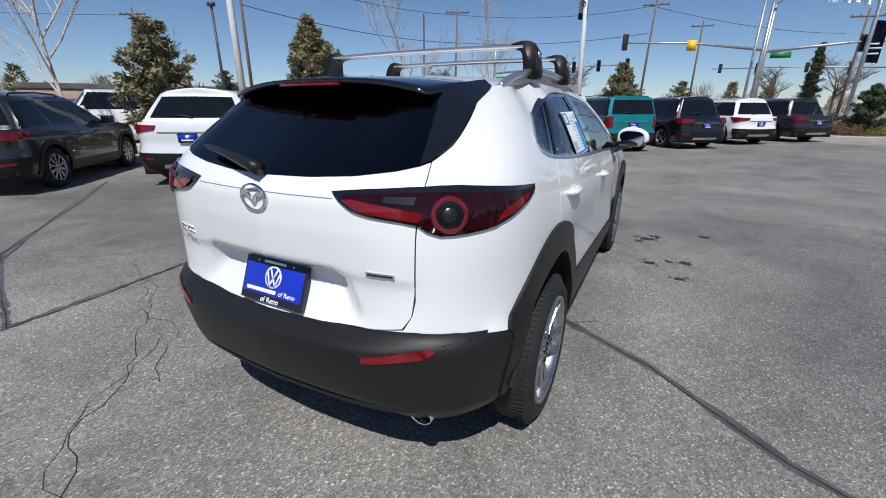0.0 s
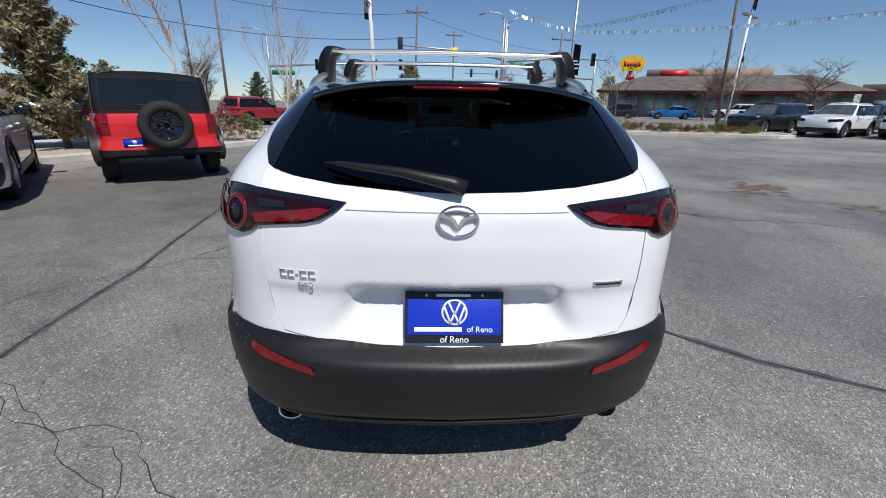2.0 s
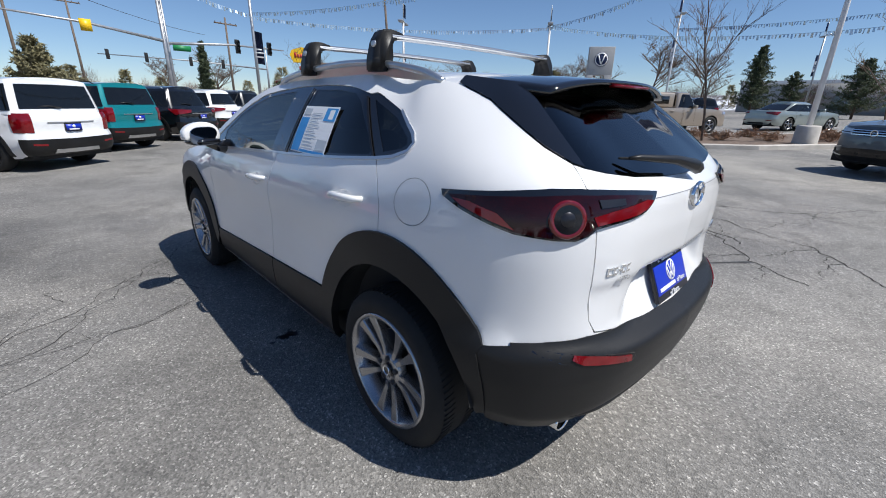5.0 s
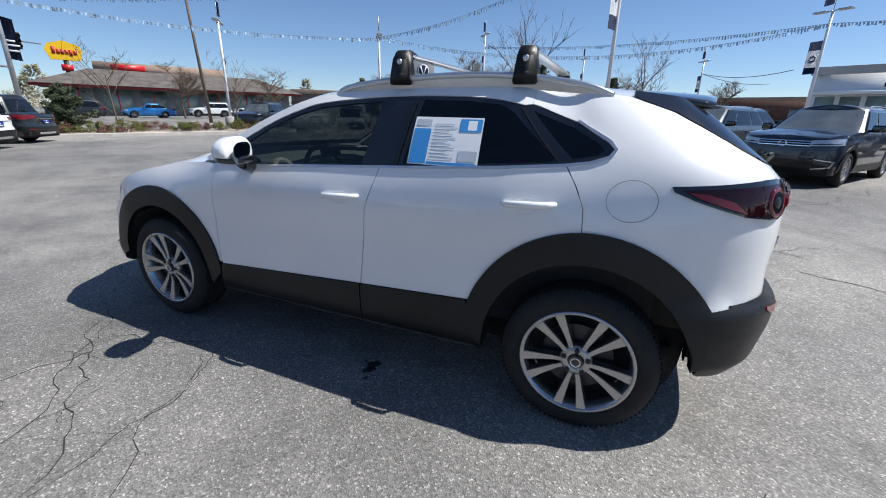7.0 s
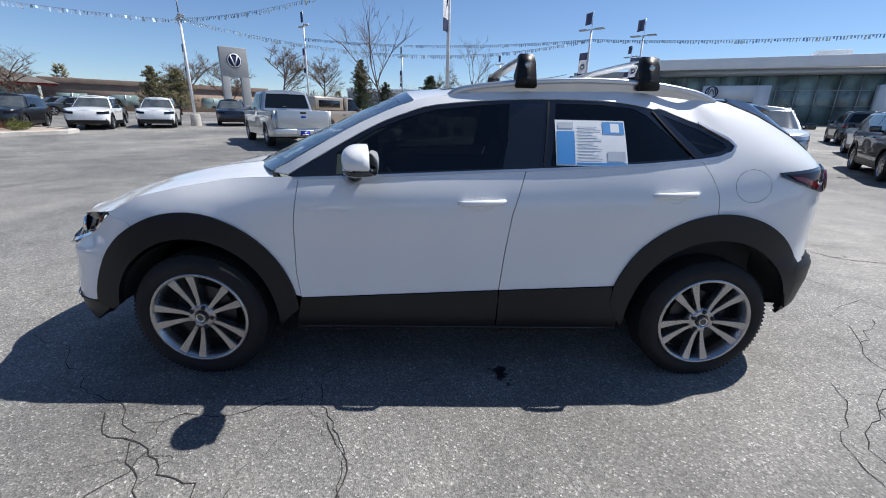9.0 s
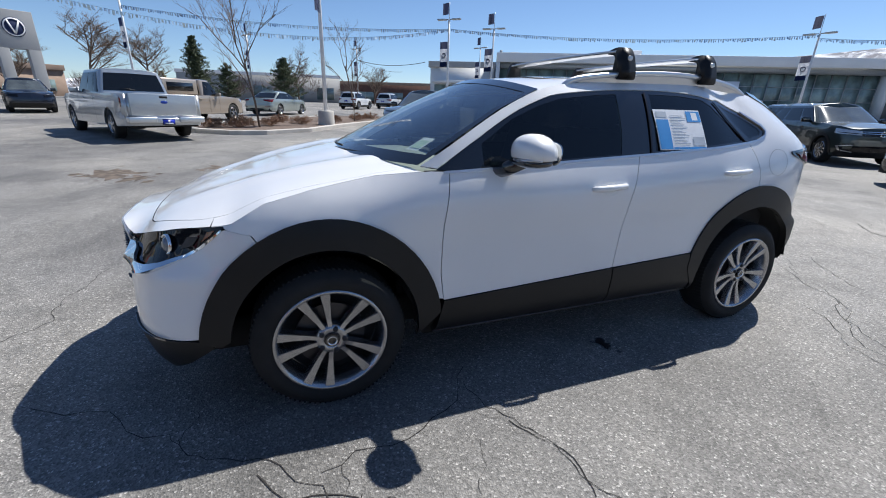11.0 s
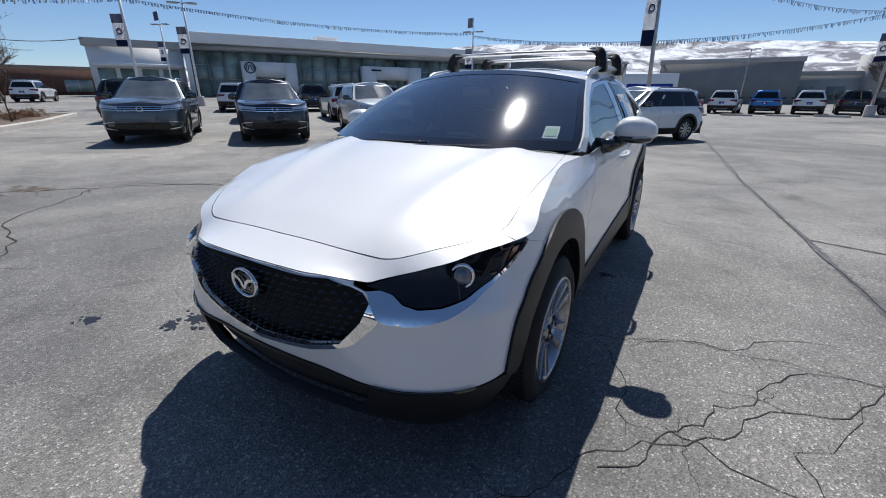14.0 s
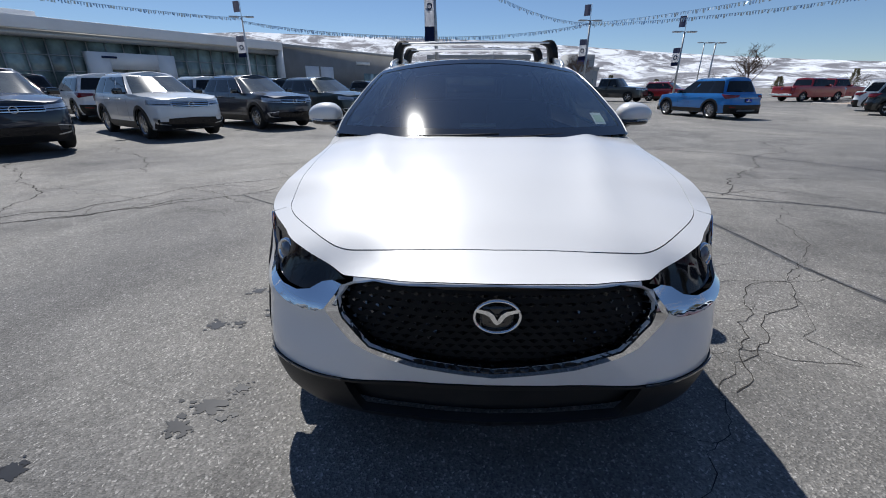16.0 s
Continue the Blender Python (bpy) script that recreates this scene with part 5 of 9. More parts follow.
whole("rear_valance", [(LO, 0.275), (AR(0.5), 0.28), (AR(0.60), 0.30), (AR(0.66), 0.335), (AR(0.66), 0.36), (AR(0.5), 0.36), (LO, 0.37)], "blackplastic", step=0.06, thick=0, lift=-0.004)
both("bumper_lamp_recess", tail_pts([(0.405, 0.588), (0.45, 0.582), (0.60, 0.606), (0.70, 0.634), (0.76, 0.668), (0.745, 0.672), (0.66, 0.655), (0.43, 0.618)]), "gloss_black", step=0.03, thick=0.004, lift=0.006)
both("reflector", tail_pts([(0.44, 0.590), (0.63, 0.622), (0.665, 0.640), (0.655, 0.652), (0.445, 0.614)]), "lens_red", step=0.03, thick=0.004, lift=0.011)
bm = bmesh.new()
tube(bm, [(BODY(AX(abs(x), 0.372, False), 0.372)[0] * (1 if x > 0 else -1), BODY(AX(abs(x), 0.372, False), 0.372)[1] - 0.012, 0.372 + 0.03 * (abs(x) / 0.66) ** 4) for x in np.linspace(-0.66, 0.66, 24)], 0.011, 8)
part("bumper_lip", bm, "blackplastic", SUV1)
fb = [(HI, 0.427), (AF(0.25), 0.422)] + nose_pts([(0.47, 0.413), (0.60, 0.411), (0.75, 0.413), (0.84, 0.417)]) + [(1.815, 0.415), (1.79, 0.38), (AF(0.84), 0.305), (AF(0.76), 0.245), (AF(0.6), 0.21), (HI, 0.20)]
whole("front_lower_bumper", fb, "blackplastic", [[(HI + 0.02, 0.265), (AF(0.46), 0.272), (AF(0.50), 0.405), (HI + 0.02, 0.412)]], step=0.035, thick=0.03, lift=0.006)
whole("lower_grille", [(HI, 0.24), (AF(0.52), 0.25), (AF(0.55), 0.45), (HI, 0.45)], "underbody", step=0.06, thick=0, lift=-0.05)
both("bumper_blade", nose_pts([(0.50, 0.412), (0.62, 0.410), (0.80, 0.416), (0.80, 0.424), (0.62, 0.418), (0.50, 0.420)]), "gloss_black", step=0.03, thick=0.004, lift=0.012)

# grille
grille = whole("grille", GR, "underbody", step=0.05, thick=0, lift=-0.045, label="deep black mesh grille")
bm = bmesh.new()
for r in range(12):
    z = 0.478 + r * 0.026
    for c in range(26):
        x = (c - 12.5) * 0.039 + (0.0195 if r % 2 else 0)
        if not inside((AF(abs(x)) if abs(x) < 0.6 else 0, z), [(p[0] - 0.0, p[1]) for p in GR[1:-1]] + [(HI + 0.1, 0.47), (HI + 0.1, 0.783)]):
            continue
        p = BODY(AF(abs(x)), z)
        q = Vector((x, p[1] - 0.022, z))
        w, h = 0.0165, 0.0095
        vs = [bm.verts.new(q + Vector(d)) for d in ((-w, -0.004, 0), (0, 0.004, h), (w, -0.004, 0), (0, 0.0, -h * 0.7), (0, 0.016, 0.002))]
        for f in ((0, 3, 4), (3, 2, 4), (2, 1, 4), (1, 0, 4)):
            bm.faces.new([vs[i] for i in f])
bmesh.ops.recalc_face_normals(bm, faces=bm.faces)
part("grille_mesh", bm, "gloss_black", grille, kind="stuff", smooth=False)
ring_lo = [(AF(0.0), 0.491), (AF(0.1), 0.499), (AF(0.25), 0.520), (AF(0.40), 0.563), (AF(0.48), 0.655), (AF(0.508), 0.715)]
outer = nose_pts([(0.535, 0.676), (0.505, 0.632), (0.447, 0.572), (0.385, 0.541), (0.26, 0.503)]) + [(AF(0.1), 0.481), (AF(0.0), 0.472)]
whole("grille_surround", ring_lo + outer, "chrome", step=0.025, thick=0.02, lift=0.008, label="chrome grille surround")
whole("grille_top_trim", [(HI, 0.803), (AF(0.37), 0.7945), (AF(0.455), 0.771), (AF(0.495), 0.750), (AF(0.488), 0.747), (AF(0.45), 0.766), (AF(0.37), 0.790), (HI, 0.799)], "satin", step=0.03, thick=0.01, lift=0.004)
def ledge(a, z):
    x, y, zz = BODY(a, z)
    t = np.interp(a, BODY.va, BODY.vd)
    d = 0.022 * smooth01((0.775 - z) / 0.10) * smooth01((a - 1.75) / 0.12)
    return x + math.cos(t) * d, y + math.sin(t) * d, zz


both("lamp_wing_trim", nose_pts(LAMP_LOW + WING_LOW), "chrome", fn=ledge, step=0.014, thick=0.03, lift=0.004, label="chrome wing under the headlamp")
HL = nose_pts([(0.470, 0.768), (0.55, 0.7975), (0.64, 0.8255), (0.72, 0.8505), (0.79, 0.8705), (0.853, 0.889)] + LAMP_LOW)
for mir, lamp in zip((False, True), both("headlamp", HL, "lamp_dark", step=0.018, thick=0.0, lift=-0.003, label="dark headlamp unit")):
    sx = -1 if mir else 1
    p = Vector(BODY(AX(0.722, 0.792), 0.792)) - Vector((0.005, 0.008, 0.0))
    nrm = Vector((0.5, 0.85, 0.15)).normalized()
    m = Matrix.Translation((sx * p.x, p.y, p.z)) @ Vector((sx * nrm.x, nrm.y, nrm.z)).to_track_quat("Z", "Y").to_matrix().to_4x4()
    for nm, prof, mt in (("projector_bezel", [(0.002, 0.043), (0.012, 0.040), (0.011, 0.034), (0.004, 0.031)], "chrome"), ("projector_lens", [(0.006, 0.031), (0.014, 0.024), (0.019, 0.012), (0.020, 0.0)], "projector")):
        bm = bmesh.new()
        lathe(bm, prof, "Z", 24)
        bmesh.ops.transform(bm, matrix=m, verts=bm.verts)
        part(nm, bm, mt, lamp)
    for poly, mt, nm in (([(0.766, 0.782), (0.796, 0.802), (0.806, 0.838), (0.776, 0.832)], "dark_alloy", "turn_lens"), ([(0.818, 0.822), (0.834, 0.850), (0.838, 0.868), (0.824, 0.860)], "amber", "side_marker")):
        part(nm, skin(BODY, nose_pts(poly), step=0.02, thick=0.003, mirror=mir, lift=0.002), mt, lamp)

# tail lamps
TL = tail_pts([(0.322, 1.129), (0.45, 1.142), (0.56, 1.152), (0.64, 1.157), (0.69, 1.157)]) + side([(-1.80, 1.148), (-1.575, 1.126), (-1.585, 1.108), (-1.66, 1.080), (-1.76, 1.050), (-1.83, 1.030)]) + tail_pts([(0.705, 1.018), (0.66, 1.016), (0.625, 1.028), (0.60, 1.046), (0.55, 1.055), (0.45, 1.067), (0.40, 1.079), (0.36, 1.100)])
TLR = tail_pts([(0.36, 1.122), (0.45, 1.129), (0.56, 1.137), (0.64, 1.141), (0.69, 1.140)]) + side([(-1.80, 1.132), (-1.61, 1.116), (-1.66, 1.088), (-1.76, 1.057), (-1.83, 1.036)]) + tail_pts([(0.705, 1.024), (0.66, 1.022), (0.63, 1.033), (0.605, 1.052), (0.55, 1.061), (0.45, 1.073), (0.405, 1.085)])
for mir, lamp in zip((False, True), both("tail_lamp", TL, "gloss_black", step=0.03, thick=0.02, lift=0.008, label="smoked black tail lamp housing")):
    part("smoked_lens", skin(BODY, TLR, step=0.03, thick=0.004, mirror=mir, lift=0.012), "smoked_red", lamp)
    part("red_lens", skin(BODY, tail_pts([(0.365, 1.108), (0.405, 1.088), (0.45, 1.076), (0.55, 1.064), (0.60, 1.056), (0.61, 1.082), (0.55, 1.094), (0.45, 1.106), (0.40, 1.113)]), step=0.025, thick=0.003, mirror=mir, lift=0.0145), "lens_red", lamp)
    part("side_lens", skin(BODY, side([(-1.83, 1.042), (-1.76, 1.062), (-1.67, 1.090), (-1.63, 1.108), (-1.69, 1.106), (-1.78, 1.084)]), step=0.025, thick=0.003, mirror=mir, lift=0.0145), "lens_red", lamp)
    part("reverse_lens", skin(BODY, tail_pts([(0.50, 1.108), (0.585, 1.104), (0.588, 1.126), (0.50, 1.124)]), step=0.03, thick=0.003, mirror=mir, lift=0.015), "dark_alloy", lamp)
    sx = -1 if mir else 1
    a0 = AX(0.676, 1.081, False)
    p = Vector(BODY(a0, 1.078))
    nrm = (Vector(BODY(a0 + 0.02, 1.078)) - Vector(BODY(a0 - 0.02, 1.078))).cross(Vector(BODY(a0, 1.098)) - Vector(BODY(a0, 1.058))).normalized()
    if nrm.y > 0:
        nrm = -nrm
    m = Matrix.Translation((sx * p.x, p.y, p.z)) @ Vector((sx * nrm.x, nrm.y, nrm.z)).to_track_quat("Z", "Y").to_matrix().to_4x4()
    for nm, prof, mt in (("lamp_ring", [(-0.03, 0.058), (0.012, 0.056), (0.0165, 0.050), (0.0135, 0.042)], "ring_red"), ("lamp_cup", [(0.0135, 0.043), (0.0135, 0.030), (0.0135, 0.0)], "lamp_dark"), ("lamp_bulb", [(0.012, 0.024), (0.0165, 0.017), (0.0175, 0.0)], "dark_alloy")):
        bm = bmesh.new()
        lathe(bm, prof, "Z", 28)
        bmesh.ops.transform(bm, matrix=m, verts=bm.verts)
        part(nm, bm, mt, lamp)


# emblems: an oval ring with a plain winged stroke
def emblem(name, y, z, w, h, out):
    bm = bmesh.new()
    n = 40
    rings = []
    for r, d in ((1.0, 0.0), (0.98, 0.009), (0.90, 0.011), (0.87, 0.002)):
        rings.append([bm.verts.new((w / 2 * r * math.cos(k * math.tau / n), y + out * d, z + h / 2 * r * math.sin(k * math.tau / n))) for k in range(n)])
    for a, b in zip(rings, rings[1:]):
        for k in range(n):
            bm.faces.new((a[k], a[(k + 1) % n], b[(k + 1) % n], b[k]))
    bmesh.ops.recalc_face_normals(bm, faces=bm.faces)
    e = part(name, bm, "chrome", SUV1, "chrome oval emblem")
    for sx in (1, -1):
        bm = bmesh.new()
        pts = [(0.0, -0.10), (0.07, 0.07), (0.17, 0.17), (0.43, 0.25), (0.45, 0.16), (0.25, 0.09), (0.16, 0.02), (0.07, -0.16), (0.0, -0.22)]
        v0 = [bm.verts.new((sx * px * w, y + out * 0.003, z + pz * h)) for px, pz in pts]
        v1 = [bm.verts.new((sx * px * w, y + out * 0.010, z + pz * h)) for px, pz in pts]
        bm.faces.new(v1)
        for i in range(len(pts)):
            bm.faces.new((v0[i], v0[(i + 1) % len(pts)], v1[(i + 1) % len(pts)], v1[i]))
        bmesh.ops.recalc_face_normals(bm, faces=bm.faces)
        part("emblem_wing", bm, "chrome", e, smooth=False)


emblem("rear_emblem", BODY(LO, 1.088)[1] - 0.002, 1.088, 0.124, 0.094, -1)
emblem("front_emblem", 2.207, 0.710, 0.142, 0.112, 1)
part("emblem_plinth", boxed(-0.05, 0.05, 2.15, 2.204, 0.66, 0.74, bevel=0.01), "gloss_black", SUV1)


def mark(name, x0, x1, z0, z1, material, lift=0.004):
    poly = [(AR(abs(x0)), z0), (AR(abs(x1)), z0), (AR(abs(x1)), z1), (AR(abs(x0)), z1)]
    return part(name, skin(BODY, poly, step=0.03, thick=0.005, mirror=x0 < 0, lift=lift), material, SUV1)


for i, (x0, x1) in enumerate(((-0.555, -0.533), (-0.529, -0.508), (-0.503, -0.494), (-0.489, -0.467), (-0.462, -0.440))):
    for dz, h in (((0.0, 0.007), (0.021, 0.007)) if i != 2 else ((0.011, 0.006),)):
        mark("badge_stroke", x0, x1, 0.890 + dz, 0.890 + dz + h, "chrome")
    if i != 2:
        mark("badge_stroke", x0, x0 + 0.006, 0.890, 0.918, "chrome")


def text_part(word, size, m, material, parent, name="lettering", label=""):
    cu = bpy.data.curves.new(name, "FONT")
    cu.body, cu.size, cu.extrude, cu.align_x = word, size, 0.0015, "CENTER"
    o = bpy.data.objects.new("tmp_text", cu)
    scene.collection.objects.link(o)
    me = bpy.data.meshes.new_from_object(o.evaluated_get(bpy.context.evaluated_depsgraph_get()))
    bpy.data.objects.remove(o)
    me.materials.clear()
    me.materials.append(M[material])
    ob = new(name, me)
    ob.parent = parent
    ob.matrix_basis = m
    return tagged(ob, label=label) if label else ob


yb = BODY(AR(0.42), 0.86)[1]
text_part("AWD", 0.022, pose(-0.462, yb - 0.004, 0.866, 90, 0, -12), "chrome", SUV1)
mark("trim_badge", 0.445, 0.545, 0.872, 0.888, "satin")
mark("badge_print", 0.452, 0.538, 0.877, 0.883, "plate_dark", 0.0055)

# dealer plate in the recess
pm = Matrix.Translation((0, -2.032, 0.758)) @ Matrix.Rotation(radians(-22), 4, "X")


def plate_piece(name, x0, x1, z0, z1, d, material, parent):
    bm = boxed(x0, x1, -d, 0.004, z0, z1, bevel=0.0012)
    bmesh.ops.transform(bm, matrix=pm, verts=bm.verts)
    return part(name, bm, material, parent)


plate = plate_piece("dealer_plate", -0.158, 0.158, -0.082, 0.082, 0.010, "plate_dark", SUV1)
plate_piece("plate_face", -0.150, 0.150, -0.055, 0.058, 0.0125, "plate_blue", plate)
bm = bmesh.new()
lathe(bm, [(-0.0145, 0.036), (-0.0145, 0.042), (-0.012, 0.042), (-0.012, 0.036), (-0.0145, 0.036)], "Y", 28, (0, 0, 0.017))
bmesh.ops.transform(bm, matrix=pm, verts=bm.verts)
part("plate_ring", bm, "plate_white", plate)
for xx, zz, hh, tt in ((0.0095, 0.029, 0.021, 0.42), (-0.0095, 0.029, 0.021, -0.42), (0.0225, 0.008, 0.032, 0.36), (-0.0225, 0.008, 0.032, -0.36), (0.0075, -0.004, 0.018, -0.42), (-0.0075, -0.004, 0.018, 0.42)):
    bm = bmesh.new()
    box(bm, -0.0032, 0.0032, -0.0145, -0.012, -hh, hh, m=Matrix.Translation((xx, 0, zz)) @ Matrix.Rotation(tt, 4, "Y"))
    bmesh.ops.transform(bm, matrix=pm, verts=bm.verts)
    part("plate_stroke", bm, "plate_white", plate)
for x0, x1, z0, z1 in ((-0.128, 0.024, -0.045, -0.031), (-0.058, 0.052, 0.066, 0.075)):
    plate_piece("plate_print", x0, x1, z0, z1, 0.0145, "plate_white", plate)
for word, size, x, z in (("of Reno", 0.026, 0.081, -0.046), ("of Reno", 0.029, 0.0, -0.079)):
    text_part(word, size, pm @ pose(x, -0.0135, z, 90, 0, 0), "plate_white", plate)
for x in (-0.09, 0.09):
    bm = bmesh.new()
    lathe(bm, [(-0.014, 0.0), (-0.0135, 0.004), (-0.010, 0.0045)], "Y", 12, (x, 0, 0.070))
    bmesh.ops.transform(bm, matrix=pm, verts=bm.verts)
    part("plate_screw", bm, "satin", plate)

# handles, filler flap, mirrors
for mir in (False, True):
    sx = -1 if mir else 1
    for y, z in ((-0.105, 0.967), (-1.05, 1.018)):
        p = BODY(y, z)
        bm = bmesh.new()
        tube(bm, [(sx * (p[0] - 0.01), y + 0.115, z - 0.008), (sx * (p[0] + 0.019), y + 0.085, z - 0.004), (sx * (p[0] + 0.024), y, z), (sx * (p[0] + 0.019), y - 0.085, z + 0.005), (sx * (p[0] - 0.01), y - 0.115, z + 0.007)], [0.010, 0.0145, 0.016, 0.0145, 0.010], 10)
        part("door_handle", bm, "white_paint", SUV1)
        bm = bmesh.new()
        n = 20
        c = bm.verts.new((sx * (p[0] - 0.016), y, z - 0.01))
        ring = []
        for k in range(n):
            t = k * math.tau / n
            q = BODY(y + 0.055 * math.cos(t), z - 0.008 + 0.034 * math.sin(t))
            ring.append(bm.verts.new((sx * (q[0] + 0.002), q[1], q[2])))
        mid = [bm.verts.new(v.co.lerp(c.co, 0.5) + Vector((-sx * 0.006, 0, 0))) for v in ring]
        for k in range(n):
            bm.faces.new((ring[k], ring[(k + 1) % n], mid[(k + 1) % n], mid[k]))
            bm.faces.new((mid[k], mid[(k + 1) % n], c))
        bmesh.ops.recalc_face_normals(bm, faces=bm.faces)
        part("handle_cup", bm, "white_paint", SUV1)
fl_o = [(-1.445 + 0.0925 * math.cos(t), 1.062 + 0.079 * math.sin(t)) for t in np.linspace(0, math.tau, 40, endpoint=False)]
fl_i = [(-1.445 + 0.0910 * math.cos(t), 1.062 + 0.0775 * math.sin(t)) for t in np.linspace(0, math.tau, 40, endpoint=False)]
part("filler_flap_joint", skin(BODY, side(fl_o), [side(fl_i)], 0.03, 0, True, 0.0015), "underbody", SUV1)


def superball(bm, c, r, p=2.6, nu=24, nv=14, cut=None):
    rows = []
    f = lambda t: math.copysign(abs(t) ** (2 / p), t)
    for j in range(nv + 1):
        b = -math.pi / 2 + math.pi * j / nv
        row = []
        for i in range(nu):
            a = i * math.tau / nu
            row.append(bm.verts.new((c[0] + r[0] * f(math.cos(b)) * f(math.cos(a)), c[1] + r[1] * f(math.cos(b)) * f(math.sin(a)), c[2] + r[2] * f(math.sin(b)))))
        rows.append(row)
    for a, b in zip(rows, rows[1:]):
        for i in range(nu):
            bm.faces.new((a[i], a[(i + 1) % nu], b[(i + 1) % nu], b[i]))
    return bm


for sx in (1, -1):
    bm = bmesh.new()
    superball(bm, (0, 0, 0), (0.110, 0.088, 0.076), 2.4)
    for v in bm.verts:
        x, y, z = v.co
        if y < -0.026:
            v.co.y = -0.026 + (y + 0.026) * 0.12
        v.co.z *= 1 - 0.22 * (x + 0.108) / 0.216
        v.co.z += 0.012 * (1 - (x / 0.108) ** 2)
        if z < -0.02:
            v.co.z = -0.02 + (v.co.z + 0.02) * 0.35
    bmesh.ops.transform(bm, matrix=Matrix.Translation((sx * 0.992, 0.445, 1.158)) @ Matrix.Rotation(-sx * 0.18, 4, "Z") @ Matrix.Diagonal((sx, 1, 1, 1)), verts=bm.verts)
    bmesh.ops.recalc_face_normals(bm, faces=bm.faces)
    mr = part("door_mirror", bm, "white_paint", SUV1, "white door mirror on a black foot")
    bm = bmesh.new()
    superball(bm, (0, 0, 0), (0.102, 0.078, 0.026), 2.4)
    bmesh.ops.transform(bm, matrix=Matrix.Translation((sx * 0.982, 0.455, 1.122)) @ Matrix.Rotation(-sx * 0.18, 4, "Z"), verts=bm.verts)
    part("mirror_base", bm, "gloss_black", mr)
    bm = bmesh.new()
    tube(bm, [(sx * 0.81, 0.52, 1.072), (sx * 0.88, 0.50, 1.082), (sx * 0.95, 0.475, 1.115)], [0.055, 0.036, 0.03], 10)
    part("mirror_arm", bm, "gloss_black", mr)
    bm = bmesh.new()
    superball(bm, (0, 0, 0), (0.094, 0.004, 0.054), 3)
    bmesh.ops.transform(bm, matrix=Matrix.Translation((sx * 0.985, 0.398, 1.158)) @ Matrix.Rotation(-sx * 0.40, 4, "Z") @ Matrix.Rotation(radians(7), 4, "X"), verts=bm.verts)
    part("mirror_glass", bm, "mirror_dark", mr)
    bm = bmesh.new()
    tube(bm, [(sx * 0.99, 0.53, 1.13), (sx * 1.05, 0.515, 1.135), (sx * 1.092, 0.47, 1.137)], 0.006, 6)
    part("indicator", bm, "lens_clear", mr)

# roof rails and load bars
for sx in (1, -1):
    bm = bmesh.new()
    pts = spline([(sx * 0.605, 0.06, 1.455), (sx * 0.607, -0.02, 1.492), (sx * 0.608, -0.3, 1.526), (sx * 0.607, -0.65, 1.543), (sx * 0.604, -0.95, 1.533), (sx * 0.597, -1.2, 1.497), (sx * 0.588, -1.32, 1.455)], 5)
    tube(bm, pts, 0.0145, 10)
    part("roof_rail", bm, "satin", SUV1)
    bm = bmesh.new()
    rows = [((sx * 0.596, y, edge_z(y) - 0.01), (sx * 0.604, y, lerp1(y, [p[1] for p in pts][::-1], [p[2] for p in pts][::-1]))) for y in np.linspace(0.04, -1.3, 24)]
    prev = None
    for a, b in rows:
        cur = (bm.verts.new(a), bm.verts.new(b))
        if prev:
            bm.faces.new((prev[0], cur[0], cur[1], prev[1]))
        prev = cur
    part("rail_web", bm, "satin", SUV1)
rack = thing("roof_rack", "aluminium roof rack bars on black clamp feet", "roof rack", "", pose(0, 0, 0))
for y0 in (-0.325, -0.945):
    bm = bmesh.new()
    n = 26
    rings = []
    for i in range(n + 1):
        x = -0.565 + 1.13 * i / n
        z = 1.640 + 0.006 * (1 - (x / 0.565) ** 2)
        rings.append([bm.verts.new((x, y0 + 0.042 * math.cos(t), z + 0.013 * math.sin(t) + 0.002 * math.cos(t))) for t in np.linspace(0, math.tau, 16, endpoint=False)])
    for a, b in zip(rings, rings[1:]):
        for k in range(16):
            bm.faces.new((a[k], a[(k + 1) % 16], b[(k + 1) % 16], b[k]))
    bmesh.ops.recalc_face_normals(bm, faces=bm.faces)
    part("load_bar", bm, "satin", rack)
    for sx in (1, -1):
        bm = bmesh.new()
        prof = [(0.500, 1.652), (0.56, 1.664), (0.600, 1.660), (0.628, 1.62), (0.640, 1.55), (0.642, 1.500), (0.575, 1.500), (0.572, 1.56), (0.560, 1.615), (0.535, 1.628), (0.49, 1.632)]
        va, vb = [], []
        for x, z in prof:
            w = 0.036 + 0.017 * smooth01((1.66 - z) / 0.12)
            va.append(bm.verts.new((sx * x, y0 - w, z)))
            vb.append(bm.verts.new((sx * x, y0 + w, z)))
        bm.faces.new(va)
        bm.faces.new(vb[::-1])
        k = len(prof)
        for i in range(k):
            bm.faces.new((va[i], vb[i], vb[(i + 1) % k], va[(i + 1) % k]))
        bmesh.ops.recalc_face_normals(bm, faces=bm.faces)
        bmesh.ops.bevel(bm, geom=list(bm.edges), offset=0.006, segments=2, affect="EDGES")
        ft = part("clamp_foot", bm, "blackplastic", rack, "black plastic clamp foot")
        bm = bmesh.new()
        lathe(bm, [(0.634, 0.0), (0.640, 0.012), (0.628, 0.014)], "X", 16, (0, y0, 1.605))
        bmesh.ops.transform(bm, matrix=Matrix.Diagonal((sx, 1, 1, 1)), verts=bm.verts)
        part("lock_cap", bm, "satin", ft)

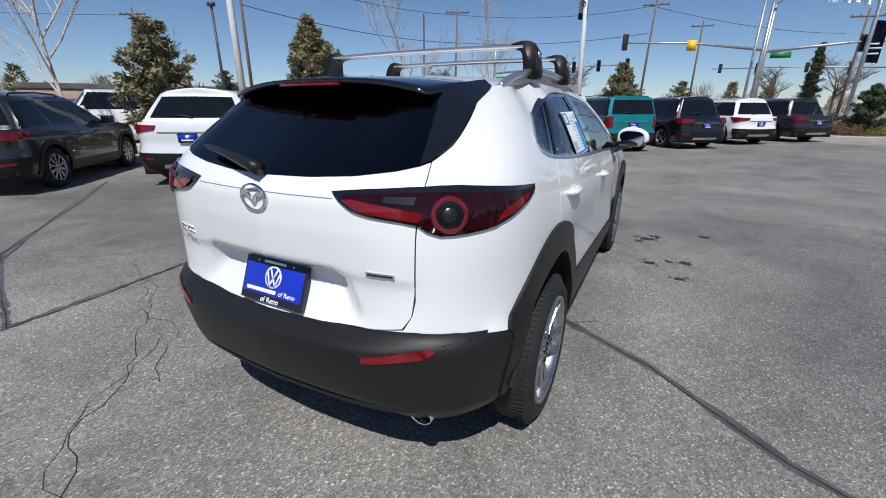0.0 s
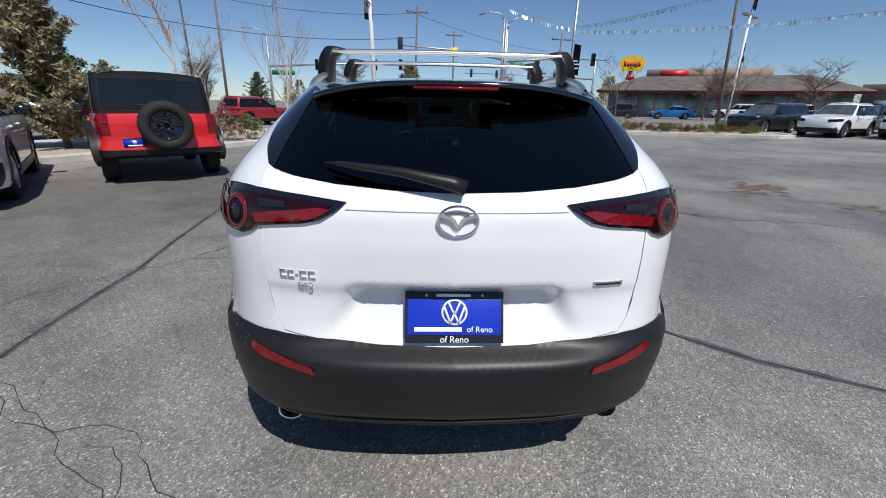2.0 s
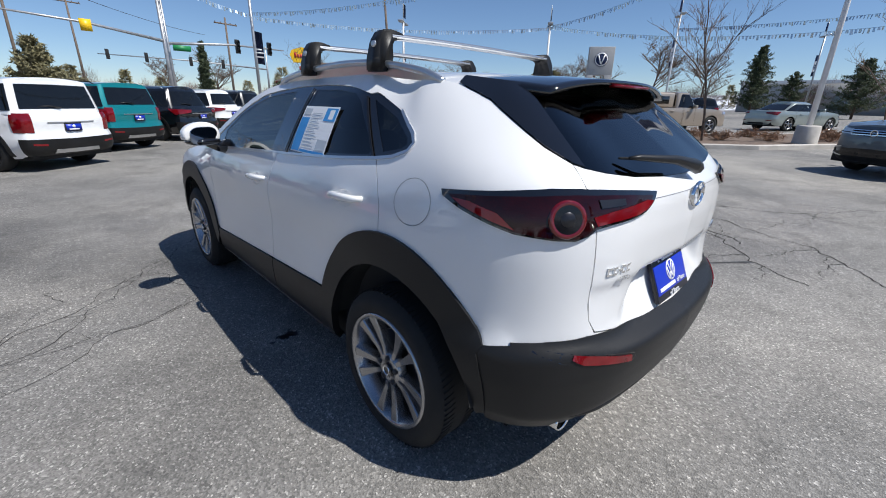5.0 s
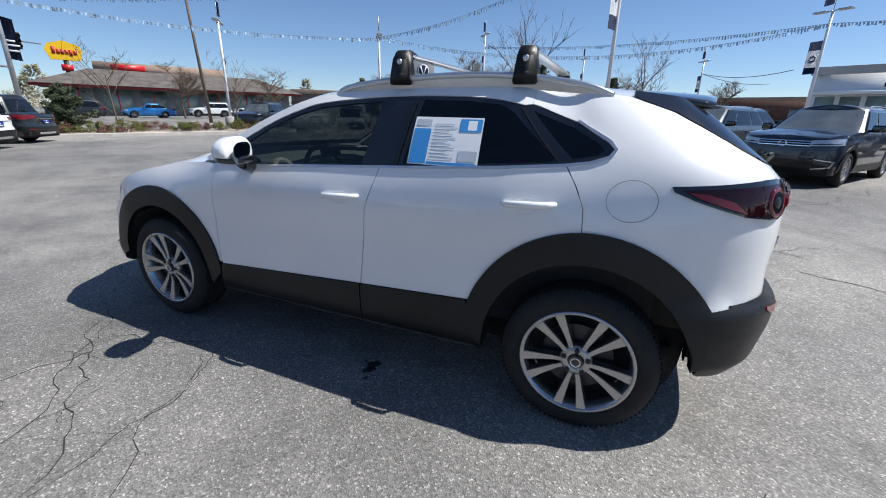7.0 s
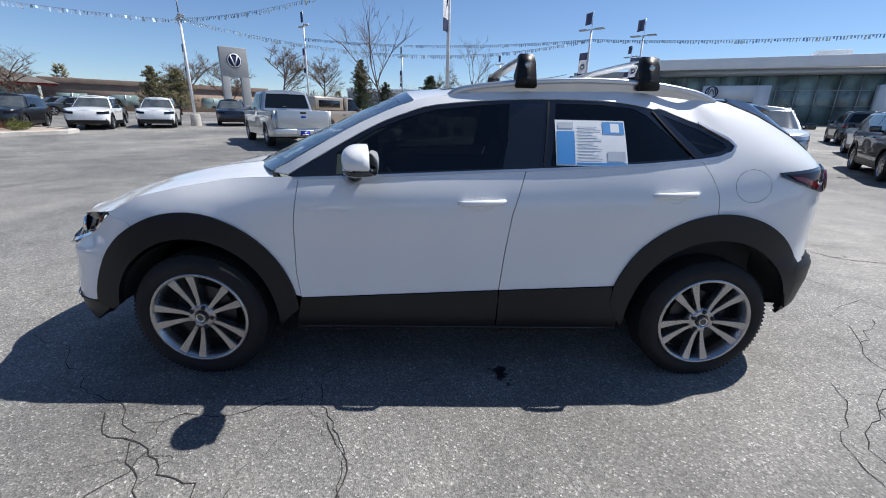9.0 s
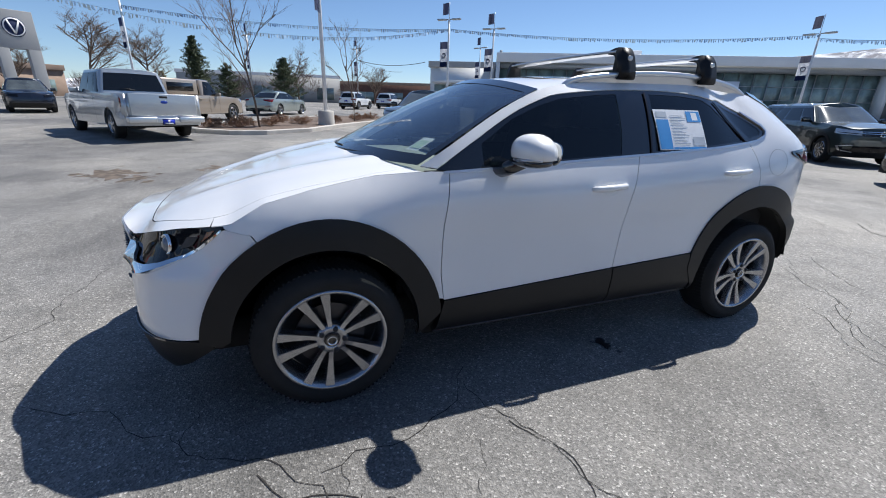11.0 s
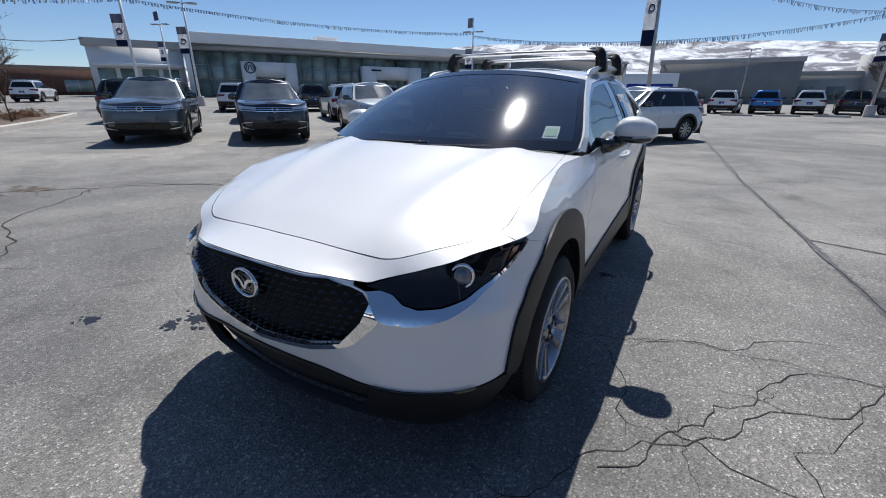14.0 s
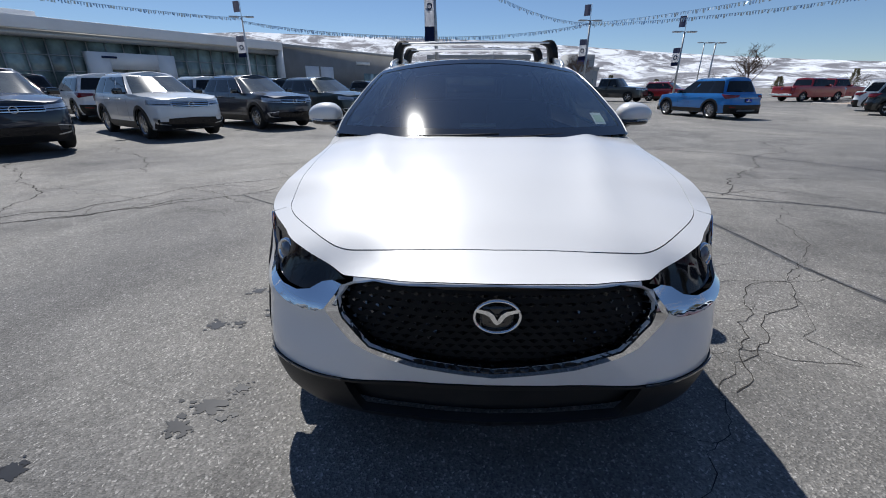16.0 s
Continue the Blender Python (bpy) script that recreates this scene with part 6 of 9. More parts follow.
# rear wiper
bm = bmesh.new()
tube(bm, [(0.02, -2.045, 1.178), (-0.02, -2.045, 1.192), (-0.16, -2.025, 1.218), (-0.34, -1.975, 1.232), (-0.38, -1.96, 1.232)], [0.024, 0.022, 0.015, 0.010, 0.005], 8)
wp = part("rear_wiper", bm, "blackplastic", SUV1)
bm = bmesh.new()
tube(bm, [(-0.10, -2.012, 1.205), (-0.24, -1.99, 1.222), (-0.40, -1.935, 1.23)], [0.006, 0.007, 0.004], 6)
part("wiper_blade", bm, "rubber", wp)
for x0, x1 in ((0.52, -0.08), (-0.02, -0.52)):
    bm = bmesh.new()
    pts = []
    for t in np.linspace(0, 1, 8):
        x = x0 + (x1 - x0) * t
        q = screen(abs(x) / 0.74, 0.004 + 0.018 * t)
        pts.append((x, q[1] + 0.010, q[2] - 0.004))
    tube(bm, pts, 0.007, 6)
    part("front_wiper", bm, "blackplastic", SUV1)
# tail pipes
for sx in (1, -1):
    bm = bmesh.new()
    lathe(bm, [(-1.80, 0.036), (-1.985, 0.039), (-1.992, 0.037), (-1.985, 0.034), (-1.85, 0.032)], "Y", 28)
    bmesh.ops.transform(bm, matrix=Matrix.Translation((sx * 0.585, 0.02, 0.333)) @ Matrix.Diagonal((1.15, 1, 0.9, 1)), verts=bm.verts)
    tp = part("tail_pipe", bm, "chrome", SUV1)
    bm = bmesh.new()
    lathe(bm, [(-1.86, 0.0), (-1.86, 0.033)], "Y", 20)
    bmesh.ops.transform(bm, matrix=Matrix.Translation((sx * 0.585, 0.02, 0.333)), verts=bm.verts)
    part("pipe_inside", bm, "underbody", tp)

# underside and wheel wells
bm = bmesh.new()
box(bm, -0.60, 0.60, -1.72, 1.86, 0.22, 0.36)
box(bm, -0.78, 0.78, -0.85, 0.87, 0.23, 0.42)
box(bm, -0.56, 0.56, 0.95, 2.02, 0.34, 0.75)
box(bm, -0.55, 0.55, -1.9, -0.9, 0.34, 0.70)
part("underbody", bm, "underbody", SUV1)
for sx in (1, -1):
    for c, r in ((FA, 0.41), (RA, 0.45)):
        bm = bmesh.new()
        lathe(bm, [(sx * 0.86, r), (sx * 0.56, r), (sx * 0.56, 0.0)], "X", 36, (0, c[0], c[1]))
        for f in [f for f in bm.faces if f.calc_center_median().z < 0.22 or (abs(f.calc_center_median().x) > 0.6 and f.calc_center_median().z < 0.42)]:
            bm.faces.remove(f)
        part("wheel_liner", bm, "underbody", SUV1)

# cabin
bm = bmesh.new()
box(bm, -0.74, 0.74, -1.45, 0.9, 0.40, 0.46)
box(bm, -0.74, -0.70, -1.6, 0.85, 0.46, 1.05)
box(bm, 0.70, 0.74, -1.6, 0.85, 0.46, 1.05)
box(bm, -0.6, 0.6, -1.85, -1.45, 0.46, 0.95)
part("cabin_tub", bm, "interior", SUV1)
bm = bmesh.new()
skin(lambda x, y: (x, y, 1.03 + 0.035 * math.cos(x * 2.2) - 0.16 * smooth01((0.62 - y) / 0.18)), [(-0.72, 0.42), (0.72, 0.42), (0.72, 0.88), (0.4, 1.05), (0, 1.10), (-0.4, 1.05), (-0.72, 0.88)], step=0.08, thick=0, bm=bm)
dash = part("dashboard", bm, "dash", SUV1)
part("screen_display", boxed(-0.11, 0.11, 0.60, 0.62, 1.04, 1.12, bevel=0.006), "gloss_black", dash)
bm = bmesh.new()
n = 32
sw = Matrix.Translation((-0.36, 0.36, 0.98)) @ Matrix.Rotation(radians(66), 4, "X")
ring = [(0.18 * math.cos(t), 0.18 * math.sin(t), 0) for t in np.linspace(0, math.tau, n)]
tube(bm, ring, 0.015, 8, False)
box(bm, -0.17, 0.17, -0.02, 0.02, -0.01, 0.01)
box(bm, -0.06, 0.06, -0.17, 0.03, -0.02, 0.02)
bmesh.ops.transform(bm, matrix=sw, verts=bm.verts)
part("steering_wheel", bm, "interior", SUV1)


def car_seat(x, y, w, name="front_seat"):
    bm = bmesh.new()
    box(bm, x - w / 2, x + w / 2, y - 0.25, y + 0.28, 0.52, 0.68, bevel=0.05)
    st = part(name, bm, "seat", SUV1)
    bm = bmesh.new()
    box(bm, -w / 2, w / 2, -0.07, 0.07, 0, 0.62, bevel=0.05, m=Matrix.Translation((x, y - 0.25, 0.62)) @ Matrix.Rotation(radians(-16) * -1, 4, "X"))
    part("backrest", bm, "seat", st)
    for xx in ((x,) if w < 0.7 else (x - 0.38, x + 0.38)):
        bm = bmesh.new()
        box(bm, -0.13, 0.13, -0.05, 0.05, 0, 0.18, bevel=0.04, m=Matrix.Translation((xx, y - 0.43, 1.23)))
        part("headrest", bm, "seat", st)


car_seat(-0.36, 0.02, 0.5)
car_seat(0.36, 0.02, 0.5)
car_seat(0.0, -0.82, 1.25, "rear_seat")
bm = bmesh.new()
box(bm, -0.10, 0.10, -0.02, 0.02, -0.03, 0.03, bevel=0.012, m=Matrix.Translation((0, 0.42, 1.36)))
part("rear_view_mirror", bm, "gloss_black", SUV1)
whole("headlining", [(0, 0.25), (0.9, 0.2), (0.95, -1.35), (0, -1.38)], "interior", fn=lambda u, y: (roof(u, y)[0], y, roof(u, y)[2] - 0.03), step=0.15, thick=0)


# window price sheet, and a pass on the windscreen
def sheet(mir):
    q = lambda y0, y1, z0, z1: [(y0, z0), (y1, z0), (y1, z1), (y0, z1)]
    p = part("price_sheet", skin(BODY, q(-0.815, -0.462, 1.143, 1.352), step=0.08, thick=0, mirror=mir, lift=0.002), "paper", SUV1, "white and blue printed price sheet on the window")
    for nm, r, mt in (("print_blue", q(-0.555, -0.468, 1.148, 1.300), "paper_blue"), ("print_blue", q(-0.810, -0.700, 1.290, 1.345), "paper_blue"), ("print_blue", q(-0.81, -0.56, 1.147, 1.158), "paper_blue"), ("print_code", q(-0.785, -0.740, 1.298, 1.338), "paper"), ("print_heading", q(-0.55, -0.475, 1.312, 1.340), "paper_grey"), ("print_box", q(-0.805, -0.715, 1.166, 1.21), "paper_grey")):
        part(nm, skin(BODY, r, step=0.1, thick=0, mirror=mir, lift=0.0035), mt, p)
    for i in range(11):
        z = 1.172 + i * 0.0145
        part("print_line", skin(BODY, q(-0.69 + 0.02 * (i % 3), -0.57, z, z + 0.005), step=0.1, thick=0, mirror=mir, lift=0.0035), "paper_grey", p)


sheet(True)
sheet(False)
ps = part("window_pass", skin(screen, [(0.775, 0.065), (0.86, 0.065), (0.86, 0.13), (0.775, 0.13)], step=0.05, thick=0, mirror=True, lift=-0.004, flip=True), "paper", SUV1, "small white inspection pass inside the windscreen")
part("print_green", skin(screen, [(0.785, 0.075), (0.85, 0.075), (0.85, 0.115), (0.785, 0.115)], step=0.05, thick=0, mirror=True, lift=-0.002, flip=True), mat("pass_green", (0.55, 0.68, 0.55), 0.6), ps)


# wheels: ten machined spokes in five pairs
def hero_wheel():
    r, rim, h = 0.338, 0.243, 0.1075
    bm = bmesh.new()
    lathe(bm, [(-h + 0.02, rim - 0.01), (-h, rim + 0.014), (-h - 0.005, rim + 0.045), (-h + 0.004, r - 0.03), (-h + 0.022, r - 0.006), (-h + 0.04, r), (h - 0.04, r), (h - 0.022, r - 0.006), (h - 0.004, r - 0.03), (h + 0.006, rim + 0.05), (h + 0.002, rim + 0.016), (h - 0.012, rim - 0.004)], n=72)
    tyre = bpy.data.meshes.new("tyre")
    bm.to_mesh(tyre)
    bm.free()
    tyre.materials.append(M["rubber"])
    tyre.shade_smooth()
    bm = bmesh.new()
    for k in range(90):
        a = k * math.tau / 90
        for u0, u1 in ((-0.085, -0.035), (0.035, 0.085)):
            m = Matrix.Rotation(a, 4, "X")
            vs = [bm.verts.new(m @ Vector(p)) for p in ((u0, -0.004, r - 0.004), (u1, -0.004 + 0.010, r - 0.004), (u1, 0.004 + 0.010, r - 0.004), (u0, 0.004, r - 0.004), (u0, -0.004, r + 0.0025), (u1, 0.006, r + 0.0025), (u1, 0.014, r + 0.0025), (u0, 0.004, r + 0.0025))]
            for q in ((4, 5, 6, 7), (0, 1, 5, 4), (2, 3, 7, 6), (0, 4, 7, 3), (1, 2, 6, 5)):
                bm.faces.new([vs[i] for i in q])
    bmesh.ops.recalc_face_normals(bm, faces=bm.faces)
    tread = bpy.data.meshes.new("tread")
    bm.to_mesh(tread)
    bm.free()
    tread.materials.append(M["rubber"])
    bm = bmesh.new()
    lathe(bm, [(h - 0.004, rim + 0.006), (h + 0.004, rim + 0.002), (h + 0.002, rim - 0.010), (h - 0.014, rim - 0.016), (h - 0.03, rim - 0.026), (-h + 0.03, rim - 0.03)], n=72)
    barrel = bpy.data.meshes.new("rim_barrel")
    bm.to_mesh(barrel)
    bm.free()
    barrel.materials.append(M["alloy"])
    barrel.shade_smooth()
    bm = bmesh.new()
    pts = [(0.045, 0.0095, h - 0.022), (0.10, 0.0115, h - 0.026), (0.165, 0.0165, h - 0.018), (rim - 0.012, 0.0235, h - 0.006)]
    rows = []
    for rr, hw, x in pts:
        rows.append([bm.verts.new(p) for p in ((x - 0.034, -hw - 0.004, rr), (x - 0.004, -hw, rr), (x + 0.002, -hw * 0.86, rr), (x + 0.002, hw * 0.86, rr), (x - 0.004, hw, rr), (x - 0.034, hw + 0.004, rr))])
    for a, b in zip(rows, rows[1:]):
        for i in range(5):
            bm.faces.new((a[i], b[i], b[i + 1], a[i + 1]))
    bmesh.ops.recalc_face_normals(bm, faces=bm.faces)
    spoke = bpy.data.meshes.new("spoke")
    bm.to_mesh(spoke)
    bm.free()
    spoke.materials.append(M["alloy"])
    bm = bmesh.new()
    lathe(bm, [(h - 0.06, 0.075), (h - 0.03, 0.072), (h - 0.018, 0.062), (h - 0.016, 0.036), (h - 0.02, 0.034), (h - 0.02, 0.0)], n=36)
    hub = bpy.data.meshes.new("hub")
    bm.to_mesh(hub)
    bm.free()
    hub.materials.append(M["alloy"])
    hub.shade_smooth()
    bm = bmesh.new()
    lathe(bm, [(h - 0.02, 0.030), (h - 0.010, 0.028), (h - 0.008, 0.0)], n=28)
    capm = bpy.data.meshes.new("centre_cap")
    bm.to_mesh(capm)
    bm.free()
    capm.materials.append(M["gloss_black"])
    bm = bmesh.new()
    lathe(bm, [(h - 0.0085, 0.017), (h - 0.006, 0.019), (h - 0.006, 0.022), (h - 0.0095, 0.023)], n=24)
    ringm = bpy.data.meshes.new("cap_ring")
    bm.to_mesh(ringm)
    bm.free()
    ringm.materials.append(M["chrome"])
    bm = bmesh.new()
    lathe(bm, [(h - 0.03, 0.013), (h - 0.012, 0.012), (h - 0.008, 0.006), (h - 0.008, 0.0)], n=8)
    nut = bpy.data.meshes.new("wheel_nut")
    bm.to_mesh(nut)
    bm.free()
    nut.materials.append(M["dark_alloy"])
    bm = bmesh.new()
    lathe(bm, [(h - 0.085, 0.155), (h - 0.075, 0.155), (h - 0.075, 0.06)], n=40)
    disc = bpy.data.meshes.new("brake_disc")
    bm.to_mesh(disc)
    bm.free()
    disc.materials.append(M["dark_alloy"])
    bm = bmesh.new()
    lathe(bm, [(h - 0.12, rim - 0.03), (h - 0.12, 0.0)], n=30)
    back = bpy.data.meshes.new("wheel_back")
    bm.to_mesh(back)
    bm.free()
    back.materials.append(M["underbody"])
    for sx in (1, -1):
        for y, tilt in ((FA[0], 0.3), (RA[0], 0.62)):
            w = new("wheel", tyre)
            w.parent = SUV1
            w.matrix_basis = pose(sx * 0.785, y, r, math.degrees(tilt), 0, 0 if sx > 0 else 180)
            for nm, me in (("tread", tread), ("rim", barrel), ("hub", hub), ("centre_cap", capm), ("cap_ring", ringm), ("brake_disc", disc), ("wheel_back", back)):
                o = new(nm, me)
                o.parent = w
                if nm == "tread":
                    tagged(o, kind="stuff")
            for k in range(5):
                a = k * math.tau / 5
                for s in (-1, 1):
                    o = new("spoke", spoke)
                    o.parent = w
                    o.matrix_basis = Matrix.Rotation(a + s * 0.225, 4, "X")
                o = new("wheel_nut", nut)
                o.parent = w
                o.matrix_basis = Matrix.Rotation(a + math.pi / 5, 4, "X") @ Matrix.Translation((0, 0, 0.054))


hero_wheel()
EXACT[0] = False


# ---- ground ----
def ground():
    """One sheet of ground, finer near the car."""
    def axis():
        v = [0.0]
        st = 1.0
        while v[-1] < 3200:
            v.append(v[-1] + st)
            if v[-1] > 45:
                st *= 1.25
        return [-q for q in v[:0:-1]] + v
    ax = axis()
    n = len(ax)
    verts = [(x, y, ground_z(x, y)) for x in ax for y in ax]
    faces = [(i * n + j, (i + 1) * n + j, (i + 1) * n + j + 1, i * n + j + 1) for i in range(n - 1) for j in range(n - 1)]
    me = bpy.data.meshes.new("ground")
    me.from_pydata(verts, [], faces)
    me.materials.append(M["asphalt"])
    me.shade_smooth()
    return tagged(new("ground", me), "worn grey asphalt of the car park with stains", "ground", kind="structure")


ground()


def slab(name, poly, z, material, label, kerb=0.0, kerb_w=0.16, category="planter"):
    """A raised bed that follows the ground, with a concrete kerb round it."""
    bm = bmesh.new()
    inner = poly
    if kerb:
        c = sum((Vector(p) for p in poly), Vector((0, 0))) / len(poly)
        inner = [tuple(Vector(p) + (c - Vector(p)).normalized() * kerb_w * 1.2) for p in poly]
    skin(lambda u, v: (u, v, ground_z(u, v) + z), inner, step=0.8, thick=0.0, bm=bm)
    for v in bm.verts:
        v.co.z += 0.05 * noise.noise(v.co * 0.9)
    ob = part(name, bm, material, None)
    tagged(ob, label, category, kind="structure")
    if kerb:
        bm = bmesh.new()
        rings = []
        loop, inn = resample(poly, 0.7), None
        c = sum((Vector(p) for p in poly), Vector((0, 0))) / len(poly)
        for i, p in enumerate(loop):
            q, w = Vector(loop[i - 1]), Vector(loop[(i + 1) % len(loop)])
            d = (w - q).normalized()
            nn = Vector((-d.y, d.x))
            if nn.dot(c - Vector(p)) < 0 and len(poly) < 6:
                nn = -nn
            p = Vector(p)
            ii = p + nn * kerb_w
            g = ground_z(p.x, p.y)
            rings.append([bm.verts.new(t) for t in ((p.x, p.y, g - 0.05), (p.x, p.y, g + kerb - 0.02), (p.x + nn.x * 0.02, p.y + nn.y * 0.02, g + kerb), (ii.x, ii.y, g + kerb), (ii.x, ii.y, g - 0.02))])
        for i in range(len(rings)):
            a, b = rings[i], rings[(i + 1) % len(rings)]
            for j in range(4):
                bm.faces.new((a[j], b[j], b[j + 1], a[j + 1]))
        bmesh.ops.recalc_face_normals(bm, faces=bm.faces)
        kb = part("kerb", bm, "concrete", None, smooth=False)
        tagged(kb, "pale concrete kerb round a planting bed", "kerb", kind="structure")
    return ob


C0 = 10.47   # the street side of the car park
NS = Vector((-0.877, 0.480))


def strip(u, v):
    """Metres along the street (v) and out from the car park's street edge (u)."""
    p = NS * (C0 + u) + E2 * v
    return p.x, p.y


slab("street_planting", [strip(0, -16), strip(0, 16), strip(3.4, 16), strip(3.4, -16)], 0.08, "gravel", "gravel bed beside the street", 0.15, 0.28)
slab("street_planting", [strip(3.6, -60), strip(3.6, 17), strip(5.2, 17), strip(5.2, -60)], 0.12, "concrete", "pale concrete pavement along the street", 0.0, category="pavement")
slab("far_planting", [lot(-6.0, 21.7), lot(6.4, 21.7), lot(7.2, 22.6), lot(7.0, 25.0), lot(-6.0, 25.2)], 0.12, "gravel", "gravel bed with low shrubs", 0.16, 0.25)
ISLAND = [(15.2, 4.7), (14.2, 4.2), (13.5, 3.1), (13.55, 1.9), (14.8, 0.3), (17.3, -1.2), (20.0, -3.2), (24.3, -5.6), (25.6, -4.3), (25.0, -1.2), (20.0, 2.2), (17.0, 4.3)]
slab("parking_island", ISLAND, 0.12, "mulch", "mulched parking island with a pale kerb", 0.15, 0.2)
slab("service_planting", [(-26, -30), (-46, -34), (-46, -31), (-26, -27)], 0.12, "gravel", "gravel bed at the far drive", 0.15, 0.2)
for u0, u1, nm in ((11.4, 11.55, "lane_line"), (8.2, 8.35, "lane_line"), (14.6, 14.75, "lane_line")):
    for v in range(-50, 80, 9):
        bm = bmesh.new()
        skin(lambda a, b: (a, b, ground_z(a, b) + 0.012), [strip(u0, v), strip(u0, v + 4), strip(u1, v + 4), strip(u1, v)], step=2.0, thick=0, bm=bm)
        tagged(part(nm, bm, "line_white", None), "worn white lane line on the street", "road marking", kind="structure")


# ---- mountains and far backdrop ----
def mountains():
    m, t, b = shader("hazy_snowy_sagebrush")
    # distance haze is mixed into the bluish grey of the slopes
    r, n = noise_ramp(t, 0.008, 0.45, 0.57, (0.19, 0.19, 0.21), (0.82, 0.85, 0.90), 10, rough=0.70)
    n.inputs["Distortion"].default_value = 0.8
    t.links.new(r.outputs[0], b.inputs["Base Color"])
    b.inputs["Roughness"].default_value = 0.95
    bm = bmesh.new()
    az = np.radians(np.linspace(60, 262, 150))
    # skyline in degrees against bearing
    sk_a = [60, 85, 100, 115, 135, 155, 165, 175, 185, 195, 203, 212, 222, 235, 250, 262]
    sk_e = [1.2, 1.6, 1.8, 2.4, 4.6, 6.0, 5.9, 5.8, 5.4, 4.6, 3.8, 3.0, 2.2, 1.8, 1.4, 1.0]
    rows = []
    for k in range(16):
        f = k / 15
        row = []
        for a in az:
            deg = math.degrees(a)
            d = 1500 + 900 * f
            top = 2400 * math.tan(radians(lerp1(deg, sk_a, sk_e)))
            q = Vector((math.sin(a) * 4, math.cos(a) * 4, f * 1.6))
            jag = 34 * noise.fractal(q * 2.2, 0.9, 2.1, 6) * math.sin(math.pi * min(1, f + 0.25))
            row.append(bm.verts.new((d * math.sin(a), d * math.cos(a), -4 + (top + 4) * f ** 1.35 + jag * f)))
        rows.append(row)
    for a, b2 in zip(rows, rows[1:]):
        for j in range(len(az) - 1):
            bm.faces.new((a[j], a[j + 1], b2[j + 1], b2[j]))
    ob = part("backdrop", bm, m, None)
    return tagged(ob, "snow-patched mountain range behind the car park", "mountains", kind="structure")


mountains()


# ---- poles, banners, streamers ----
def banner(parent, x, z0, z1, wide, mats=("banner_navy", "banner_white", "banner_navy"), turn=0.0):
    """A cloth flag on a pole: bands of colour, slightly waving."""
    n = len(mats)
    for i, mt in enumerate(mats):
        za, zb_ = z0 + (z1 - z0) * i / n, z0 + (z1 - z0) * (i + 1) / n
        if n == 3:
            cut = [0, 0.2, 0.72, 1.0]
            za, zb_ = z0 + (z1 - z0) * cut[i], z0 + (z1 - z0) * cut[i + 1]
        bm = bmesh.new()
        cols = []
        for k in range(7):
            u = k / 6
            yy = 0.06 * math.sin(u * 5 + z0) * u
            p = Matrix.Rotation(turn, 3, "Z") @ Vector((x + wide * u, yy, 0))
            cols.append([bm.verts.new((p.x, p.y, za - 0.04 * u)), bm.verts.new((p.x, p.y, zb_ - 0.04 * u))])
        for a, b in zip(cols, cols[1:]):
            bm.faces.new((a[0], b[0], b[1], a[1]))
        bmesh.ops.solidify(bm, geom=bm.faces, thickness=0.004)
        ob = part("banner", bm, mt, parent)
        if i == 1 and n == 3:
            bm = bmesh.new()
            p = Matrix.Rotation(turn, 3, "Z") @ Vector((x + wide * 0.5, -0.05, 0))
            lathe(bm, [(-0.012, 0.20 * wide), (-0.012, 0.26 * wide), (0.08, 0.26 * wide), (0.08, 0.20 * wide), (-0.012, 0.20 * wide)], "Y", 24)
            bmesh.ops.transform(bm, matrix=Matrix.Translation((p.x, p.y, (za + zb_) / 2)) @ Matrix.Rotation(turn, 4, "Z"), verts=bm.verts)
            part("emblem_ring", bm, "banner_navy", ob)


def pole_thing(name, label, category, x, y, h, r0, r1, material, group="", base=None, lean=(0, 0)):
    ob = thing(name, label, category, group, pose(x, y, ground_z(x, y) + (0.12 if base else 0)))
    bm = bmesh.new()
    tube(bm, [(0, 0, -0.2), (lean[0] * 0.5, lean[1] * 0.5, h * 0.5), (lean[0], lean[1], h)], [r0, (r0 + r1) / 2, r1], 12)
    part("pole", bm, material, ob)
    if base:
        bm = bmesh.new()
        lathe(bm, [(-0.2, base), (0.55, base * 0.94), (0.6, base * 0.85), (0.6, 0.0)], "Z", 16)
        part("concrete_base", bm, "concrete", ob)
    return ob


def lamp_heads(ob, h, arms=2, turn=0.0, material="steel"):
    for k in range(arms):
        a = turn + k * math.pi
        m = Matrix.Translation((0, 0, h)) @ Matrix.Rotation(a, 4, "Z")
        bm = bmesh.new()
        box(bm, 0.05, 0.3, -0.03, 0.03, -0.03, 0.03, m=m)
        part("lamp_arm", bm, material, ob)
        bm = bmesh.new()
        box(bm, 0.28, 0.95, -0.17, 0.17, -0.05, 0.05, bevel=0.02, m=m)
        part("lamp_head", bm, material, ob)


def lot_lamp(x, y, h, turn, flags=True, heads=2, base=0.3, r=0.085, material="white_pole", side=1, label="white car park lamp post with navy banner"):
    ob = pole_thing("lamp_post", label, "lamp post", x, y, h, r, r * 0.75, material, "car park lamps", base)
    lamp_heads(ob, h, heads, turn)
    if flags:
        banner(ob, 0.08, h * 0.52, h * 0.78, 0.62, turn=turn + (0 if side > 0 else math.pi))
        banner(ob, 0.05, h + 0.35, h + 1.15, 0.5, ("banner_navy",), turn=turn)
        bm = bmesh.new()
        tube(bm, [(0, 0, h), (0, 0, h + 1.2)], 0.02, 6)
        part("flag_staff", bm, "steel", ob)
    return ob


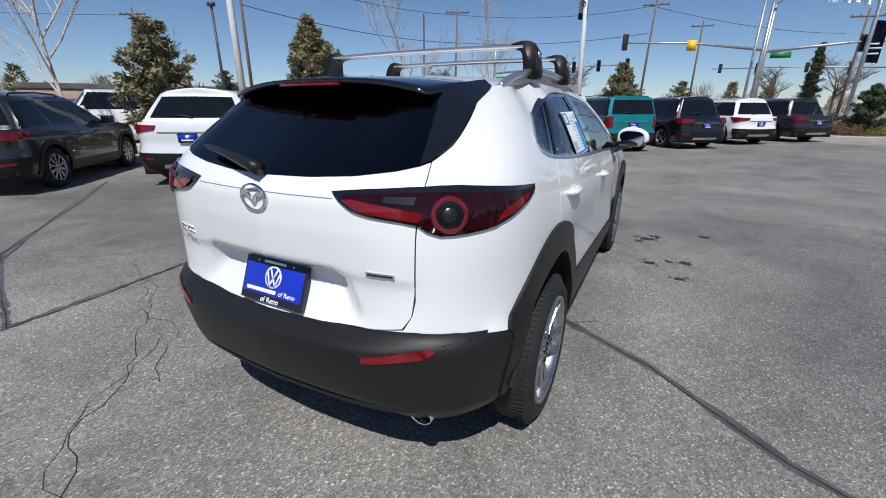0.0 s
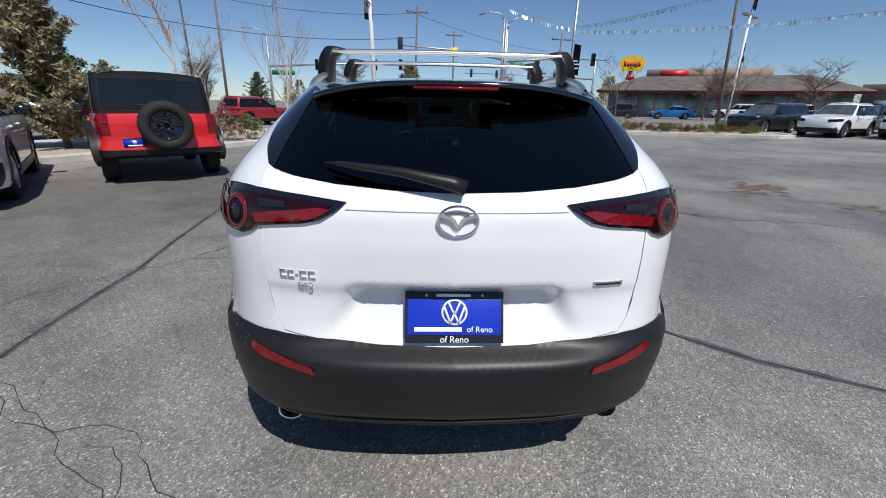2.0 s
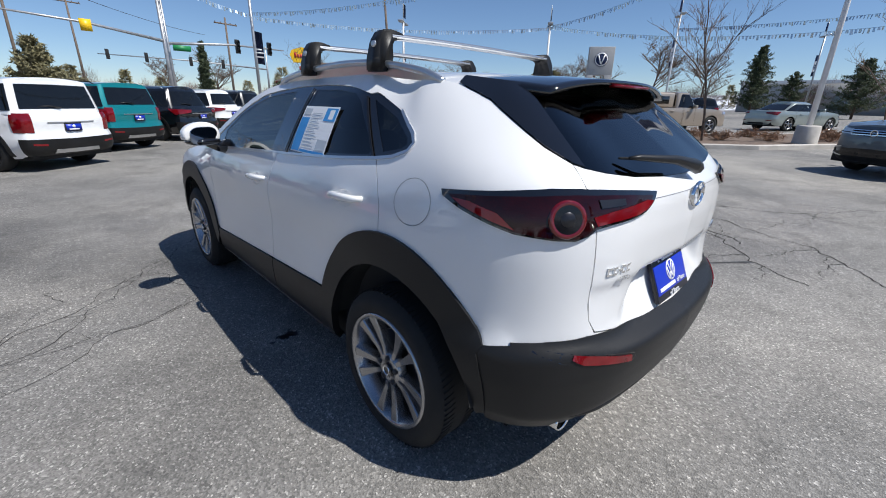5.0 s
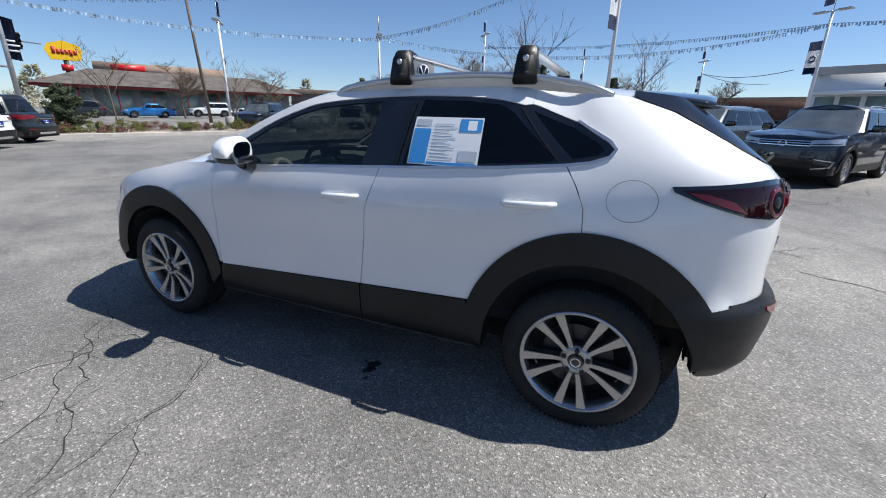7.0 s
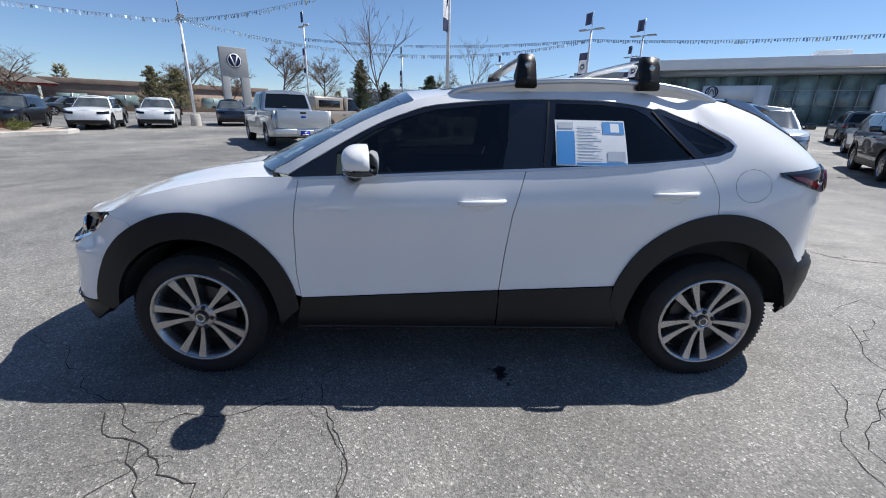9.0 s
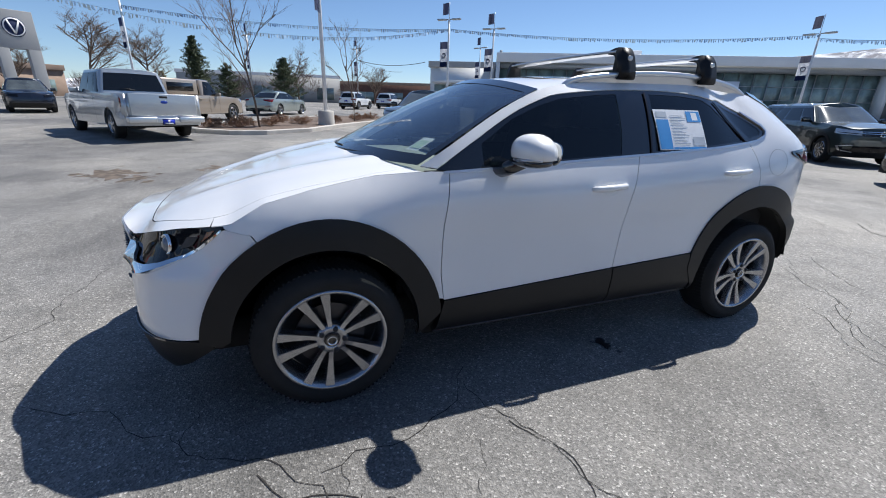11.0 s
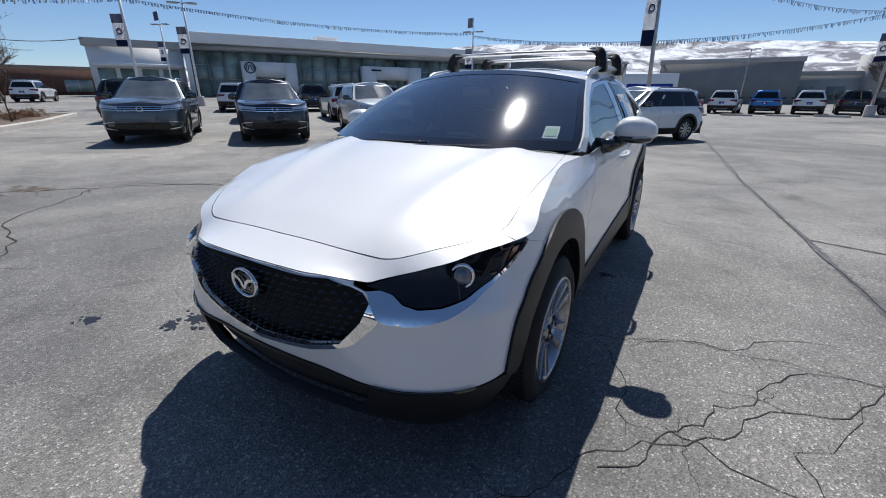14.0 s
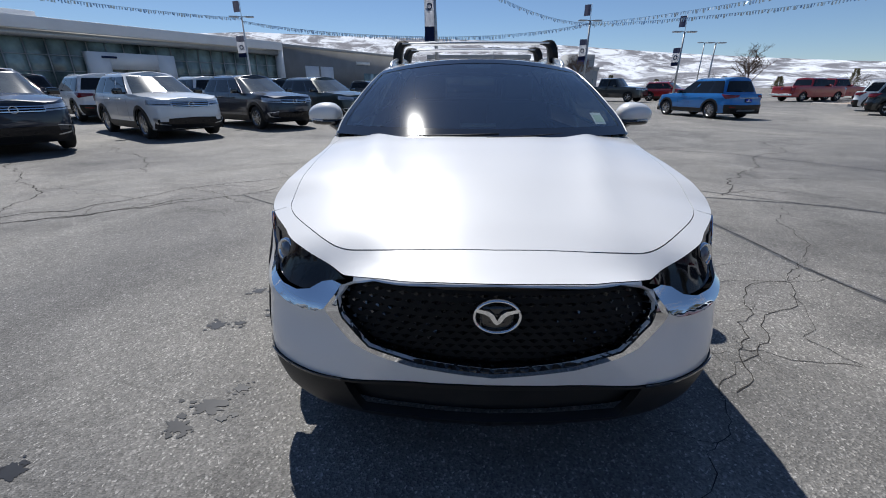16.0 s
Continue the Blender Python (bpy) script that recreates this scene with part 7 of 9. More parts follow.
lot_lamp(24.3, 14.9, 5.9, 0.6)
lot_lamp(36.7, 11.3, 7.6, 0.6)
lot_lamp(31.0, -11.6, 7.0, 0.8, r=0.1)
lot_lamp(31.9, -16.0, 6.8, 0.8)
lot_lamp(18.2, -34.6, 6.3, 0.2)
lot_lamp(-10.4, -34.9, 6.1, 0.1, r=0.1, material="steel", label="grey steel lamp post with banner and flag")
lot_lamp(-17.9, -34.5, 5.2, 0.1, material="steel", label="grey steel lamp post with hanging banners")
lot_lamp(-24.6, -41.9, 5.0, 0.1, False, material="steel", label="grey steel lamp post in the far lot")
lot_lamp(-33.0, -60.0, 6.5, 0.1, False, material="steel", label="grey steel lamp post in the far lot")
lot_lamp(-5.0, -66.0, 6.5, 0.1, False, material="steel", label="grey steel lamp post in the far lot")
lot_lamp(52.0, 4.0, 7.0, 0.4, material="steel", label="grey steel lamp post with banners")
lot_lamp(58.0, -9.0, 7.0, 0.4, material="steel", label="grey steel lamp post with banners")
lot_lamp(47.0, -22.0, 7.0, 0.4, label="white car park lamp post by the showroom")
lot_lamp(17.4, 21.8, 6.0, 0.7, base=0.35)

flag = pole_thing("flagpole", "tall white flagpole with a navy and white flag", "flagpole", 17.2, -0.5, 9.0, 0.09, 0.06, "white_pole", base=0.36)
banner(flag, 0.06, 4.4, 6.9, 0.8, turn=math.pi * 0.9)
flag = pole_thing("flagpole", "white flagpole with a dark feather banner", "flagpole", -2.9, 19.3, 9.0, 0.13, 0.09, "white_pole", lean=(-0.25, 0.0))
banner(flag, -0.45, 5.2, 6.6, 0.4, ("banner_navy", "banner_white", "banner_navy"), turn=0.4)
pole_thing("flagpole", "tall plain white flagpole in the planting", "flagpole", -11.2, 6.6, 9.0, 0.12, 0.08, "white_pole")
flag = pole_thing("flagpole", "steel pole with a long printed banner", "flagpole", 1.3, -21.8, 8.5, 0.11, 0.08, "steel", lean=(0.35, 0))
banner(flag, 0.25, 3.6, 7.2, 0.6, ("banner_navy", "banner_white", "banner_navy"), turn=0.5)
flag = pole_thing("flagpole", "steel pole with a dark blue sale banner", "flagpole", 9.4, 27.0, 8.5, 0.11, 0.08, "steel", base=0.3)
banner(flag, -0.05, 3.3, 5.2, 0.75, ("banner_navy",), turn=0.3)
for zz, ww in ((3.9, 0.5), (4.1, 0.36), (3.65, 0.44)):
    part("banner_print", boxed(0.06, 0.06 + ww, -0.06, 0.14, zz, zz + 0.07), "banner_white", flag)


def utility_pole(x, y, h, lean=(0, 0), arm=True, turn=0.3):
    ob = pole_thing("utility_pole", "brown weathered timber utility pole", "utility pole", x, y, h, 0.135, 0.085, "timber", "utility poles", lean=lean)
    if arm:
        m = Matrix.Translation((lean[0], lean[1], h - 0.6)) @ Matrix.Rotation(turn, 4, "Z")
        bm = bmesh.new()
        box(bm, -1.2, 1.2, -0.05, 0.05, -0.06, 0.06, m=m)
        part("crossarm", bm, "timber", ob)
        for x0 in (-1.1, -0.5, 0.5, 1.1):
            bm = bmesh.new()
            lathe(bm, [(0.06, 0.03), (0.1, 0.06), (0.16, 0.03), (0.16, 0.0)], "Z", 8)
            bmesh.ops.transform(bm, matrix=m @ Matrix.Translation((x0, 0, 0)), verts=bm.verts)
            part("insulator", bm, "dark_pole", ob)
    return ob


utility_pole(22.3, 29.7, 10.5, (-0.6, 0.2), False)
utility_pole(-20.0, 40.0, 11.0, (0.2, 0), True, 0.5)
utility_pole(-27.5, 20.0, 11.5, (0.2, 0), True, 0.5)
utility_pole(-45.0, 22.0, 10.0, (0, 0), True, 0.5)
utility_pole(3.0, 60.0, 11.0, (0, 0), True, 0.2)
utility_pole(-2.0, 48.0, 11.5, (0.3, 0), True, 0.2)
utility_pole(14.5, 48.0, 9.0, (0.1, 0), True, 0.2)


def wire(name, pts, sag, r, material, label):
    bm = bmesh.new()
    for a, b in zip(pts, pts[1:]):
        a, b = Vector(a), Vector(b)
        line = [a.lerp(b, k / 14) - Vector((0, 0, sag * 4 * (k / 14) * (1 - k / 14))) for k in range(15)]
        tube(bm, line, r, 4, False)
    return tagged(part(name, bm, material, None), label, "cable")


wire("power_cable", [(-70, -12, 9.3), (-27.4, 20, 10.6), (-19.9, 40, 10.2), (-2, 48, 10.8), (20, 75, 10.5)], 0.6, 0.025, "dark_pole", "dark overhead power cable along the street")
wire("power_cable", [(-45, 22, 9.3), (-90, -20, 9.3)], 0.6, 0.02, "dark_pole", "dark overhead power cable along the street")
wire("power_cable", [(-27.4, 20, 8.2), (-19.9, 40, 7.6), (-2, 48, 8.4)], 0.5, 0.03, "dark_pole", "dark overhead telephone cable along the street")
wire("power_cable", [(44, -14, 5.6), (58, -9, 6.6), (75, -20, 6.6)], 0.5, 0.03, "dark_pole", "dark cable between far lamp posts")


def streamer(pts, sag, label="string of blue and silver foil streamers"):
    """A string hung with short foil strips, too many to count."""
    rng = random.Random(len(pts) + int(abs(pts[0][0]) * 10))
    bm = bmesh.new()
    for a, b in zip(pts, pts[1:]):
        a, b = Vector(a), Vector(b)
        n = int((b - a).length / 0.16)
        prev = None
        for k in range(n + 1):
            f = k / n
            p = a.lerp(b, f) - Vector((0, 0, sag * 4 * f * (1 - f)))
            if prev is not None:
                d = (p - prev).normalized()
                w = d.cross(Vector((0, 0, 1))).normalized()
                q = prev + d * 0.02
                v0, v1 = bm.verts.new(prev + Vector((0, 0, 0.015))), bm.verts.new(p + Vector((0, 0, 0.015)))
                v2, v3 = bm.verts.new(p - Vector((0, 0, 0.01))), bm.verts.new(prev - Vector((0, 0, 0.01)))
                bm.faces.new((v0, v1, v2, v3))
                tw = w * rng.uniform(-0.09, 0.09)
                ln = rng.uniform(0.13, 0.24)
                e = q + d * rng.uniform(0.06, 0.11)
                u0, u1 = bm.verts.new(q), bm.verts.new(e)
                u2, u3 = bm.verts.new(e + tw - Vector((0, 0, ln)) + d * rng.uniform(-0.05, 0.05)), bm.verts.new(q + tw - Vector((0, 0, ln)))
                bm.faces.new((u0, u1, u2, u3))
            prev = p
    return tagged(part("streamer", bm, "foil", None, smooth=False), label, "streamer", kind="stuff")


streamer([(9.4, 27.0, 6.4), (17.2, -0.5, 7.9)], 0.9)
streamer([(5.0, 27.0, 7.3), (9.4, 27.0, 6.3)], 0.15)
streamer([(9.4, 27.0, 6.2), (24.3, 14.9, 6.2)], 0.45)
streamer([(24.3, 14.9, 6.3), (31.0, -11.6, 6.9)], 1.5)
streamer([(36.7, 11.3, 7.3), (31.0, -11.6, 6.9)], 0.5)
streamer([(24.3, 14.9, 6.3), (17.2, -0.5, 7.9)], 0.6)
streamer([(31.0, -11.6, 6.9), (18.2, -34.6, 6.7)], 0.5)
streamer([(18.2, -34.6, 6.5), (1.3, -21.8, 3.9), (-10.4, -34.9, 6.2)], 0.25)
streamer([(-10.4, -34.9, 6.2), (1.3, -21.8, 7.4)], 0.7)
streamer([(-10.4, -34.9, 6.2), (-26.0, -8.0, 7.5)], 0.8)
streamer([(-10.4, -34.9, 6.1), (-36.0, -14.0, 8.0)], 0.9)


# ---- street furniture ----
def signal_head(parent, p, lit=None, turn=0.0):
    m = Matrix.Translation(p) @ Matrix.Rotation(turn, 4, "Z")
    bm = bmesh.new()
    box(bm, -0.19, 0.19, -0.1, 0.1, -0.55, 0.55, bevel=0.03, m=m)
    hd = part("signal_head", bm, "signal_black", parent)
    for k in (-1, 0, 1):
        bm = bmesh.new()
        lathe(bm, [(-0.22, 0.13), (-0.1, 0.14), (-0.1, 0.0)], "Y", 12, (0, 0, -k * 0.34))
        bmesh.ops.transform(bm, matrix=m, verts=bm.verts)
        part("signal_hood", bm, "signal_red" if (lit and k == -1) else "signal_black", hd)
    return hd


def mast(x, y, h, to, heads, lamp=True, label="traffic signal mast with dark signal heads"):
    ob = pole_thing("traffic_signal", label, "traffic signal", x, y, h + 2.6, 0.16, 0.1, "steel", "traffic signals")
    t = Vector(to) - Vector((x, y))
    d = t.normalized()
    bm = bmesh.new()
    tube(bm, [(0, 0, h - 0.4), (t.x * 0.5, t.y * 0.5, h + 0.1), (t.x, t.y, h + 0.2)], [0.11, 0.08, 0.05], 8)
    part("mast_arm", bm, "steel", ob)
    for f in heads:
        signal_head(ob, (t.x * f, t.y * f, h - 0.25 + 0.5 * f), False, math.atan2(d.y, d.x))
    if lamp:
        bm = bmesh.new()
        tube(bm, [(0, 0, h + 2.4), (-d.x * 0.8 + 0.3, -d.y * 0.8, h + 3.0), (-d.x * 2.6 + 0.3, -d.y * 2.6, h + 3.1)], [0.06, 0.05, 0.04], 6)
        part("lamp_arm", bm, "steel", ob)
    return ob


s1 = mast(-17.0, 44.0, 5.2, (-3.5, 46.5), (0.35, 0.62, 0.8, 1.0))
part("street_sign", boxed(0.2, 2.6, -0.05, 0.02, 4.0, 4.45), "sign_green", s1, "green street name sign")
s2 = mast(6.4, 36.6, 5.6, (-2.8, 33.5), (0.98,))
part("street_sign", boxed(0.5, 1.7, -0.06, 0.0, 4.6, 5.0), "sign_green", s2, "green street name sign")
s3 = mast(6.6, 37.0, 5.5, (17.0, 40.0), (0.55, 0.85), False)
part("warning_sign", boxed(-4.9, -4.3, -2.0, -1.93, 5.15, 5.85), "sign_yellow", s2, "yellow curve warning sign")
s4 = mast(24.0, 62.0, 5.4, (5.0, 64.0), (0.3, 0.5, 0.75, 0.95), False, "far traffic signal mast with dark signal heads")
st = pole_thing("street_lamp", "grey curved street lamp", "street lamp", 5.0, 29.0, 7.1, 0.09, 0.06, "steel")
bm = bmesh.new()
tube(bm, [(0, 0, 7.0), (-0.3, 0, 7.4), (-1.0, 0.1, 7.5), (-1.8, 0.1, 7.3)], [0.05, 0.05, 0.04, 0.06], 6)
part("lamp_arm", bm, "steel", st)
ss = pole_thing("street_lamp", "slim dark street lamp far off", "street lamp", -14.5, 24.0, 7.2, 0.07, 0.05, "dark_pole")
ss = pole_thing("street_lamp", "slim dark street lamp far off", "street lamp", -17.5, 10.5, 5.6, 0.07, 0.05, "dark_pole")
part("lamp_head", boxed(-0.15, 0.15, -0.1, 0.1, 5.5, 5.65), "dark_pole", ss)


# ---- trees and shrubs ----
def clumps(rng, centres, n, size, flat=0.6):
    """Many small leaf cards round given centres."""
    vs, fs = [], []
    for c, rad in centres:
        for _ in range(n):
            d = Vector((rng.gauss(0, 1), rng.gauss(0, 1), rng.gauss(0, flat))).normalized() * rad * rng.random() ** 0.5
            p = c + d
            u = Vector((rng.uniform(-1, 1), rng.uniform(-1, 1), rng.uniform(-0.6, 1))).normalized()
            w = u.cross(Vector((rng.uniform(-1, 1), rng.uniform(-1, 1), rng.uniform(-1, 1)))).normalized()
            s = size * rng.uniform(0.6, 1.4)
            k = len(vs)
            vs += [p - u * s * 0.2 + w * s * 0.28, p - u * s * 0.2 - w * s * 0.28, p + u * s * 1.3]
            fs.append((k, k + 1, k + 2))
    return vs, fs


def leafy(name, vs, fs, material, parent, label=""):
    me = bpy.data.meshes.new(name)
    me.from_pydata(vs, [], fs)
    me.materials.append(M[material])
    ob = new(name, me)
    ob.parent = parent
    if label:
        tagged(ob, label=label)
    return ob


def conifer(x, y, h, spread, seed, material="needles2", lean=0.0, n=34, label="young pine tree with dense olive green needles", gap=0.0, up=0.45, dz=0.1):
    rng = random.Random(seed)
    ob = thing("conifer_tree", label, "tree", "trees", pose(x, y, ground_z(x, y) + dz))
    bm = bmesh.new()
    tube(bm, [(0, 0, -0.1), (lean * 0.4, 0, h * 0.5), (lean, 0, h * 0.97)], [0.05 * h * 0.45, 0.03 * h * 0.4, 0.01], 8)
    limbs = []
    levels = int(h * 5)
    for k in range(levels):
        f = 0.06 + 0.92 * k / levels
        z = h * f
        ln0 = 1.3 * spread * (1 - f) ** 0.75 * (0.75 + 0.25 * math.sin(k * 1.7))
        for j in range(6 if f < 0.8 else 4):
            a = rng.random() * math.tau
            ln = ln0 * rng.uniform(0.55, 1.2)
            e = Vector((lean * f + math.cos(a) * ln, math.sin(a) * ln, z + ln * rng.uniform(0.1, 0.5 + up)))
            b = Vector((lean * f, 0, z))
            tube(bm, [b, b.lerp(e, 0.6) - Vector((0, 0, 0.05 * ln)), e], [0.018, 0.012, 0.005], 4, False)
            for t in (0.35, 0.55, 0.75, 0.92, 1.0):
                if rng.random() > gap:
                    limbs.append((b.lerp(e, t), 0.10 + 0.055 * h * 0.5 * (1.1 - t * 0.5)))
    part("trunk", bm, "bark", ob)
    vs, fs = clumps(rng, limbs, n, 0.075 + 0.008 * h)
    leafy("crown", vs, fs, material, ob)
    return ob


def bare_tree(x, y, h, seed, spread=0.5, material="bark", depth=4, label="bare deciduous tree with fine upright twigs", r0=None, dz=0.1, low=0.25, many=0):
    rng = random.Random(seed)
    ob = thing("bare_tree", label, "tree", "trees", pose(x, y, ground_z(x, y) + dz))
    trunk = bmesh.new()
    vs, fs = [], []
    r0 = r0 or h * 0.0105

    def twig(pts, rs):
        s0 = len(vs)
        d = (pts[-1] - pts[0]).normalized()
        a = d.orthogonal().normalized()
        b = d.cross(a)
        for p, r in zip(pts, rs):
            for k in range(3):
                t = k * math.tau / 3
                vs.append(p + (a * math.cos(t) + b * math.sin(t)) * r)
        for i in range(len(pts) - 1):
            for k in range(3):
                u, v = s0 + i * 3 + k, s0 + i * 3 + (k + 1) % 3
                fs.append((u, v, v + 3, u + 3))

    def grow(p, d, ln, r, k):
        pts = [p]
        q, dd = p, d
        for _ in range(3):
            dd = (dd + Vector((rng.uniform(-1, 1), rng.uniform(-1, 1), rng.uniform(-0.4, 0.8))) * 0.16).normalized()
            q = q + dd * ln / 3
            pts.append(q)
        rs = [r, r * 0.85, r * 0.7, r * 0.5]
        if k < 2:
            tube(trunk, pts, rs, 6, False)
        else:
            twig(pts, rs)
        if k < depth:
            m = (rng.randint(3, 4) + (many if k > 1 else many // 2)) if k else 7 + many
            for i in range(m):
                t = rng.uniform(low if k == 0 else 0.25, 1.0)
                i0 = min(2, int(t * 3))
                b = pts[i0].lerp(pts[i0 + 1], t * 3 - i0)
                a = rng.random() * math.tau
                side = Vector((math.cos(a), math.sin(a), rng.uniform(0.0, 0.5)))
                nd = (dd * (1 - spread) + side * spread).normalized()
                grow(b, nd, ln * rng.uniform(0.42, 0.68), max(r * 0.5, h * 0.0011), k + 1)
    grow(Vector((0, 0, -0.1)), Vector((rng.uniform(-0.05, 0.05), 0, 1)), h * (0.72 if not many else 0.6), r0 * (1.6 if many else 1), 0)
    part("trunk", trunk, material, ob)
    me = bpy.data.meshes.new("branchwork")
    me.from_pydata(vs, [], fs)
    me.materials.append(M[material])
    o = new("branchwork", me)
    o.parent = ob
    tagged(o, kind="stuff")
    return ob


def shrub(x, y, h, wide, seed, material, label, dz=0.12, twiggy=False):
    rng = random.Random(seed)
    ob = thing("shrub", label, "shrub", "shrubs", pose(x, y, ground_z(x, y) + dz))
    bm = bmesh.new()
    cs = []
    for _ in range(26 if twiggy else 12):
        a, e = rng.random() * math.tau, rng.uniform(0.3, 1.3)
        ln = h * rng.uniform(0.7, 1.1)
        p = Vector((math.cos(a) * wide * 0.5 * math.cos(e) * 1.6, math.sin(a) * wide * 0.5 * math.cos(e) * 1.6, ln * math.sin(e)))
        tube(bm, [(0, 0, -0.05), p * 0.5 + Vector((0, 0, 0.04)), p], [0.012, 0.007, 0.003], 3, False)
        cs += [(p * rng.uniform(0.75, 1.0), wide * 0.16), (p * rng.uniform(0.4, 0.8), wide * 0.16)]
    part("stemwork", bm, "bark" if not twiggy else material, ob)
    vs, fs = clumps(rng, cs, 20 if twiggy else 60, 0.035 + 0.02 * h, 0.8)
    leafy("leaves", vs, fs, material, ob)
    return ob


conifer(-11.6, 4.2, 3.5, 1.15, 1, lean=0.1)
conifer(-10.0, 8.6, 4.1, 1.1, 2, lean=-0.15)
conifer(-1.3, 22.0, 3.4, 1.2, 3)
conifer(-14.8, 14.5, 4.4, 1.2, 4, "needles")
bare_tree(-5.9, 14.4, 4.9, 11, 0.4, "pale_bark", 4, "slender bare birch with pale bark")
bare_tree(-9.5, 13.5, 5.5, 12, 0.4, "pale_bark", 4, "slender bare birch with pale bark")
bare_tree(-14.5, 3.0, 5.5, 13, 0.4, "pale_bark", 4, "slender bare birch with pale bark")
for i, (u, v) in enumerate(((1.2, 0.2), (1.6, 4.0), (1.3, 7.6), (1.7, 11.0), (1.1, -4.0), (1.9, 14.0))):
    x, y = strip(u, v)
    shrub(x, y, 0.75 if i != 2 else 1.0, 0.8, 20 + i, "shrub_green" if i in (0, 2, 4) else "shrub_red", "rounded evergreen shrub in gravel" if i in (0, 2, 4) else "dormant reddish shrub in gravel")
shrub(*strip(1.4, 6.6), 1.15, 1.0, 31, "shrub_dry", "bronze-leaved bush beside the birch")
rng0 = random.Random(5)
for i in range(18):
    x, y = lot(-5.3 + i * 0.66 + rng0.uniform(-0.2, 0.2), 22.6 + rng0.uniform(0, 1.8))
    shrub(x, y, rng0.uniform(0.35, 0.65), rng0.uniform(0.7, 1.1), 40 + i, "shrub_green" if i % 3 else "shrub_red", "low clipped evergreen shrub" if i % 3 else "dormant reddish low shrub")
conifer(*lot(-3.0, 24.0), 2.2, 0.9, 71, "needles", label="small dark spruce in the gravel bed")
bare_tree(*lot(-1.0, 24.2), 3.8, 72, 0.5, "bark", 4, "small bare ornamental tree")
bare_tree(*lot(4.4, 23.9), 3.4, 73, 0.5, "bark", 4, "small bare ornamental tree")
for i, (x, y) in enumerate(((15.4, 2.9), (16.4, 1.8), (17.6, 0.6), (15.0, 3.8), (19.0, -1.0), (21.2, -2.6), (18.6, 1.4), (22.8, -3.6), (16.8, 2.9), (20.6, -0.8))):
    shrub(x, y, 0.36, 0.75, 80 + i, "shrub_dry", "dry straw-coloured grass clump", twiggy=True)
bare_tree(15.7, 2.2, 4.3, 91, 0.42, "bark", 4, "slim bare street tree in the parking island")
bare_tree(20.0, -2.2, 3.9, 92, 0.42, "bark", 4, "slim bare street tree in the parking island")
# far trees
for i, (x, y, h, sp) in enumerate(((28.0, 40.5, 6.2, 0.62), (33.0, 33.0, 5.0, 0.66), (58.0, 21.0, 9.0, 0.6), (66.0, 17.0, 9.5, 0.6), (45.0, 22.0, 6.0, 0.6), (74.0, -2.0, 8.0, 0.55), (62.0, -12.0, 6.0, 0.5), (-30.0, 56.0, 8.0, 0.6), (-12.0, 62.0, 7.5, 0.6), (20.0, 72.0, 8.0, 0.6), (-36.0, 18.0, 6.5, 0.55), (-48.0, 10.0, 6.5, 0.6), (12.0, 66.0, 6.5, 0.6), (-40.0, -60.0, 7.0, 0.55), (-20.0, -75.0, 7.0, 0.55), (52.0, 30.0, 8.0, 0.6))):
    bare_tree(x, y, h, 100 + i, sp, "bark", 4, "broad bare tree with grey-brown twigs", low=0.3, many=3)
for i, (x, y, h, sp, mt) in enumerate(((70.0, 12.0, 8.5, 2.6, "needles"), (74.0, 8.5, 5.4, 2.2, "needles"), (52.0, 0.5, 5.0, 2.3, "needles"), (48.0, 32.0, 5.0, 2.2, "needles2"), (44.0, 27.0, 4.6, 2.4, "needles2"), (13.0, 52.0, 7.0, 0.9, "needles"), (-34.0, 44.0, 5.0, 2.4, "needles2"), (-27.0, 66.0, 5.5, 2.4, "needles"), (-5.0, 70.0, 5.0, 2.4, "needles"), (2.0, 62.0, 4.4, 2.5, "needles2"), (-44.0, 30.0, 5.0, 2.2, "needles"))):
    conifer(x, y, h, sp, 140 + i, mt, n=16, label="mature dark evergreen tree far off", up=0.1)


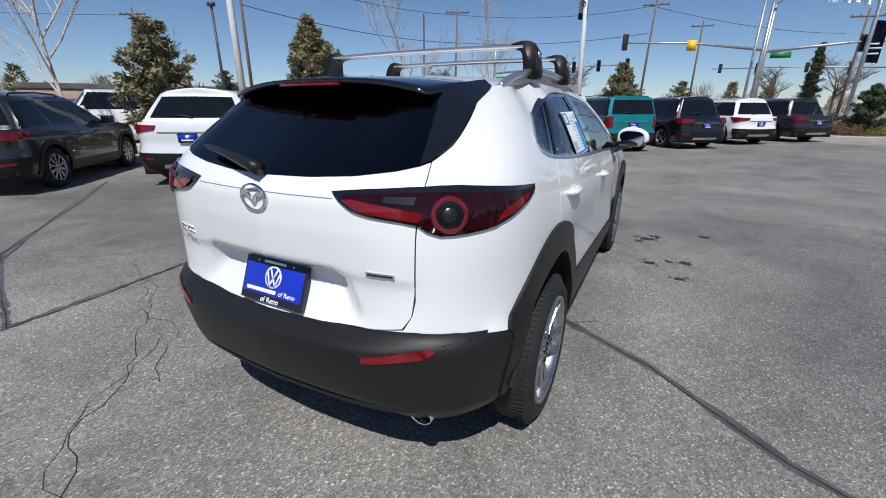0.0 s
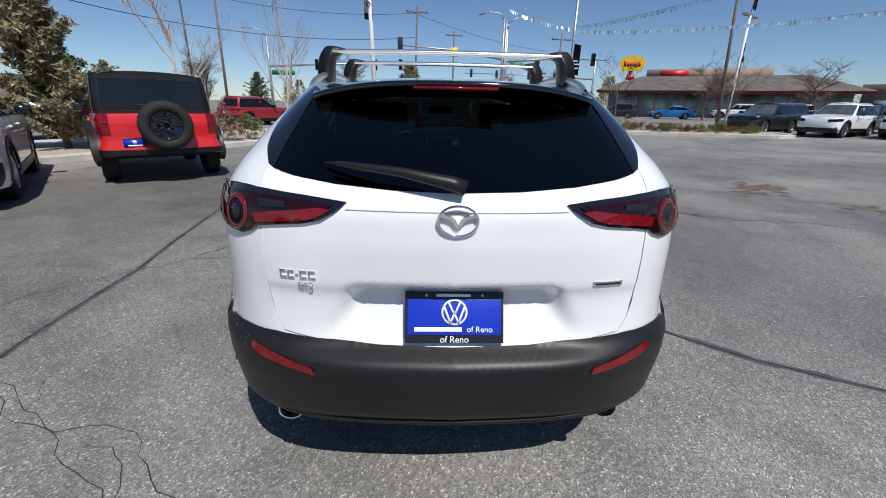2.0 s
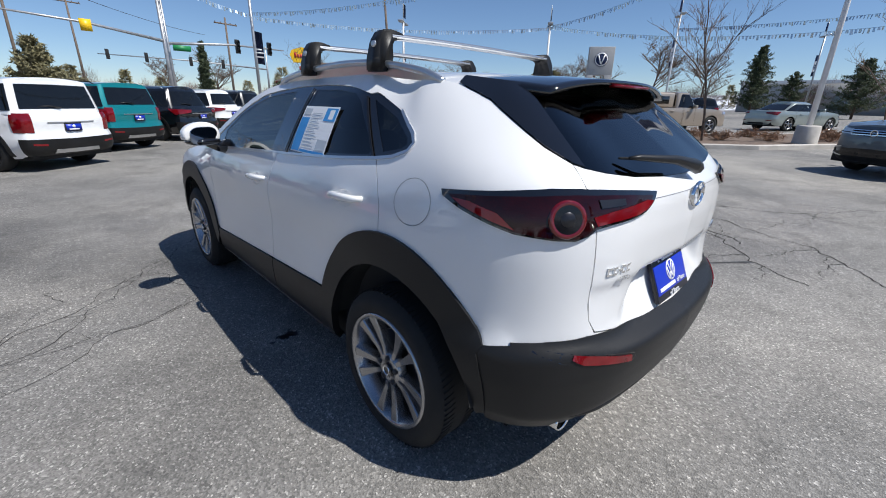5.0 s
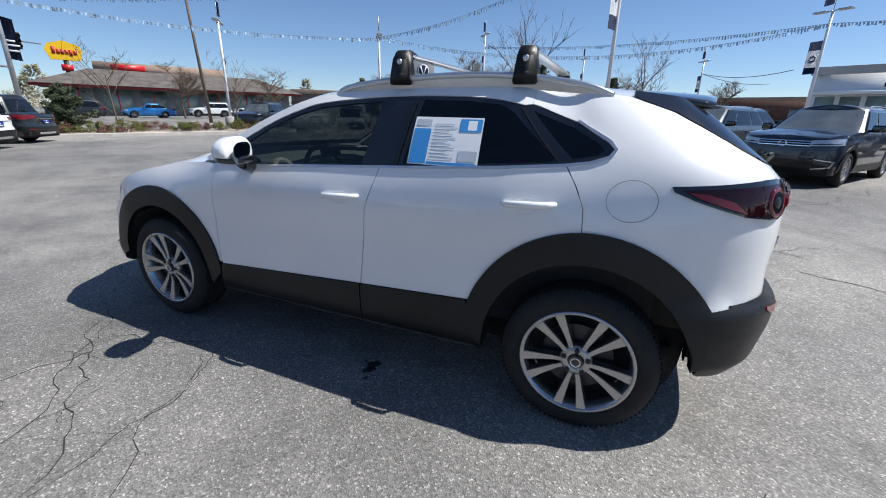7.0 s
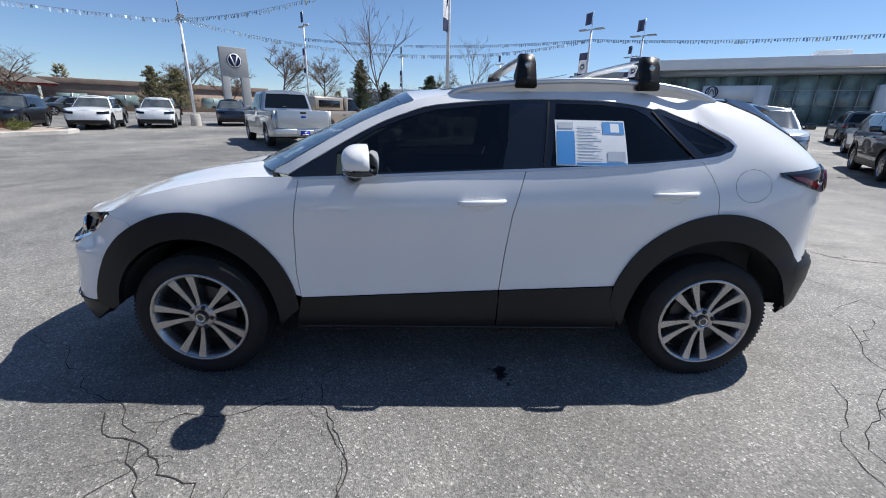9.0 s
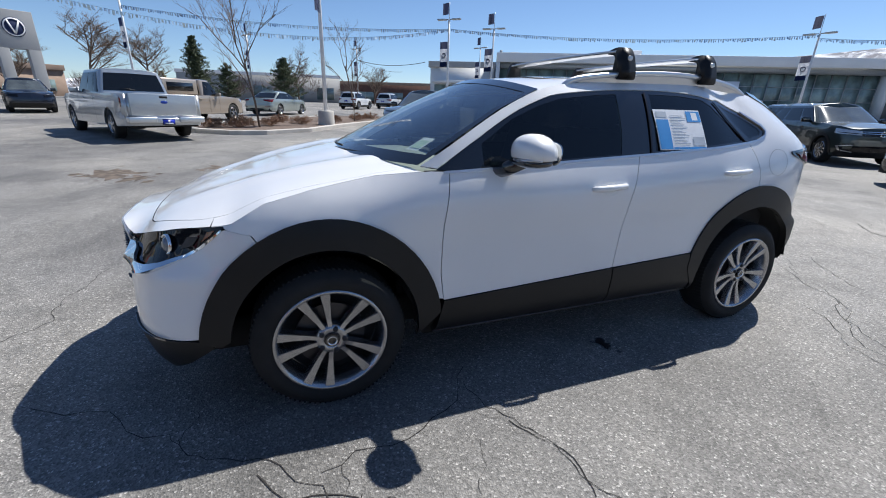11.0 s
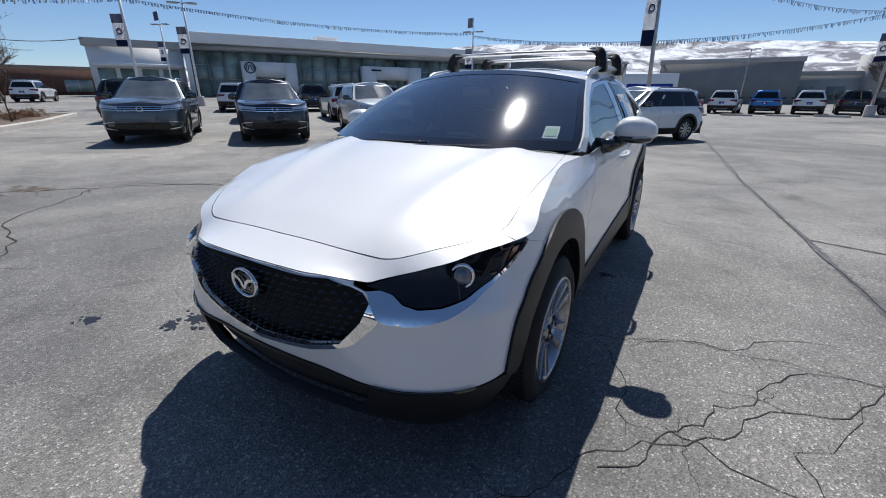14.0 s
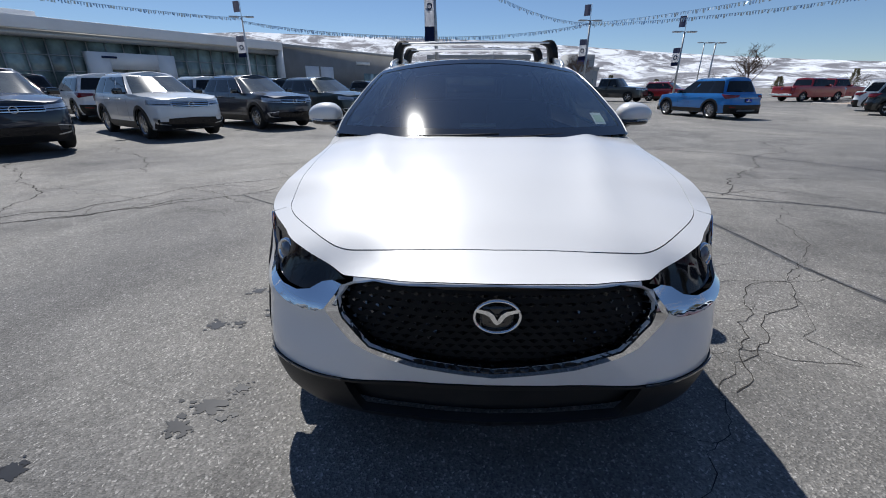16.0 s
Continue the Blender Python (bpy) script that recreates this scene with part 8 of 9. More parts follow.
def far_woods():
    """The low brown treeline beyond the street and the shops: bare crowns of fine twigs, with olive evergreens between."""
    rng = random.Random(77)
    vs, fs, gv, gf = [], [], [], []
    for k in range(230):
        a = math.radians(rng.uniform(-8, 188) if k < 150 else rng.uniform(190, 330))
        d = rng.uniform(78, 125) + (50 if k >= 150 else 0)
        h = rng.uniform(3.2, 7.0) * (0.75 if rng.random() < 0.4 else 1.0)
        c = Vector((d * math.cos(a), d * math.sin(a), ground_z(d * math.cos(a), d * math.sin(a))))
        if rng.random() < 0.27:
            w = h * rng.uniform(0.22, 0.4)
            for _ in range(420):
                f = rng.random() ** 0.8
                t, r = rng.random() * math.tau, w * (1.05 - f) ** 0.7 * rng.random() ** 0.5
                p = c + Vector((r * math.cos(t), r * math.sin(t), h * (0.06 + 0.94 * f)))
                u = Vector((math.cos(t), math.sin(t), rng.uniform(0.1, 1.0))).normalized()
                q = u.orthogonal().normalized() * 0.13
                i = len(gv)
                gv += [p - q, p + q, p + u * rng.uniform(0.4, 0.8)]
                gf.append((i, i + 1, i + 2))
        else:
            w = h * rng.uniform(0.35, 0.6)
            mid = c + Vector((0, 0, h * 0.22))
            i = len(vs)
            vs += [c + Vector((-0.15, 0, 0)), c + Vector((0.15, 0, 0)), c + Vector((0, 0, h * 0.7))]
            fs.append((i, i + 1, i + 2))
            for _ in range(330):
                t, e = rng.random() * math.tau, rng.uniform(0.15, 1.45)
                u = Vector((math.cos(t) * math.cos(e) * w / h * 1.6, math.sin(t) * math.cos(e) * w / h * 1.6, math.sin(e)))
                p = mid + u * h * 0.78 * rng.uniform(0.25, 0.8)
                v = (u.normalized() + Vector((rng.uniform(-0.5, 0.5), rng.uniform(-0.5, 0.5), rng.uniform(-0.2, 0.6)))).normalized()
                q = v.orthogonal().normalized() * rng.uniform(0.02, 0.045)
                i = len(vs)
                vs += [p - q, p + q, p + v * h * rng.uniform(0.15, 0.3)]
                fs.append((i, i + 1, i + 2))
    for nm, v, f, mt, lab in (("far_woods", vs, fs, "far_twigs", "distant line of bare brown trees beyond the street"), ("far_evergreens", gv, gf, "needles2", "distant olive evergreen trees beyond the street")):
        me = bpy.data.meshes.new(nm)
        me.from_pydata(v, [], f)
        me.materials.append(M[mt])
        tagged(new(nm, me), lab, "trees", kind="stuff")


far_woods()


# ---- buildings ----
def bld(name, label, m):
    return thing(name, label, "building", "", m)


def showroom():
    """The dealership: a white-framed glass front under a deep parapet, with two white portal panels. Its front runs along local y."""
    x0, y0 = lot(66.0, 1.0)
    b = bld("car_dealership", "white and glass car dealership showroom with a flat roof", pose(x0, y0, ground_z(x0, y0), 0, 0, math.degrees(math.atan2(E2.y, E2.x)) - 90))
    # local: +x away from the car park, -y along the front
    L = 53.0
    part("wall", boxed(1.2, 30, -L, 0, 0, 7.2), "clad_grey", b)
    bm = bmesh.new()
    box(bm, -0.6, 30, -L - 0.6, 0.6, 6.7, 8.0, bevel=0.05)
    part("parapet", bm, "clad_white", b)
    part("soffit", boxed(0.0, 1.4, -L, 0, 5.9, 6.72), "mullion", b)
    for y in (0.1, -L - 0.5):
        part("end_fin", boxed(-0.5, 1.5, y - 0.1, y + 0.5, 0, 6.75), "clad_white", b)
    n = 26
    for i in range(n):
        ya, yb = -L + L * i / n, -L + L * (i + 1) / n
        w = part("window", boxed(1.05, 1.2, ya, yb, 0.1, 5.95), "facade_glass", b)
        part("mullion", boxed(0.95, 1.1, ya - 0.05, ya + 0.05, 0, 5.95), "mullion", w)
        for z in (2.3, 4.1):
            part("transom", boxed(0.97, 1.08, ya, yb, z, z + 0.09), "mullion", w)
    for yc, wide, op in ((-9.8, 7.4, True), (-29.0, 10.5, False)):
        bm = bmesh.new()
        box(bm, -0.4, 0.9, yc - wide / 2, yc - wide * 0.28, 0, 4.7)
        box(bm, -0.4, 0.9, yc + wide * 0.28, yc + wide / 2, 0, 4.7)
        box(bm, -0.4, 0.9, yc - wide * 0.28, yc + wide * 0.28, 2.7, 4.7)
        p = part("portal", bm, "clad_white", b, "white entrance portal panel")
        if op:
            bm = bmesh.new()
            lathe(bm, [(-0.47, 0.62), (-0.47, 0.75), (-0.4, 0.75), (-0.4, 0.62), (-0.47, 0.62)], "X", 28, (0, yc + wide * 0.36, 3.9))
            part("emblem_ring", bm, "banner_navy", p)
            for yy, zz, tt in ((0.18, 0, 0.35), (-0.18, 0, -0.35), (0.42, 0.1, 0.35), (-0.42, 0.1, -0.35)):
                bm = bmesh.new()
                box(bm, -0.46, -0.4, -0.05, 0.05, -0.4, 0.4, m=Matrix.Translation((0, yc + wide * 0.36 + yy, 3.9 + zz)) @ Matrix.Rotation(tt, 4, "X"))
                part("emblem_stroke", bm, "banner_navy", p)
        else:
            part("wall_lettering", boxed(-0.46, -0.39, yc + wide * 0.2, yc + wide * 0.36, 4.0, 4.25), "banner_navy", p)
    part("rooftop_unit", boxed(6, 9, -22, -18.5, 8.0, 9.3, bevel=0.05), "clad_white", b)
    part("rooftop_unit", boxed(8, 10, -3, -1.4, 8.0, 9.0, bevel=0.05), "clad_white", b)
    for i in range(6):
        part("roof_fin", boxed(0.5 + i * 0.7, 0.62 + i * 0.7, -0.2, 0.2, 8.0, 8.4), "mullion", b)
    # lower workshop wing at the near end
    part("wing_wall", boxed(1.5, 26, 0.8, 11, 0, 5.9), "clad_white", b)
    part("wing_parapet", boxed(1.2, 26.3, 0.7, 11.3, 5.9, 6.8, bevel=0.04), "clad_grey", b)
    part("wing_canopy", boxed(0.2, 1.6, 1.0, 10.5, 3.6, 4.0), "clad_white", b)
    for i in range(4):
        part("wing_window", boxed(1.4, 1.55, 1.6 + i * 2.3, 3.4 + i * 2.3, 0.8, 3.4), "facade_glass", b)
    # service wing beyond
    part("service_wall", boxed(0.5, 26, -L - 36, -L - 0.7, 0, 7.4), "clad_dark", b)
    part("service_trim", boxed(0.2, 26.2, -L - 36.2, -L - 0.7, 7.4, 7.9), "clad_grey", b)
    for y in (-L - 8, -L - 12):
        part("service_door", boxed(0.35, 0.55, y - 1.7, y + 1.7, 0, 4.4), "clad_white", b)
    for y in (-L - 25, -L - 28.5):
        part("service_window", boxed(0.35, 0.55, y - 1.6, y + 1.6, 0.5, 3.4), "facade_glass", b)
    part("wall_lettering", boxed(0.3, 0.5, -L - 25.5, -L - 21, 5.2, 5.8), "clad_white", b)
    return b


showroom()


def box_building(name, label, x, y, head, w, d, h, wall, trim="clad_grey", doors=3, dz=0.0):
    """A plain flat-roofed block with openings in its front, which faces local -y."""
    b = bld(name, label, spot(x, y, head, dz))
    part("wall", boxed(-w / 2, w / 2, 0, d, -1, h), wall, b)
    part("parapet", boxed(-w / 2 - 0.15, w / 2 + 0.15, -0.15, d + 0.15, h - 0.5, h + 0.1, bevel=0.03), trim, b)
    for i in range(doors):
        xc = -w / 2 + w * (i + 0.5) / doors
        win = part("window", boxed(xc - w / doors * 0.28, xc + w / doors * 0.28, -0.08, 0.05, 0.6, min(3.2, h * 0.55)), "facade_glass", b)
        part("window_frame", boxed(xc - 0.06, xc + 0.06, -0.12, -0.06, 0.6, min(3.2, h * 0.55)), "mullion", win)
    return b


box_building("workshop_building", "plain dark grey flat-roofed commercial building", -3.0, -72.0, (0.05, -1), 17, 20, 5.9, "clad_dark", "clad_grey", 0)
box_building("car_dealership", "low grey dealership with an arched entrance", -19.0, -82.0, (0.2, -1), 15, 16, 4.4, "clad_grey", "clad_grey", 4)
tw = bld("entrance_tower", "grey square entrance tower with an arch", spot(-22.5, -81.0, (0.2, -1)))
part("wall", boxed(-2.4, 2.4, 0, 4, -1, 6.6), "clad_grey", tw)
bm = bmesh.new()
lathe(bm, [(-0.06, 0.75), (-0.06, 0.95), (0.05, 0.95), (0.05, 0.75), (-0.06, 0.75)], "Y", 24, (0, 0, 2.6))
part("arch_ring", bm, "clad_white", tw)
part("sign_panel", boxed(-1.0, 1.0, -0.1, 0.02, 5.0, 5.7), "sign_blue", tw)
box_building("warehouse", "low grey warehouse far across the lot", 92.0, 4.0, (0.9, -0.1), 30, 12, 5.2, "clad_grey", "clad_white", 5)
box_building("warehouse", "low dark warehouse far across the lot", 96.0, -24.0, (0.9, -0.4), 34, 12, 4.6, "dark_wall", "tan_wall", 5)
box_building("house_row", "long low tan building across the street", -52.0, 38.0, (-0.85, 0.5), 46, 12, 3.6, "tan_wall", "shingle", 7)
box_building("house_row", "low tan shop with a flat roof", 58.0, 36.0, (0.75, 0.65), 26, 12, 3.6, "tan_wall", "tan_wall", 5)


def diner():
    """The diner: a low hipped shingle roof with deep eaves, a stepped tan parapet and a yellow sign on two posts."""
    x, y = lot(6.5, 58.0)
    b = bld("diner", "low brown-roofed diner with a red fascia", pose(x, y, ground_z(x, y), 0, 0, math.degrees(math.atan2(E1.y, E1.x))))
    part("wall", boxed(-12, 13, 1.5, 14, -1, 3.3), "clad_dark", b)
    for i in range(7):
        xa = -11 + i * 3.4
        w = part("window", boxed(xa, xa + 2.6, 1.35, 1.55, 0.7, 2.7), "facade_glass", b)
        part("window_frame", boxed(xa + 1.25, xa + 1.35, 1.3, 1.4, 0.7, 2.7), "sign_red", w)
    part("fascia", boxed(-13.4, 14.2, -0.1, 0.1, 2.82, 3.12), "fascia_red", b)
    bm = bmesh.new()
    v = [bm.verts.new(p) for p in ((-13.6, -0.2, 3.1), (14.4, -0.2, 3.1), (14.4, 16, 3.1), (-13.6, 16, 3.1), (-8.5, 4.5, 5.0), (9.5, 4.5, 5.0), (9.5, 12, 5.0), (-8.5, 12, 5.0))]
    for q in ((0, 1, 5, 4), (1, 2, 6, 5), (2, 3, 7, 6), (3, 0, 4, 7), (4, 5, 6, 7), (3, 2, 1, 0)):
        bm.faces.new([v[i] for i in q])
    part("roof", bm, "shingle", b, smooth=False)
    part("parapet", boxed(-8.0, 6.0, 5.2, 11, 4.6, 5.9), "tan_wall", b)
    part("roof_lettering", boxed(-6.3, -3.0, 5.1, 5.22, 5.0, 5.7), "sign_red", b)
    x, y = 29.5, 62.0
    s = thing("restaurant_sign", "yellow hexagonal restaurant sign with red lettering on a post", "sign", "", spot(x, y, (0.42, 0.9)))
    part("post", boxed(-0.25, 0.25, -0.2, 0.2, -1, 6.4), "signal_black", s)
    bm = bmesh.new()
    hexa = [(-1.75, 7.65), (-1.35, 6.6), (1.35, 6.6), (1.75, 7.65), (1.45, 8.3), (0, 8.75), (-1.45, 8.3)]
    f = [bm.verts.new((px, -0.25, pz - 0.4)) for px, pz in hexa]
    g = [bm.verts.new((px, 0.25, pz - 0.4)) for px, pz in hexa]
    bm.faces.new(f)
    bm.faces.new(g[::-1])
    for i in range(7):
        bm.faces.new((f[i], g[i], g[(i + 1) % 7], f[(i + 1) % 7]))
    bmesh.ops.recalc_face_normals(bm, faces=bm.faces)
    part("sign_panel", bm, "sign_yellow", s, smooth=False)
    # the brand is drawn as plain red strokes
    for i, xx in enumerate((-1.1, -0.68, -0.3, 0.08, 0.46, 0.86)):
        part("red_stroke", boxed(xx, xx + 0.3, -0.3, -0.24, 6.85 if i != 4 else 6.7, 7.35 if i else 7.6), "sign_red", s)
    part("menu_sign", boxed(-0.55, 0.55, -0.3, 0.0, 5.0, 5.7), "sign_red", s)
    return b


diner()


def pylon():
    """A grey portal pylon with a round emblem."""
    p = thing("dealer_pylon", "grey two-legged dealer pylon sign with a round emblem", "sign", "", spot(38.5, 18.4, (0.75, 0.55)))
    bm = bmesh.new()
    box(bm, -1.15, 1.15, -0.3, 0.3, 3.6, 6.1, bevel=0.03)
    part("head_panel", bm, "clad_grey", p)
    for a, b2 in ((-1.15, -0.55), (0.45, 1.15)):
        part("leg", boxed(a, b2, -0.3, 0.3, -0.6, 3.62, bevel=0.02), "clad_grey", p)
    bm = bmesh.new()
    lathe(bm, [(-0.34, 0.0), (-0.34, 0.62), (-0.3, 0.62)], "Y", 28, (0, 0, 5.0))
    part("emblem_disc", bm, "banner_navy", p)
    bm = bmesh.new()
    lathe(bm, [(-0.36, 0.5), (-0.36, 0.58), (-0.33, 0.58), (-0.33, 0.5), (-0.36, 0.5)], "Y", 28, (0, 0, 5.0))
    part("emblem_ring", bm, "plate_white", p)
    for xx, tt in ((0.16, 0.35), (-0.16, -0.35)):
        bm = bmesh.new()
        box(bm, -0.05, 0.05, -0.37, -0.33, -0.45, 0.45, m=Matrix.Translation((xx, 0, 5.0)) @ Matrix.Rotation(tt, 4, "Y"))
        part("emblem_stroke", bm, "plate_white", p)
    return p


pylon()


# ---- parked vehicles ----
H0 = (-0.61, 0.79)


def park(axle, heading, ahead, **kw):
    """axle: the rear axle's (ahead > 0) or front axle's (ahead < 0) centre on the ground."""
    h = Vector(heading).normalized()
    c = Vector(axle) + h * ahead
    return spot(c.x, c.y, heading)


SUV = dict(L=4.5, W=1.84, H=1.64, wb=2.68)
car_like("suv", "dark grey compact SUV with black trim and roof rails", "car", park((-8.75, -0.3), (-0.67, 0.743), 1.33), paint="dark_grey", L=4.48, W=1.80, H=1.60, wb=2.67, rails="blackplastic", style="multi", wsb=1.05)
car_like("suv", "white crossover with black lower bumper and a blue dealer plate", "car", park((-6.8, 2.32), H0, 1.43), paint="silver_white", L=4.86, W=1.94, H=1.68, wb=2.86, r=0.375, zb=1.10, rgt=-1.75, rgb=-2.15, top=0.70)
car_like("off_roader", "red boxy off-roader with a black hardtop and spare wheel", "car", park((-5.2, 4.9), H0, 1.23), paint="red_paint", roof="blackplastic", L=3.95, W=1.87, H=1.84, wb=2.46, fo=0.62, r=0.40, rim=0.23, tw=0.25, zb=1.16, zn=1.08, wsb=0.55, wst=0.25, rgt=-1.68, rgb=-1.74, rnd=0.35, box=0.75, flare=0.10, style="dark", rails=False, lamps="tall", spare=True, grille=False, pillars=(-0.35, -0.4), zl=0.46, px=-0.42, pz=0.70)
car_like("suv", "white boxy compact SUV with dark sill and roof rails", "car", park((-1.78, 9.15), H0, 1.32), paint="white2", L=4.42, W=1.79, H=1.66, wb=2.635, zb=1.04, zn=0.94, wsb=0.85, wst=0.35, rgt=-1.95, rgb=-2.05, rnd=0.5, box=0.55, band=False, style="dark", lamps="tall", rails="blackplastic")
car_like("suv", "teal small boxy SUV with a blue dealer plate", "car", park((-0.2, 12.0), H0, 1.28), paint="teal", L=4.24, W=1.80, H=1.68, wb=2.57, zb=1.08, zn=0.98, wsb=0.85, wst=0.3, rgt=-1.82, rgb=-1.98, rnd=0.6, box=0.5, lamps="tall", rails="blackplastic")
car_like("suv", "glossy black SUV with a blue dealer plate", "car", park((1.75, 14.35), H0, 1.35), paint="black_paint", L=4.6, W=1.86, H=1.69, wb=2.69)
car_like("suv", "white SUV with dark rear glass and a blue dealer plate", "car", park((3.65, 17.0), H0, 1.35), paint="white2", L=4.52, W=1.86, H=1.66, wb=2.69)
car_like("suv", "dark grey SUV with a blue dealer plate", "car", park((5.7, 19.35), H0, 1.38), paint="dark_grey", L=4.77, W=1.89, H=1.68, wb=2.765)

HV = (-0.90, -0.43)
for x, y, p, lab in ((19.3, 17.4, "white2", "white electric SUV facing the drive"), (21.7, 15.6, "white2", "white electric SUV facing the drive"), (25.2, 13.0, "navy", "dark navy electric SUV facing the drive"), (17.6, 20.2, "dark_grey", "dark SUV parked beside a white one")):
    car_like("suv", lab, "car", park((x, y), HV, -1.38), paint=p, L=4.58, W=1.85, H=1.64, wb=2.76, plate="", grille=False, face="dark", zn=0.88)
for x, y, p, lab, hd in ((24.4, 20.5, "dark_grey", "dark SUV in the second row", HV), (30.0, 11.0, "silver", "silver wagon parked tail-on", (0.8, 0.6)), (33.5, 8.0, "black_paint", "black SUV parked tail-on", (0.8, 0.6)), (21.5, 23.0, "black_paint", "black SUV in the second row", HV)):
    car_like("suv", lab, "car", spot(x, y, hd), paint=p, **SUV)
PICK = dict(zl=0.36, L=5.75, W=1.98, H=1.90, wb=3.58, fo=0.95, r=0.39, rim=0.24, tw=0.26, zb=1.20, zn=1.10, wsb=1.15, wst=0.55, rgt=-0.95, rgb=-1.10, rnd=0.45, box=0.35, bed=True, lamps="tall", rails=False, clad=None, windows=True, pillars=(-0.1, -0.7))
car_like("pickup_truck", "silver crew-cab pickup truck with a blue-grey plate", "pickup truck", park((12.5, 5.05), (0.847, 0.531), 1.79), paint="silver", **PICK)
tan = car_like("pickup_truck", "champagne older pickup truck with a camper shell", "pickup truck", park((18.9, 6.1), (0.865, -0.5), 1.7), paint="champagne", plate="", **{**PICK, "L": 5.6, "wb": 3.4, "rgt": -0.2, "rgb": -0.3, "zb": 1.12, "zn": 1.02, "H": 1.84, "pillars": (0.1, 0.05)})
bm = bmesh.new()
box(bm, -0.85, 0.85, -2.4, -0.4, 1.12, 1.78, bevel=0.08)
cap = part("camper_shell", bm, "champagne", tan, "champagne fibreglass camper shell")
for sx in (1, -1):
    bm = bmesh.new()
    box(bm, min(sx * 0.845, sx * 0.862), max(sx * 0.845, sx * 0.862), -2.15, -0.7, 1.3, 1.62)
    part("side_window", bm, "dark_glass", cap)
car_like("sedan", "sage silver saloon car parked by the island", "car", park((26.9, 2.1), (0.865, -0.5), 1.4), paint="sage", L=4.85, W=1.83, H=1.45, wb=2.8, r=0.33, zb=0.96, zn=0.80, wsb=1.05, wst=0.2, rgt=-1.1, rgb=-1.9, clad=None, rails=False, plate="")

HT = (-0.82, 0.57)
TIG = dict(trim=True, L=4.70, W=1.84, H=1.67, wb=2.79, zb=1.09, zn=0.97, wsb=1.06, wst=0.12, rgt=-1.85, rgb=-2.1, plate="", style="multi")
for x, y, p, lab in ((11.3, -2.75, "grey_paint", "blue-grey SUV facing the drive"), (9.15, -5.0, "navy", "dark navy SUV with a barred chrome grille"), (7.75, -8.2, "silver_white", "silver white SUV with a barred chrome grille"), (6.15, -11.1, "navy", "dark navy SUV with black wheels"), (4.55, -14.0, "green_grey", "dark green-grey SUV at the row's end")):
    car_like("suv", lab, "car", park((x, y), HT, -1.395), group="showroom row", paint=p, **TIG)
car_like("suv", "white compact crossover with black arch trim", "car", park((-0.2, -12.8), (0.6, 0.8), 1.33), paint="silver_white", L=4.48, W=1.80, H=1.60, wb=2.67, style="multi", rails="blackplastic", plate="", wsb=1.05)
for x, y, p, lab in ((20.0, -6.3, "black_paint", "black SUV parked tail-on in the second row"), (16.6, -9.9, "black_paint", "black SUV parked tail-on in the second row"), (14.6, -13.4, "white2", "white SUV parked tail-on in the second row"), (12.4, -16.6, "silver_white", "white SUV parked tail-on in the second row"), (10.4, -20.0, "dark_grey", "dark SUV parked in the second row"), (24.5, -14.0, "silver_white", "white SUV in the third row"), (22.0, -18.0, "black_paint", "black SUV in the third row"), (19.0, -22.0, "grey_paint", "grey SUV in the third row"), (42.0, -6.0, "white2", "white SUV parked by the far drive"), (46.0, -10.5, "silver_white", "white SUV parked by the far drive")):
    car_like("suv", lab, "car", spot(x, y, (0.82, -0.57)), paint=p, **SUV)
for i, (x, y, p) in enumerate(((2.6, -35.0, "white2"), (0.0, -35.8, "dark_red"), (-2.6, -36.6, "white2"), (-5.2, -37.4, "blue_paint"), (-7.8, -38.2, "white2"), (-10.4, -39.2, "dark_grey"), (5.2, -34.2, "silver_white"), (7.8, -33.2, "dark_grey"))):
    names = {"white2": "white", "dark_red": "dark red", "blue_paint": "bright blue", "dark_grey": "dark grey", "silver_white": "silver white"}
    car_like("suv", names[p] + " SUV parked tail-on in the back row", "car", spot(x, y, (-0.15, -1)), group="back row", paint=p, **SUV)
    tagged(part("wheel_stop", boxed(-0.9, 0.9, -0.09, 0.09, 0, 0.12, bevel=0.02), "concrete", None), "low concrete wheel stop before a parked SUV", "wheel stop", "wheel stops").matrix_basis = spot(x - 0.6, y + 4.6, (-0.15, -1))
car_like("pickup_truck", "dark grey crew-cab pickup truck", "pickup truck", park((-12.2, -37.4), (-0.7, 0.72), 1.8), paint="dark_grey", plate="", **PICK)
car_like("suv", "dark red SUV behind a pickup truck", "car", spot(-18.5, -36.5, (-0.7, 0.72)), paint="dark_red", **SUV)
rav = car_like("suv", "bright blue SUV standing with its front door open", "car", park((-11.75, -16.5), (0.25, -0.97), 1.34), paint="blue_paint", L=4.6, W=1.86, H=1.69, wb=2.69, style="multi")
door = part("open_door", boxed(-0.03, 0.03, -1.05, 0.0, 0.35, 1.05, bevel=0.02), "blue_paint", rav, "open blue front door")
door.matrix_basis = Matrix.Translation((0.93, 0.72, 0)) @ Matrix.Rotation(radians(62), 4, "Z")
part("door_frame", boxed(-0.02, 0.02, -0.95, -0.25, 1.0, 1.45, bevel=0.01), "dark_glass", door)
car_like("pickup_truck", "red pickup truck across the far drive", "pickup truck", spot(-30.5, -36.3, (-0.97, -0.22)), paint="dark_red", plate="", **PICK)
car_like("pickup_truck", "red pickup truck across the far drive", "pickup truck", spot(-35.0, -39.5, (-0.97, -0.22)), paint="dark_red", plate="", **PICK)
car_like("suv", "black SUV at the edge of the drive", "car", spot(-21.6, -17.5, (-0.7, 0.7)), paint="dark_grey", **SUV)
